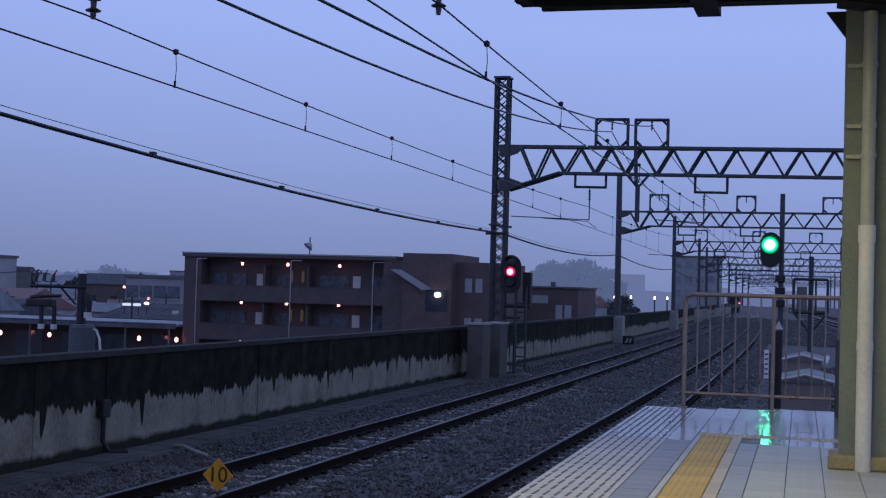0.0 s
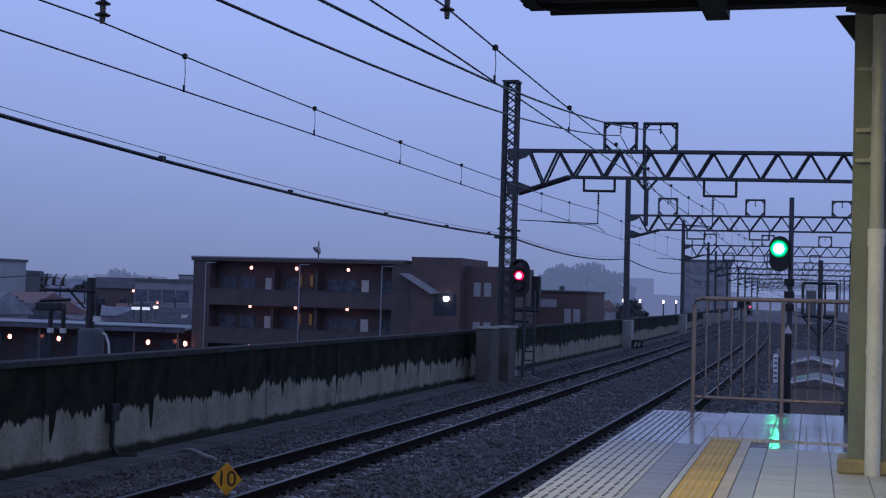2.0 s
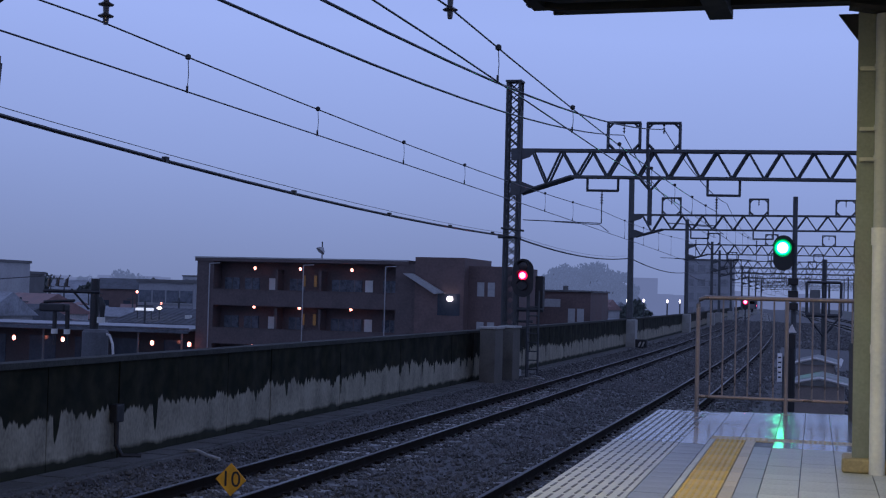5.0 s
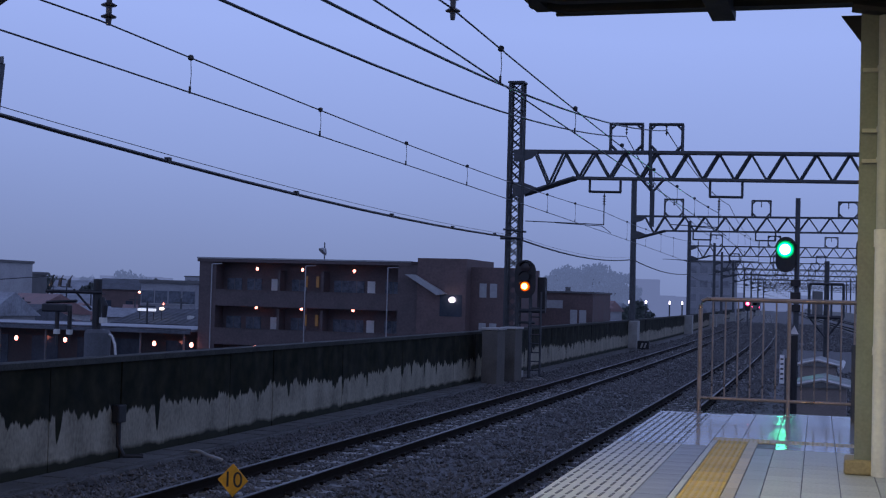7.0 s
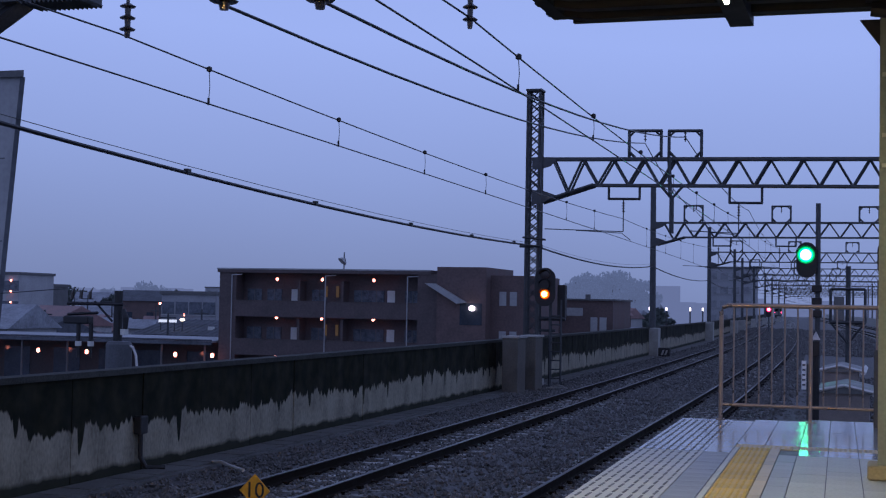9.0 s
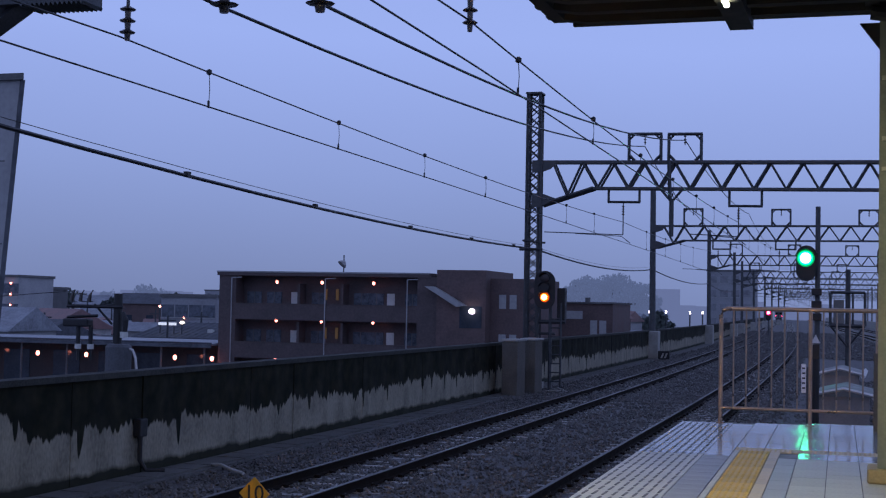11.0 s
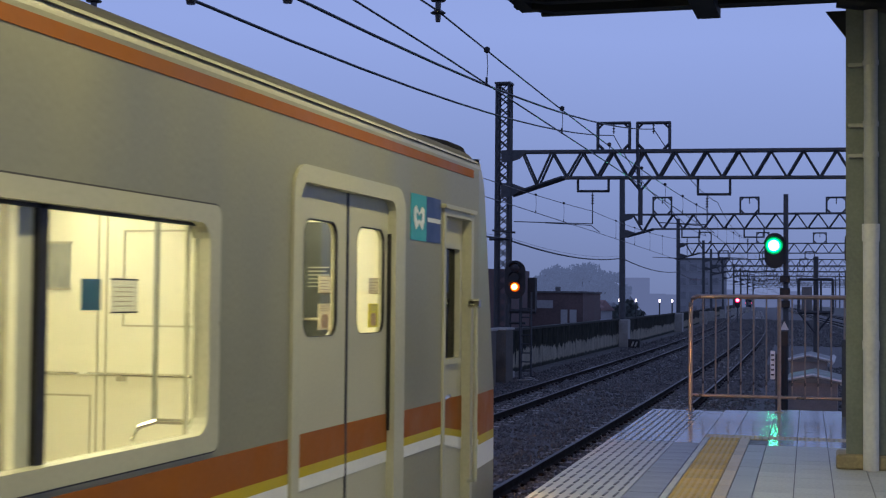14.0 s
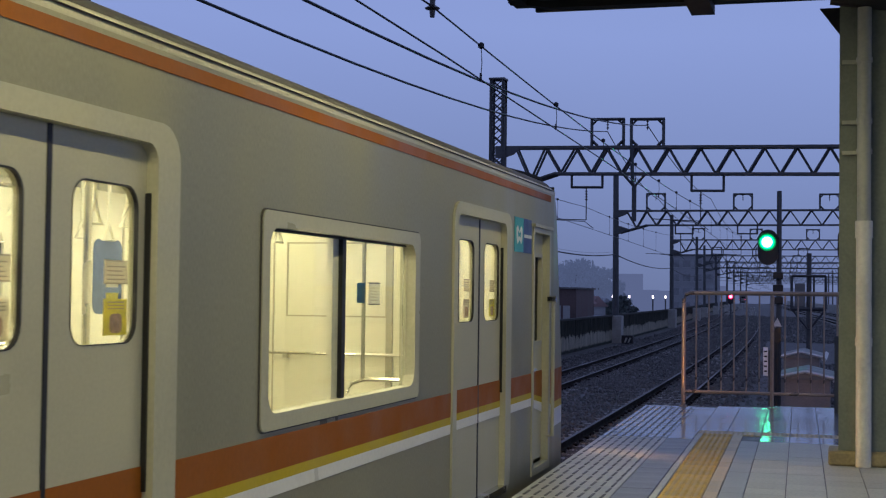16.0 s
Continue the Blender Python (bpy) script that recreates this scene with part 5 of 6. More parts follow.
# passenger doors
for k, d in enumerate(DOORS):
    fr = ring(rounded(d - HALF - 0.09, d + HALF + 0.17, -0.06, 1.95, 0.14), rounded(d - HALF, d + HALF, -0.02, 1.872, 0.07), SIDE + 0.015, SIDE - 0.07)
    dr = part("door_frame", fr, M_CREAM, train, "cream raised door frame")
    part("door_sill", Mesh().box(SIDE - 0.07, SIDE + 0.03, d - HALF, d + HALF, -0.05, 0.0), M_CHROME, dr)
    for s in (-1, 1):
        q = d + 0.035
        a, b = (d - HALF - 0.01, q - 0.012) if s < 0 else (q + 0.012, d + HALF + 0.03)
        wa, wb = (q - 0.565, q - 0.14) if s < 0 else (q + 0.14, q + 0.565)
        x = SIDE - 0.042
        outer = rounded(wa, wb, 1.18, 1.715, 0.075)
        rect = [c for c in ((b, 1.88), (a, 1.88), (a, -0.03), (b, -0.03)) for _ in range(6)]
        leaf = part("door_leaf", ring(rect, outer, x + 0.012, x - 0.02), M_DOOR, dr, "brushed metal door leaf")
        part("door_window", Mesh().prism(outer, x - 0.008, x - 0.002, "x"), M_GLASS, dr).visible_shadow = False
        part("window_gasket", ring(rounded(wa - 0.002, wb + 0.006, 1.178, 1.719, 0.078), rounded(wa + 0.001, wb - 0.002, 1.181, 1.713, 0.074), x + 0.014, x), M_RUBBER, dr)
        for z0, z1, mt, nm in ((0.60, 0.748, M_ORANGE, "orange_stripe"), (0.555, 0.60, M_YSTRIPE, "yellow_stripe"), (0.495, 0.555, M_WSTRIPE, "white_stripe")):
            part(nm, Mesh().box(x + 0.012, x + 0.016, a, b, z0, z1), mt, dr)
        ya, yb = wb - 0.17, wb - 0.018
        part("sticker", Mesh().box(x - 0.016, x - 0.012, ya, yb, 1.38, 1.462), M_STICK, dr)
        part("poster_sticker", Mesh().box(x - 0.016, x - 0.012, ya, yb, 1.207, 1.33), M_POSTY if s > 0 else M_STICK, dr)
        bars = Mesh().box(x - 0.0115, x - 0.0105, ya, yb, 1.38, 1.385).box(x - 0.0115, x - 0.0105, ya, yb, 1.457, 1.462)
        for k2 in range(4):
            bars.box(x - 0.0115, x - 0.0105, ya + 0.012, yb - 0.015 - 0.012 * (k2 % 3), 1.394 + 0.0145 * k2, 1.398 + 0.0145 * k2)
        for k2 in range(3):
            bars.box(x - 0.0115, x - 0.0105, ya + 0.02, yb - 0.02, 1.295 + 0.011 * k2, 1.299 + 0.011 * k2)
        part("writing", bars, M_BARS, dr)
        part("poster_picture", Mesh().prism(rounded(ya + 0.035, yb - 0.035, 1.215, 1.28, 0.02), x - 0.0115, x - 0.0105, "x"), M_BARS2, dr)
    part("meeting_seal", Mesh().box(SIDE - 0.06, SIDE - 0.026, d + 0.022, d + 0.048, -0.02, 1.87), M_RUBBER, dr)
    part("jamb_seal", Mesh().box(SIDE - 0.06, SIDE - 0.01, d + HALF - 0.012, d + HALF - 0.002, 0.66, 1.7), M_RUBBER, dr)

# side windows
for a, b in WIN:
    fr = ring(rounded(a - 0.075, b + 0.09, WZ0 - 0.07, WZ1 + 0.07, 0.045), rounded(a, b, WZ0, WZ1, 0.085), SIDE + 0.012, SIDE - 0.06)
    wf = part("window_frame", fr, M_CREAM, train, "bright cream window frame")
    part("outer_line", ring(rounded(a - 0.082, b + 0.097, WZ0 - 0.077, WZ1 + 0.077, 0.045), rounded(a - 0.074, b + 0.089, WZ0 - 0.069, WZ1 + 0.069, 0.045), SIDE + 0.006, SIDE - 0.01), M_ROOFT, wf)
    c = a + 1.025
    part("mullion", Mesh().box(SIDE - 0.055, SIDE - 0.03, c - 0.024, c + 0.024, WZ0, WZ1), M_RUBBER, wf)
    part("inner_mullion", Mesh().box(SIDE - 0.08, SIDE - 0.05, c - 0.11, c - 0.03, WZ0, WZ1), M_INSIDE, wf)
    part("top_seal", Mesh().box(SIDE - 0.055, SIDE - 0.03, a, b, WZ1 - 0.012, WZ1), M_RUBBER, wf)
    part("sash", Mesh().box(SIDE - 0.056, SIDE - 0.04, b - 0.075, b - 0.065, WZ0, WZ1).box(SIDE - 0.056, SIDE - 0.04, b - 0.006, b, WZ0, WZ1), M_CREAM, wf)
    for ya, yb in ((a, c - 0.024), (c + 0.024, b)):
        part("pane", Mesh().box(SIDE - 0.05, SIDE - 0.045, ya, yb, WZ0, WZ1), M_GLASS, wf).visible_shadow = False

# cab door, handrail and stickers
cf = part("cab_door", ring([(CABD[0] + 0.0, -0.02), (CABD[1], -0.02), (CABD[1], 1.86), (CABD[0], 1.86)], [(1.70, 0.98), (2.12, 0.98), (2.12, 1.68), (1.70, 1.68)], SIDE - 0.05, SIDE - 0.08), M_DOOR, train, "narrow cab door")
part("cab_window", Mesh().box(SIDE - 0.07, SIDE - 0.064, 1.70, 2.12, 0.98, 1.68), M_TINT, cf)
part("window_rim", ring(rounded(1.675, 2.145, 0.955, 1.705, 0.02), rounded(1.71, 2.11, 0.99, 1.67, 0.02), SIDE - 0.03, SIDE - 0.07), M_CREAM, cf)
part("door_surround", ring([(CABD[0] - 0.045, -0.06), (CABD[1] + 0.06, -0.06), (CABD[1] + 0.06, 1.925), (CABD[0] - 0.045, 1.925)], [(CABD[0], 0.0), (CABD[1], 0.0), (CABD[1], 1.86), (CABD[0], 1.86)], SIDE + 0.012, SIDE - 0.06), M_CREAM, cf, "raised cream surround")
part("drip_rail", Mesh().box(SIDE, SIDE + 0.03, CABD[0] - 0.07, CABD[1] + 0.07, 1.90, 1.925), M_CREAM, cf)
part("handrail", Mesh().tube([(SIDE + 0.0, 2.23, 1.33), (SIDE + 0.045, 2.23, 1.33), (SIDE + 0.045, 2.23, 0.2), (SIDE, 2.23, 0.2)], 0.016, 8), M_CREAM, cf)
part("handrail_knob", Mesh().tube([(SIDE, 2.23, 1.33), (SIDE + 0.07, 2.23, 1.33)], 0.03, 10), M_CHROME, cf)
part("door_handle", Mesh().bar((SIDE - 0.02, 1.70, 0.75), (SIDE - 0.02, 1.86, 0.76), 0.02), M_CHROME, cf)
for nm, mt, poly in (("orange_stripe", M_ORANGE, [(CABD[0], 0.746), (CABD[1], 0.743), (CABD[1], 0.52), (CABD[0], 0.595)]),
                     ("yellow_stripe", M_YSTRIPE, [(CABD[0], 0.595), (CABD[1], 0.52), (CABD[1], 0.475), (CABD[0], 0.555)]),
                     ("white_stripe", M_WSTRIPE, [(CABD[0], 0.555), (CABD[1], 0.475), (CABD[1], 0.40), (CABD[0], 0.50)])):
    part(nm, Mesh().prism(poly, SIDE - 0.055, SIDE - 0.045, "x"), mt, cf)
em = part("teal_sticker", Mesh().box(SIDE, SIDE + 0.004, 0.96, 1.255, 1.685, 1.945), M_TEAL, train, "teal square sticker")
wing = [(-0.088, 0.045), (-0.05, 0.062), (0.0, 0.022), (0.05, 0.062), (0.088, 0.045), (0.085, -0.02), (0.052, -0.062), (0.0, -0.028), (-0.052, -0.062), (-0.085, -0.02)]
mark = ring([(1.108 + u * 1.12, 1.812 + v * 1.1) for u, v in wing], [(1.108 + u * 0.62, 1.816 + v * 0.42) for u, v in wing], SIDE + 0.004, SIDE + 0.007)
part("emblem", mark, M_WSTRIPE, em, "pale looped emblem")
nv = part("navy_sticker", Mesh().box(SIDE, SIDE + 0.004, 1.257, 1.545, 1.685, 1.945), M_NAVY, train, "navy square sticker")
part("lettering_bar", Mesh().box(SIDE + 0.004, SIDE + 0.006, 1.275, 1.535, 1.80, 1.825), M_WSTRIPE, nv, "white bar of lettering")

# interior seen through the windows
FARX = SIDE - W + 0.10
part("inner_lining", Mesh().box(FARX - 0.02, FARX, BACK, 1.25, 0.03, 0.82).box(FARX - 0.02, FARX, BACK, 1.25, 1.66, 2.08).box(FARX - 0.02, FARX, -1.5, 1.25, 0.82, 1.66).box(FARX - 0.02, FARX, -6.9, -3.6, 0.82, 1.66), M_INSIDE, train)
part("back_window", Mesh().box(FARX - 0.03, FARX - 0.025, -3.6, -1.5, 0.82, 1.66), M_TINT, train)
M_LINE = material("grey_trim_line", (0.40, 0.37, 0.27), 0.5, 0, 0.1, 5, 40, 0)
# opaque panel for the opposite windows, the dusk light put into its blue
M_DUSKG = material("dusk_blue_panel", (0.10, 0.14, 0.24), 0.1, 0, 0.2, 3, 20, 0)
M_CABW = material("dark_partition_window", (0.045, 0.05, 0.05), 0.15, 0, 0.3, 6, 40, 0)
M_GREYP = material("grey_metal_grille", (0.30, 0.30, 0.25), 0.5, 0.2, 0.15, 5, 40, 0)
for d in DOORS[:3]:
    for s in (-1, 1):
        fw = part("opposite_door_window", Mesh().prism(rounded(d + 0.16 + s * 0.38 - 0.2, d + 0.16 + s * 0.38 + 0.2, 1.19, 1.72, 0.07), FARX, FARX + 0.004, "x"), M_DUSKG, train, "opposite door window, a panel painted dusk blue")
        part("sticker", Mesh().box(FARX + 0.004, FARX + 0.006, d + s * 0.38 + 0.14, d + s * 0.38 + 0.31, 1.38, 1.48), M_PAPER, fw)
        part("sticker", Mesh().box(FARX + 0.004, FARX + 0.006, d + s * 0.38 + 0.14, d + s * 0.38 + 0.31, 1.20, 1.34), M_POSTY, fw)
    part("opposite_door_seam", Mesh().box(FARX, FARX + 0.006, d - 0.012, d + 0.012, 0.05, 1.85), M_LINE, train)
near_l = Mesh()
for ya, yb in ((-1.44, -0.85), (-4.4, -3.76), (0.88, 1.25)):
    near_l.box(SIDE - 0.10, SIDE - 0.075, ya, yb, 0.03, 2.08)
part("near_lining", near_l, M_INSIDE, train)
PY = 1.25   # the partition before the cab


def outline(name, x0, x1, z0, z1, w=0.012):
    part(name, Mesh().box(x0, x1, PY - 0.008, PY - 0.001, z0, z0 + w).box(x0, x1, PY - 0.008, PY - 0.001, z1 - w, z1).box(x0, x0 + w, PY - 0.008, PY - 0.001, z0 + w, z1 - w).box(x1 - w, x1, PY - 0.008, PY - 0.001, z0 + w, z1 - w), M_LINE, train)


outline("access_panel", -5.03, -4.43, 0.25, 0.75)
outline("upper_panel", -4.225, -3.38, 1.17, 1.76)
outline("cab_door_outline", -4.40, -4.33, 0.05, 1.95)
gr = part("partition_grille", Mesh().box(-4.98, -4.59, PY - 0.012, PY - 0.001, 1.40, 1.68), M_GREYP, train, "grey framed grille on the partition")
part("grille_frame", Mesh().box(-4.99, -4.58, PY - 0.018, PY - 0.002, 1.675, 1.69).box(-4.99, -4.58, PY - 0.018, PY - 0.002, 1.39, 1.405), M_LINE, gr)
GX = SIDE - 0.054   # notices stuck inside the window pane
part("blue_notice", Mesh().box(GX - 0.001, GX, -2.375, -2.255, 1.31, 1.413), M_POSTB, train, "small blue notice on the pane")
nt = part("white_notice", Mesh().box(GX - 0.001, GX, -2.19, -2.005, 1.303, 1.413), M_PAPER, train, "white notice with bars of writing")
for k in range(5):
    part("writing", Mesh().box(GX, GX + 0.001, -2.17, -2.035 - 0.01 * (k % 2), 1.322 + 0.016 * k, 1.3255 + 0.016 * k), M_BARS, nt)
part("notice_edge", Mesh().box(GX, GX + 0.0012, -2.19, -2.005, 1.299, 1.305).box(GX, GX + 0.0012, -2.19, -2.005, 1.411, 1.417), M_RUBBER, nt)
part("door_post", Mesh().box(-3.38, -3.33, PY - 0.03, PY - 0.001, 0.05, 2.0), M_LINE, train)
part("grab_pole", Mesh().tube([(-3.16, PY - 0.09, 0.75), (-3.16, PY - 0.09, 1.95)], 0.016, 10), M_CHROME, train)
part("grab_bracket", Mesh().box(-3.24, -3.14, PY - 0.10, PY - 0.001, 1.17, 1.20), M_LINE, train)
pw = part("cab_door_window", Mesh().prism(rounded(-3.06, -2.80, 0.92, 1.80, 0.04), PY - 0.014, PY - 0.002), M_CABW, train, "dark window in the cab partition")
part("window_bar", Mesh().box(-3.06, -2.80, PY - 0.03, PY - 0.014, 1.225, 1.24), M_CHROME, pw)
for k in range(6):
    part("writing", Mesh().box(-3.01, -2.90 + 0.02 * (k % 2), PY - 0.018, PY - 0.014, 1.42 + 0.022 * k, 1.428 + 0.022 * k), M_GREYP, pw)
part("waist_rail", Mesh().tube([(-5.06, PY - 0.05, 0.88), (-2.5, PY - 0.05, 0.88)], 0.012, 8), M_CHROME, train)
part("rail_bracket", Mesh().box(-5.05, -5.01, PY - 0.06, PY, 0.84, 0.89).box(-4.23, -4.19, PY - 0.06, PY, 0.84, 0.89), M_LINE, train)
part("corner_post", Mesh().box(FARX, FARX + 0.03, 0.92, 0.98, 0.05, 2.05).box(FARX, FARX + 0.05, 1.10, 1.14, 0.05, 2.05), M_LINE, train)
part("pole", Mesh().tube([(-2.76, -1.10, 0.84), (-2.76, -1.10, 2.05)], 0.013, 8), M_GREYP, train)
part("seat_end_rail", Mesh().tube([(-2.86, -1.12, 0.62), (-2.85, -1.12, 0.76), (-2.82, -1.12, 0.815), (-2.74, -1.12, 0.84), (-2.42, -1.12, 0.84)], 0.012, 8), M_CHROME, train)
part("seat_end_panel", Mesh().box(-2.84, -2.42, -1.13, -1.11, 0.1, 0.60), M_INSIDE, train)
part("handrail", Mesh().tube([(FARX + 0.08, -3.8, 1.02), (FARX + 0.08, -0.8, 1.02)], 0.014, 6), M_CHROME, train)
part("pole", Mesh().tube([(SIDE - 0.42, -4.4, 0.4), (SIDE - 0.42, -4.4, 2.06)], 0.016, 8), M_CHROME, train)
for yv in (-0.2, -1.6, -3.0):
    part("ceiling_vent", Mesh().box(mid - 0.35, mid + 0.1, yv - 0.25, yv + 0.25, 2.035, 2.06), M_LINE, train)
for ya, yb in ((-9.6, -6.1), (-14.8, -11.3)):
    for xa in (FARX, SIDE - 0.1 - 0.5):
        st = part("bench_seat", Mesh().box(xa, xa + 0.5, ya, yb, 0.25, 0.44, 0.04), M_SEAT, train, "brown moquette bench seat")
part("rack", Mesh().tube([(FARX + 0.35, -18, 1.75), (FARX + 0.35, -4.0, 1.75)], 0.02, 6).tube([(FARX + 0.1, -18, 1.8), (FARX + 0.1, -4.0, 1.8)], 0.02, 6), M_CHROME, train)
for x in (FARX + 0.45, SIDE - 0.55, mid):
    bar = part("strap_rail", Mesh().tube([(x, -17, 1.95), (x, -2.0, 1.95)], 0.014, 6), M_CHROME, train)
    for i in range(-8, 22):
        y = -4.4 - 0.27 * i
        hp = [(x, y + 0.062 * math.cos(a), 1.655 + 0.062 * math.sin(a)) for a in [math.pi / 2 + k * 2 * math.pi / 3 for k in range(4)]]
        part("strap", Mesh().tube(hp, 0.013, 5).box(x - 0.004, x + 0.004, y - 0.012, y + 0.012, 1.71, 1.95), M_INSIDE, bar)

# bogies
for by in (0.4, -13.4):
    bg = part("bogie", Mesh().box(mid - 1.0, mid + 1.0, by - 1.6, by + 1.6, -0.95, -0.62, 0.05), M_RUBBER, train)
    for wy in (-1.05, 1.05):
        for wx in (-0.56, 0.56):
            part("wheel", Mesh().tube([(mid + wx - 0.06, by + wy, -0.67), (mid + wx + 0.06, by + wy, -0.67)], 0.43, 24), M_RAIL, bg)

# ---- departing train, far down the curve ----
M_TAIL = lamp_material("red_tail_light", (1.0, 0.04, 0.14), 9.0)
far_train = thing("departing_train", "distant commuter train leaving with two red tail lights", "train")
fb = Mesh()
fb.prism([(-1.4, -0.1), (1.4, -0.1), (1.4, 2.4), (1.2, 2.65), (0, 2.75), (-1.2, 2.65), (-1.4, 2.4)], 0, 18)
part("body", fb, M_DARKBOX, far_train)
part("rear_window", Mesh().box(-1.1, 1.1, -0.02, 0.0, 1.2, 2.0), M_TINT, far_train)
part("under_gear", Mesh().box(-1.1, 1.1, 0.3, 17.7, -0.95, -0.1), M_RUBBER, far_train)
for x in (-1.1, 1.1):
    part("tail_light", Mesh().tube([(x, -0.03, 0.75), (x, -0.08, 0.75)], 0.13, 12), M_TAIL, far_train, "glowing red tail light")


# ---- town below the viaduct ----
M_BRICK = material("dark_brown_brick", (0.10, 0.076, 0.074), 0.75, 0, 0.3, 0.8, 6, 0.2, 0.02)
M_BRICK2 = material("red_brown_brick", (0.125, 0.085, 0.08), 0.75, 0, 0.3, 0.8, 6, 0.2, 0.02)
M_SLAB = material("grey_render", (0.13, 0.13, 0.13), 0.8, 0, 0.25, 0.7, 8, 0.1)
M_PALEW = material("pale_rendered_wall", (0.36, 0.36, 0.36), 0.8, 0, 0.2, 0.4, 5, 0.1)
M_WINDOW = material("dark_window_glass", (0.04, 0.05, 0.065), 0.12, 0, 0.3, 0.8, 5, 0, rough_var=0.05)
M_WHITE = material("white_panel", (0.62, 0.62, 0.58), 0.6, 0, 0.1, 1, 8, 0)
M_SROOF = material("slate_blue_roof", (0.115, 0.122, 0.135), 0.8, 0, 0.4, 0.6, 3, 0.2, spec=0.2)
M_TROOF = material("dull_red_roof", (0.26, 0.16, 0.15), 0.7, 0, 0.3, 0.6, 6, 0.2)
M_OLAMP = lamp_material("orange_corridor_lamp", (1.0, 0.29, 0.22), 6.5)
M_TOWNW = material("pale_house_wall", (0.55, 0.55, 0.54), 0.8, 0, 0.3, 0.5, 5, 0.1)
M_TOWNR = material("wet_grey_roof", (0.26, 0.275, 0.30), 0.5, 0, 0.4, 0.7, 4, 0.25, spec=0.5)
M_WLAMP = lamp_material("white_street_lamp", (1.0, 0.84, 0.95), 4.0)
M_GLOW = lamp_material("lit_window", (0.5, 0.29, 0.11), 0.07)

M_APTWIN = material("curtained_window", (0.105, 0.12, 0.145), 0.2, 0, 0.5, 2.5, 9, 0, rough_var=0.05)
apt = thing("apartment_block", "dark brown brick apartment block with lit open corridors", "building")
AX0, AX1, AY, AT = -51.9, -33.5, 104.0, 4.05
part("core_wall", Mesh().box(AX0, AX1, AY + 1.5, AY + 12, -8, AT - 0.05), M_BRICK, apt)
part("roof", Mesh().box(AX0 - 0.15, AX1, AY - 0.2, AY + 12.1, AT - 0.35, AT), M_BRICK, apt, "flat roof slab")
part("roof_edge", Mesh().box(AX0 - 0.18, AX1, AY - 0.24, AY - 0.2, AT - 0.09, AT + 0.02), M_PALEW, apt, "thin pale roof edge trim")
part("end_pier", Mesh().box(AX0, AX0 + 1.5, AY - 0.05, AY + 1.5, -8, AT - 0.35), M_BRICK, apt)
for i, z in enumerate((0.2, -2.95, -6.1)):
    lv = part("corridor_floor", Mesh().box(AX0 + 1.5, AX1, AY, AY + 1.5, z - 0.02, z + 0.16), M_SLAB, apt)
    part("parapet", Mesh().box(AX0 + 1.5, AX1, AY - 0.04, AY + 0.12, z - 0.1, z + 1.2), M_BRICK, lv, "solid brick parapet")
    part("parapet_cap", Mesh().box(AX0 + 1.5, AX1, AY - 0.07, AY + 0.15, z + 1.2, z + 1.25), M_BRICK, lv)
    for k, x in enumerate((-49.4, -47.6, -43.6, -39.9, -38.6, -35.5)):
        w = part("window", Mesh().box(x - 0.65, x + 0.65, AY + 1.44, AY + 1.5, z + 0.95, z + 2.2), M_APTWIN, lv)
        part("sill", Mesh().box(x - 0.72, x + 0.72, AY + 1.40, AY + 1.46, z + 0.88, z + 0.95), M_SLAB, w)
        part("mullion", Mesh().box(x - 0.03, x + 0.03, AY + 1.42, AY + 1.46, z + 0.95, z + 2.2), M_SLAB, w)
    for x in (-45.75, -37.35):
        part("door", Mesh().box(x - 0.32, x + 0.32, AY + 1.42, AY + 1.5, z + 1.15, z + 2.2), M_WHITE, lv, "white entrance panel")
    for x in (-43.0, -42.0):
        part("lit_window", Mesh().box(x - 0.12, x + 0.12, AY + 1.42, AY + 1.48, z + 1.6, z + 2.5), M_GLOW, lv, "window glowing orange")
    for x in (-44.9, -41.1):
        part("divider", Mesh().box(x - 0.1, x + 0.1, AY + 0.2, AY + 1.5, z + 0.16, z + 2.9), M_BRICK, lv)
    for x in (-46.83, -42.85, -38.4):
        part("corridor_lamp", Mesh().tube([(x, AY + 0.2, z + 2.86), (x, AY + 0.2, z + 2.94), (x, AY + 0.2, z + 3.05), (x, AY + 0.2, z + 3.12)], [0.04, 0.11, 0.11, 0.04], 10), M_OLAMP, lv, "round glowing corridor lamp")
for x in (-50.75, -42.45, -35.45):
    dp_ = part("drainpipe", Mesh().tube([(x, AY - 0.12, -8), (x, AY - 0.12, AT - 0.55)], 0.05, 8), M_PALEW, apt, "pale drainpipe")
    part("pipe_elbow", Mesh().tube([(x, AY - 0.12, AT - 0.55), (x + 0.9, AY - 0.12, AT - 0.5)], 0.04, 8), M_PALEW, dp_)
part("stair_tower", Mesh().box(-32.9, -28.9, AY - 0.4, AY + 8, -8, 4.32), M_BRICK2, apt)
part("stair_wall", Mesh().box(-34.6, -32.9, AY - 0.1, AY + 8, -8, AT - 0.3), M_BRICK, apt)
part("stair_cover", Mesh().prism([(-33.7, 3.0), (-33.0, 3.0), (-30.4, 1.55), (-31.1, 1.45)], AY - 1.1, AY - 0.4), M_PALEW, apt, "sloping pale stair cover")
part("stair_opening", Mesh().box(-31.0, -29.2, AY - 0.44, AY - 0.4, -0.2, 1.5), M_WINDOW, apt)
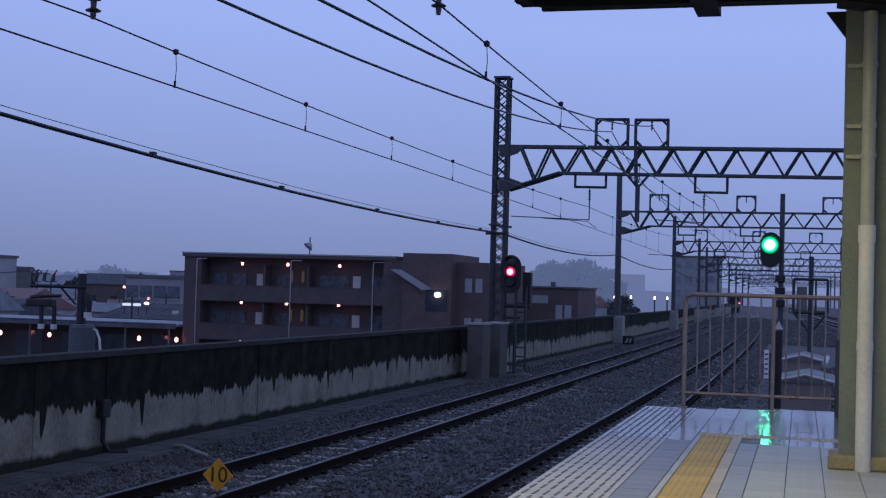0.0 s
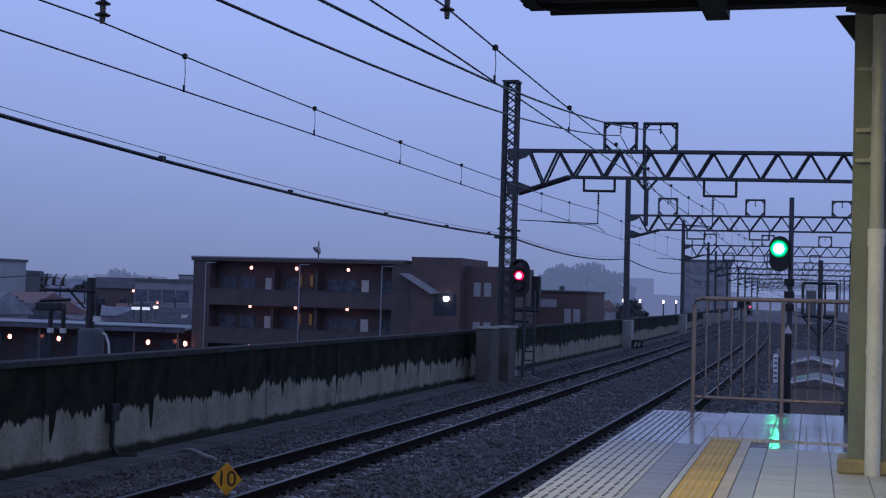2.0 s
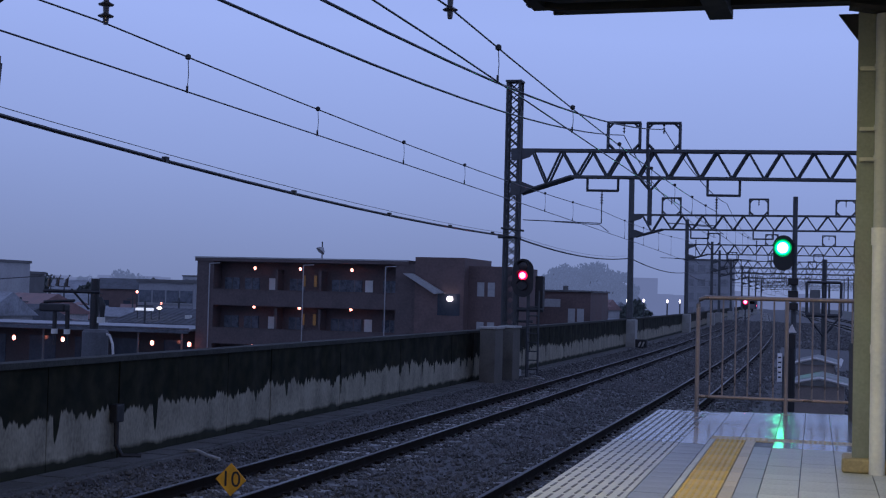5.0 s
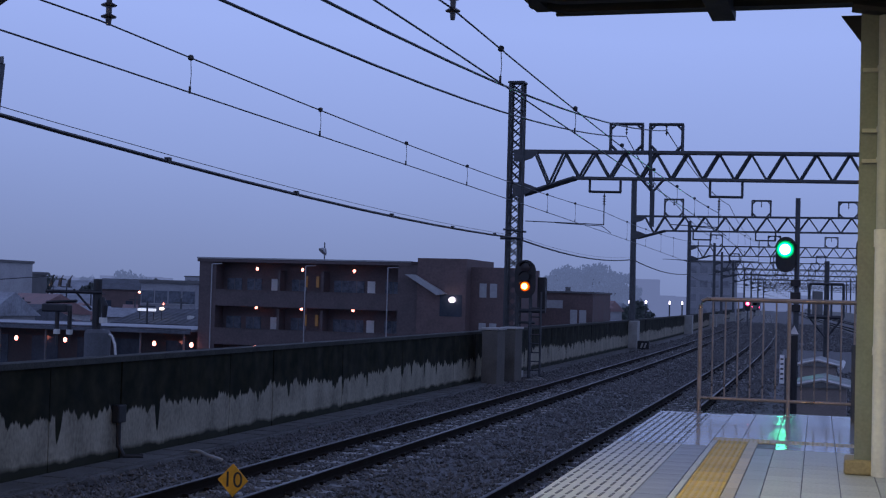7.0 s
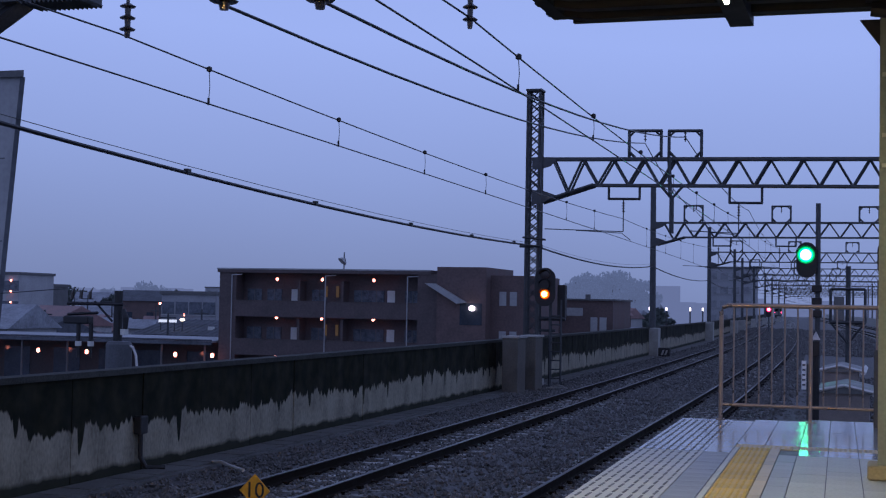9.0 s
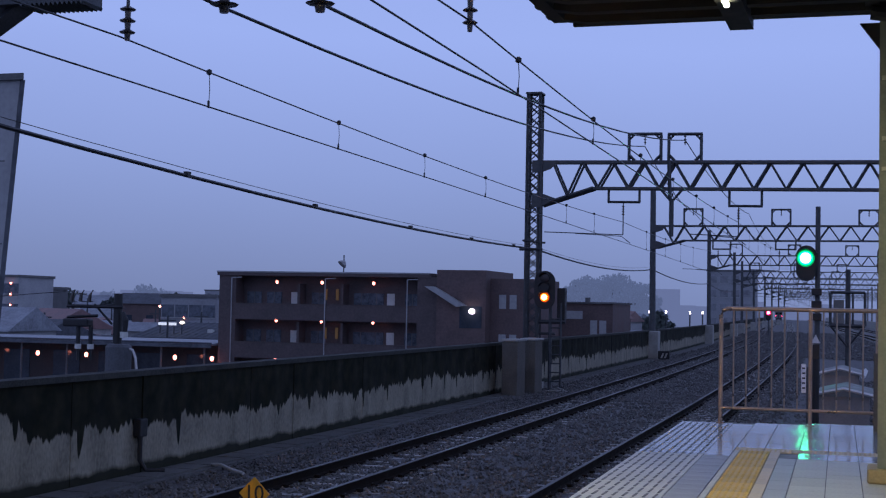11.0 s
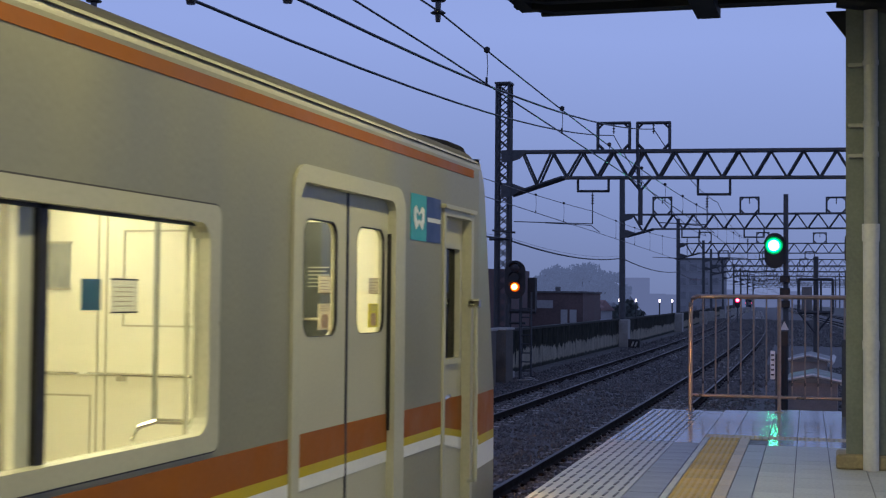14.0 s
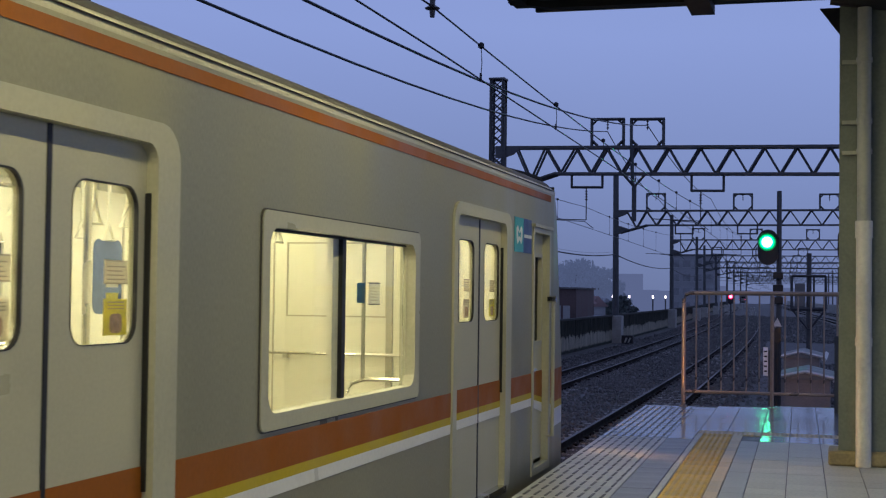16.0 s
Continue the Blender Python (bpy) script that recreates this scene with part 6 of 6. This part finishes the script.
part("stair_lamp", Mesh().tube([(-29.93, AY - 0.7, 0.9), (-29.93, AY - 0.7, 1.0), (-29.93, AY - 0.7, 1.22), (-29.93, AY - 0.7, 1.32)], [0.1, 0.24, 0.24, 0.1], 12), M_WLAMP, apt, "bright white stair lamp")
an = part("annex", Mesh().box(-28.9, -25.4, AY + 1, AY + 10, -8, 3.72), M_BRICK2, apt)
for x in (-27.9, -27.05):
    for z in (1.35, -1.75):
        part("window", Mesh().box(x - 0.28, x + 0.28, AY + 0.94, AY + 1.0, z, z + 1.1), M_PALEW, an)
dish = thing("roof_antenna", "small dish aerial on a mast", "antenna")
part("mast", Mesh().tube([(-42.1, AY + 3, AT), (-42.1, AY + 3, AT + 1.5)], 0.05, 6), M_STEEL, dish)
part("dish", Mesh().tube([(-42.2, AY + 2.8, AT + 0.7), (-42.1, AY + 2.9, AT + 0.85), (-42.0, AY + 3.0, AT + 1.0)], [0.42, 0.3, 0.05], 12), M_PALEW, dish)

M_DARKW = material("dark_brown_render", (0.05, 0.043, 0.042), 0.8, 0, 0.35, 0.7, 6, 0.2)
low = thing("low_arcade_building", "long low building with a metal roof edge and orange lamps", "building")
part("wall", Mesh().box(-95, AX0 - 0.3, AY + 2, AY + 10, -8, -2.1), M_DARKW, low, "dark brown wall")
part("roof", Mesh().prism([(AY - 0.6, -2.15), (AY - 0.6, -1.98), (AY + 5, -1.86), (AY + 11, -1.98), (AY + 11, -2.15)], -95, AX0 - 0.3, "x"), M_TOWNR, low, "grey metal roof")
part("eaves_board", Mesh().box(-95, AX0 - 0.3, AY - 0.74, AY - 0.70, -2.34, -2.06), M_SROOF, low, "grey eaves board")
part("gutter", Mesh().tube([(-95, AY - 0.65, -1.95), (AX0 - 0.3, AY - 0.65, -1.95)], 0.07, 8), M_SROOF, low)
for x in (-92, -84, -76, -70.5, -66, -61.5, -57, -53):
    part("post", Mesh().tube([(x, AY - 0.3, -8), (x, AY - 0.3, -2.1)], 0.09, 8), M_SLAB, low)
for x in (-75.2, -68.75, -64.0, -55.6, -51.4 - 0.8):
    part("lamp", Mesh().tube([(x, AY - 0.5, -3.4), (x, AY - 0.5, -3.3), (x, AY - 0.5, -3.1), (x, AY - 0.5, -3.0)], [0.06, 0.15, 0.15, 0.06], 10), M_OLAMP, low, "round orange lamp")
for x in (-72.5, -67.5, -63, -59.5, -54.5):
    part("shopfront", Mesh().box(x - 1.3, x + 1.3, AY + 1.95, AY + 2.0, -6, -3.0), M_WINDOW, low)

b2 = thing("brick_house", "flat-roofed red brown brick house with pale windows", "building")
part("wall", Mesh().box(-28.9, -21.75, 119, 128, -8, 1.95), M_BRICK2, b2)
part("roof", Mesh().box(-29.0, -21.6, 118.8, 128.2, 1.95, 2.1), M_SLAB, b2)
part("chimney", Mesh().box(-24.6, -24.2, 121, 121.4, 2.1, 2.5), M_SLAB, b2)
for x, z, w, h in ((-25.3, 0.6, 0.9, 0.7), (-23.4, -0.9, 0.3, 1.4), (-22.6, -0.9, 0.3, 1.4)):
    part("window", Mesh().box(x - w, x + w, 118.94, 119.0, z, z + h), M_PALEW, b2)

# a tall white building with a grey cap, its corner battered
tall = thing("white_office_block", "tall white panelled building with a grey parapet", "building")
tf = Mesh().add([(-60, 40, -8), (-28.9, 40, -8), (-27.5, 40, 8.75), (-60, 40, 8.75), (-75, 52, -8), (-39.5, 52, -8), (-38.2, 52, 8.75), (-75, 52, 8.75)],
                [(0, 1, 2, 3), (4, 5, 6, 7), (0, 1, 5, 4), (1, 2, 6, 5), (2, 3, 7, 6), (3, 0, 4, 7)])
part("wall", tf, M_PALEW, tall)
part("parapet", Mesh().prism([(-60, 39.85), (-27.35, 39.85), (-38.0, 52.2), (-75, 52.2)], 8.75, 8.97, "z"), M_SLAB, tall, "grey parapet")
part("corner_strip", Mesh().bar((-28.85, 39.97, -8), (-27.47, 39.97, 8.75), 0.14), M_SROOF, tall, "blue corner strip")
for z in (6.0, 3.2):
    part("panel_joint", Mesh().box(-60, -28.1, 39.98, 40.0, z, z + 0.04), M_SLAB, tall)

# utility pole beyond the parapet
M_TRAFO = material("dull_transformer_paint", (0.085, 0.09, 0.10), 0.6, 0, 0.3, 3, 20)
up_ = thing("utility_pole", "concrete utility pole with crossarm and transformer", "pole")
UX, UY = -17.7, 30.0
part("pole", Mesh().tube([(UX, UY, -8), (UX, UY, 1.55)], [0.15, 0.105], 12), M_CABLE, up_)
ca = part("crossarm", Mesh().bar((UX - 1.35, UY - 0.13, 1.22), (UX + 0.2, UY - 0.13, 1.22), 0.055).bar((UX - 1.35, UY - 0.1, 0.95), (UX - 0.5, UY - 0.1, 1.0), 0.05).bar((UX - 0.1, UY - 0.1, 0.8), (UX - 0.6, UY - 0.1, 1.28), 0.04), M_CABLE, up_)
for dx in (-1.25, -1.0, -0.75):
    part("insulator", Mesh().tube([(UX + dx, UY - 0.1, 1.34), (UX + dx + 0.02, UY - 0.1, 1.5), (UX + dx + 0.1, UY - 0.1, 1.62)], [0.05, 0.04, 0.02], 8), M_PORCELAIN, ca)
part("switchgear", Mesh().box(UX - 1.4, UX - 0.7, UY - 0.25, UY + 0.05, 0.72, 0.92, 0.04), M_CABLE, ca)
for dx in (-1.0, -0.65):
    f = part("cutout", Mesh().tube([(UX + dx, UY - 0.15, 0.75), (UX + dx, UY - 0.15, 0.3)], 0.055, 8), M_CABLE, up_)
    part("white_cap", Mesh().tube([(UX + dx, UY - 0.15, 0.30), (UX + dx, UY - 0.15, 0.18)], 0.08, 8), M_WHITE, f)
    part("tail", Mesh().tube([(UX + dx, UY - 0.15, 0.18), (UX + dx, UY - 0.15, -0.1)], 0.03, 6), M_CABLE, f)
part("side_cutout", Mesh().tube([(UX + 0.2, UY - 0.1, 1.1), (UX + 0.27, UY - 0.1, 0.9), (UX + 0.26, UY - 0.1, 0.6)], [0.05, 0.08, 0.06], 8), M_CABLE, up_)
part("side_cap", Mesh().tube([(UX + 0.24, UY - 0.1, 0.62), (UX + 0.24, UY - 0.1, 0.48)], 0.1, 8), M_WHITE, up_)
part("transformer", Mesh().tube([(UX + 0.28, UY - 0.4, -1.2), (UX + 0.28, UY - 0.4, 0.26), (UX + 0.28, UY - 0.4, 0.33)], [0.31, 0.31, 0.26], 18), M_TRAFO, up_, "dark blue-grey cylindrical transformer")
part("transformer_bushing", Mesh().tube([(UX + 0.5, UY - 0.4, 0.25), (UX + 0.66, UY - 0.4, 0.2), (UX + 0.75, UY - 0.4, 0.0), (UX + 0.8, UY - 0.4, -0.5)], 0.03, 6), M_PALE, up_)
wire("street_wire", "black street wires between utility poles", [(UX - 50, 60, 1.3), (UX - 1.2, UY - 0.1, 1.6)], 0.012, 0.5, M_CABLE)


def house(x, y, w, d, h, roof, wall, turn):
    t = thing("house", "small hazy town house with a pitched roof", "house", "town houses", at=(x, y, -8))
    t.rotation_euler = (0, 0, turn)
    part("wall", Mesh().box(-w / 2, w / 2, -d / 2, d / 2, 0, h), wall, t)
    part("roof", Mesh().prism([(-d / 2 - 0.5, h), (d / 2 + 0.5, h), (0, h + d * 0.28)], -w / 2 - 0.4, w / 2 + 0.4, "x"), roof, t)
    for k in (-1, 1):
        for z in (h * 0.2, h * 0.62):
            part("window", Mesh().box(k * w * 0.25 - 0.7, k * w * 0.25 + 0.7, -d / 2 - 0.05, -d / 2, z, z + 1.2), M_WINDOW, t)


rng = random.Random(11)
for i in range(150):
    y = 118 + 430 * rng.random() ** 1.2
    x = -y * rng.uniform(0.16, 0.78)
    if -0.59 < x / y < -0.47 and y < 215:
        continue
    if -55 < x < -20 and y < 140 or (x > -36 - (y - 100) * 0.12 and y < 200):
        continue
    h = rng.uniform(4.6, 6.6) if y < 230 else rng.uniform(5.5, 9.0)
    house(x, y, rng.uniform(7, 12), rng.uniform(6, 9), h, rng.choice((M_TOWNR, M_SROOF, M_TROOF, M_TOWNR)), rng.choice((M_TOWNW, M_PALEW, M_TOWNW, M_BRICK2)), rng.uniform(-0.7, 0.7))

for i in range(95):
    y = 132 + 130 * rng.random()
    x = -y * rng.uniform(0.50, 0.72)
    if -0.585 < x / y < -0.47 and y < 170:
        continue
    house(x, y, rng.uniform(3.5, 6), rng.uniform(3.2, 4.8), rng.uniform(3.4, 5.6), rng.choice((M_TOWNR, M_SROOF, M_TROOF, M_TOWNR)), rng.choice((M_TOWNW, M_PALEW, M_BRICK2, M_TOWNW)), rng.uniform(-1.2, 1.2))
for i in range(16):
    y = 115 + 160 * rng.random()
    x = -y * rng.uniform(0.50, 0.70)
    tp = thing("utility_pole", "thin distant utility pole with a short crossarm", "pole", "distant poles", at=(x, y, -8))
    hh = rng.uniform(8.0, 10.0)
    part("pole", Mesh().tube([(0, 0, 0), (0, 0, hh)], [0.16, 0.1], 8), M_STEEL, tp)
    part("crossarm", Mesh().bar((-0.9, 0, hh - 0.5), (0.9, 0, hh - 0.5), 0.1), M_STEEL, tp)


# wall and window colours sit close and pale, with the haze painted in
M_FARWIN = material("haze_tinted_far_window", (0.22, 0.225, 0.24), 0.3, 0, 0.25, 0.3, 4, 0)
M_FARW = material("haze_tinted_far_wall", (0.30, 0.305, 0.32), 0.9, 0, 0.2, 0.3, 4, 0)


def block(x0, x1, y, d, top, wall, floors, bays, label):
    t = thing("apartment_house", label, "building", "distant blocks")
    part("wall", Mesh().box(x0, x1, y, y + d, -8, top), wall, t)
    part("roof", Mesh().box(x0 - 0.2, x1 + 0.2, y - 0.2, y + d + 0.2, top, top + 0.4), M_SLAB, t)
    for f in range(floors):
        z = top - 2.4 - 3.0 * f
        for k in range(bays):
            x = x0 + (x1 - x0) * (k + 0.5) / bays
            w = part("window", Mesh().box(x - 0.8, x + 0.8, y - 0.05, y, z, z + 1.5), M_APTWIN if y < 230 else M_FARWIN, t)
            part("sill", Mesh().box(x - 0.9, x + 0.9, y - 0.15, y - 0.05, z - 0.12, z), M_PALEW, w)
    return t


block(-119.4, -113.5, 218, 10, 1.0, M_FARW, 3, 5, "plain grey block with dark windows")
block(-127, -120.5, 176, 9, 4.6, M_PALEW, 4, 4, "pale block with balconies and dark windows")
block(-130, -126.2, 190, 8, 3.1, M_SLAB, 3, 2, "small dark grey block")
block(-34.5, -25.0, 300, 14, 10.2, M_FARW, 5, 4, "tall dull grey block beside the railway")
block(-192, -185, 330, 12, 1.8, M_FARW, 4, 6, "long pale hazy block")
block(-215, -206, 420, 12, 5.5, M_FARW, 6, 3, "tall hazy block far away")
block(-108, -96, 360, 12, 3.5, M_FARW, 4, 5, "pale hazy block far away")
cg = thing("corridor_lights", "column of small orange lights on a pale block", "lamp")
for z in (3.6, 2.0, 0.4):
    part("lamp", Mesh().tube([(-121.8, 175.9, z), (-121.8, 175.9, z + 0.25)], 0.13, 8), M_OLAMP, cg)
for px_, py_, pz_ in ((-0.552, 140, 0.75), (-0.545, 190, -1.0), (-0.530, 150, -0.6)):
    sl = thing("street_lamp", "small street lamp glowing in the dusk", "lamp", "street lamps", at=(px_ * py_, py_, 0))
    part("mast", Mesh().tube([(0, 0, -8), (0, 0, pz_)], 0.08, 6), M_STEEL, sl)
    part("head", Mesh().tube([(0, 0, pz_), (0, 0, pz_ + 0.08), (0, 0, pz_ + 0.2), (0, 0, pz_ + 0.28)], [0.05, 0.13, 0.13, 0.05], 10), M_OLAMP, sl)
hall = thing("low_hall", "low hall with a broad wet metal roof", "building")
part("wall", Mesh().box(-72.5, -62.8, 127, 141, -8, -2.3), M_PALEW, hall)
part("roof", Mesh().prism([(126.4, -2.35), (126.4, -2.2), (134.0, -0.75), (141.6, -2.2), (141.6, -2.35)], -73.0, -62.3, "x"), M_SROOF, hall, "broad grey metal roof")
for k in range(14):
    x = -72.6 + 0.76 * k
    part("roof_seam", Mesh().bar((x, 126.5, -2.15), (x, 134.0, -0.71), 0.05), M_SROOF, hall)
part("skylight", Mesh().box(-65.6, -65.0, 128.9, 129.3, -1.75, -1.35), M_WHITE, hall, "small white roof hatch")
sk = thing("lit_sign", "long glowing white sign on a low roof", "sign")
part("panel", Mesh().box(-70.9, -68.9, 128.2, 128.4, -1.0, -0.72), lamp_material("lit_white_sign", (0.75, 0.8, 0.95), 0.75), sk)
for dx in (-70.7, -69.1):
    part("leg", Mesh().box(dx - 0.04, dx + 0.04, 128.25, 128.35, -1.95, -1.0), M_STEEL, sk)
fl = thing("flood_lamp", "small lit lamp beside the white sign", "lamp")
part("head", Mesh().tube([(-68.2, 128.3, -0.85), (-68.2, 128.3, -0.72), (-68.2, 128.3, -0.55)], [0.1, 0.3, 0.16], 12), lamp_material("warm_white_lamp", (1.0, 0.86, 0.72), 2.2), fl)
part("stem", Mesh().box(-68.24, -68.16, 128.26, 128.34, -1.95, -0.85), M_STEEL, fl)
block(-82.6, -75.3, 150, 9, 2.0, M_FARW, 3, 4, "dull grey flat-roofed block with small windows")
for k, r in enumerate((-0.179, -0.171, -0.156, -0.144, -0.127, -0.118)):
    sl = thing("street_lamp", "slim street lamp with a cold white light", "lamp", "cold street lamps", at=(r * 130, 130, 0))
    part("mast", Mesh().tube([(0, 0, -8), (0, 0, 1.2 + 0.1 * (k % 2))], 0.07, 6), M_STEEL, sl)
    part("head", Mesh().tube([(0, 0, 1.15), (0, 0, 1.25), (0, 0, 1.42), (0, 0, 1.5)], [0.03, 0.08, 0.08, 0.04], 10), M_WLAMP, sl)

# haze is painted in: paler leaves, plus a blue emission on the farthest trees
M_LEAF = material("haze_paled_foliage", (0.10, 0.12, 0.11), 0.9, 0, 0.45, 0.15, 0.8, 0)
M_WOODS = material("woods_with_haze_glow", (0.09, 0.11, 0.12), 0.95, 0, 0.4, 0.12, 0.8, 0)
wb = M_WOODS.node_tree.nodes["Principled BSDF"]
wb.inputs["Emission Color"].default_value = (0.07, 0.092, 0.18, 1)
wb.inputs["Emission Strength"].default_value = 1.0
M_BARK = material("dark_bark", (0.06, 0.05, 0.045), 0.9, 0, 0.3, 2, 20, 0.3)


def tree(x, y, base, height, spread, seed, leaves, size=0.9):
    r = random.Random(seed)
    t = thing("tree", "broad dark tree hazy in the distance", "tree", "distant trees", at=(x, y, base))
    tk = Mesh().tube([(0, 0, 0), (0.1, 0, height * 0.3), (0, 0.1, height * 0.6)], [0.35, 0.25, 0.1], 8)
    ends = []
    for i in range(7):
        a = r.random() * 6.28
        e = (spread * 0.6 * math.cos(a), spread * 0.6 * math.sin(a), height * r.uniform(0.55, 0.85))
        tk.tube([(0, 0, height * 0.3), (e[0] * 0.5, e[1] * 0.5, height * 0.5), e], [0.16, 0.1, 0.04], 6)
        ends.append(e)
    part("trunk", tk, M_BARK, t)
    vs, fs = [], []
    lumps = [(ex + r.gauss(0, spread * 0.15), ey + r.gauss(0, spread * 0.15), ez, spread * r.uniform(0.28, 0.5)) for ex, ey, ez in ends for _ in (0, 1)] + [(0, 0, height * 0.8, spread * 0.5)]
    for _ in range(leaves):
        lx, ly, lz, lr = r.choice(lumps)
        v = Vector((r.gauss(0, 1), r.gauss(0, 1), r.gauss(0, 1))).normalized() * lr * r.random() ** 0.4
        c = Vector((lx, ly, lz)) + Vector((v.x, v.y, v.z * 0.75))
        e = Euler((r.random() * 6, r.random() * 6, r.random() * 6)).to_matrix()
        k = len(vs)
        s = size * r.uniform(0.5, 1.2)
        vs += [c + e @ Vector(q) * s for q in ((-0.5, 0, 0), (0, -0.3, 0.1), (0.5, 0, 0), (0, 0.3, 0.1))]
        fs.append((k, k + 1, k + 2, k + 3))
    me = bpy.data.meshes.new("crown")
    me.from_pydata([tuple(v) for v in vs], [], fs)
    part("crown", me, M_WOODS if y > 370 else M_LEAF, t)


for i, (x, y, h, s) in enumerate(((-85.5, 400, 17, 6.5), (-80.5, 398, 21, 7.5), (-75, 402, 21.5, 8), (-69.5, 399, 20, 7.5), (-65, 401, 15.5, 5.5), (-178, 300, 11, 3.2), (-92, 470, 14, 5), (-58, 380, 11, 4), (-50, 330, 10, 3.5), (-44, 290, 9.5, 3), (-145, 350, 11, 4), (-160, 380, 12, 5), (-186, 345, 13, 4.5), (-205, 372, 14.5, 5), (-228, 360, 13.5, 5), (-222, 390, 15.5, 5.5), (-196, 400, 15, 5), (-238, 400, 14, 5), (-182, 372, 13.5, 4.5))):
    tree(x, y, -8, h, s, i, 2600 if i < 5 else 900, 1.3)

# far rim of the town; its bluish glow is haze painted as emission
M_RIM = bpy.data.materials.new("painted_haze_skyline")
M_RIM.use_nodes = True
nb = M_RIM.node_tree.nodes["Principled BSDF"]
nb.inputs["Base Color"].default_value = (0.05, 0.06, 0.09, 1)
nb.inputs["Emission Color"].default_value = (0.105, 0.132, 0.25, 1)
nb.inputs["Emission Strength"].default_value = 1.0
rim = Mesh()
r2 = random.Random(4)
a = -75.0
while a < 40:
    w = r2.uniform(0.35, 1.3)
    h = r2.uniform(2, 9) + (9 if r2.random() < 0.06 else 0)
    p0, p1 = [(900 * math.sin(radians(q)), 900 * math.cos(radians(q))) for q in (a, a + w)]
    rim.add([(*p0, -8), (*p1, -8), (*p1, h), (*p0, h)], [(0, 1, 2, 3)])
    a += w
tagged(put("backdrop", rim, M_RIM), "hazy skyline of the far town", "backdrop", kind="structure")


# ---- what moves ----
ARRIVAL = [(12.0, 0.97), (12.5, 2.57), (13.0, 4.0), (13.5, 5.24), (14.0, 6.33), (14.5, 7.25), (15.0, 8.005), (15.5, 8.61), (16.0, 9.055)]


def motions():
    early = [0.0, 1.0, 2.0, 3.0, 4.0, 5.0, 6.0, 7.0, 8.0, 9.0, 10.0, 10.5, 11.0, 11.5]
    rows = [(t, 0.97 - 3.45 * (12 - t) - 0.36 * (12 - t) ** 2) for t in early] + ARRIVAL
    walk(train, [(t, pose(0, y, 0)) for t, y in rows])
    rows = []
    for i in range(17):
        t = float(i)
        y = 284 + 22.0 * t
        rows.append((t, pose(TRACKS["far"] + bend(y), y, 0, 0, 0, math.degrees(math.atan(0.058)))))
    walk(far_train, rows)
    a = pose(SIG1[0], SIG1[1] - 0.105, 1.775)
    b = pose(SIG1[0], SIG1[1] - 0.105, 2.10)
    walk(SHUTTERS["far"], [(0.0, a), (6.42, a), (6.48, b), (16.0, b)])
    a = pose(-12.25, 169.88, 1.50)
    b = pose(-12.25, 169.88, 0.86)
    walk(SHUTTERS["distant"], [(0.0, a), (2.6, a), (2.8, b), (16.0, b)])


motions()
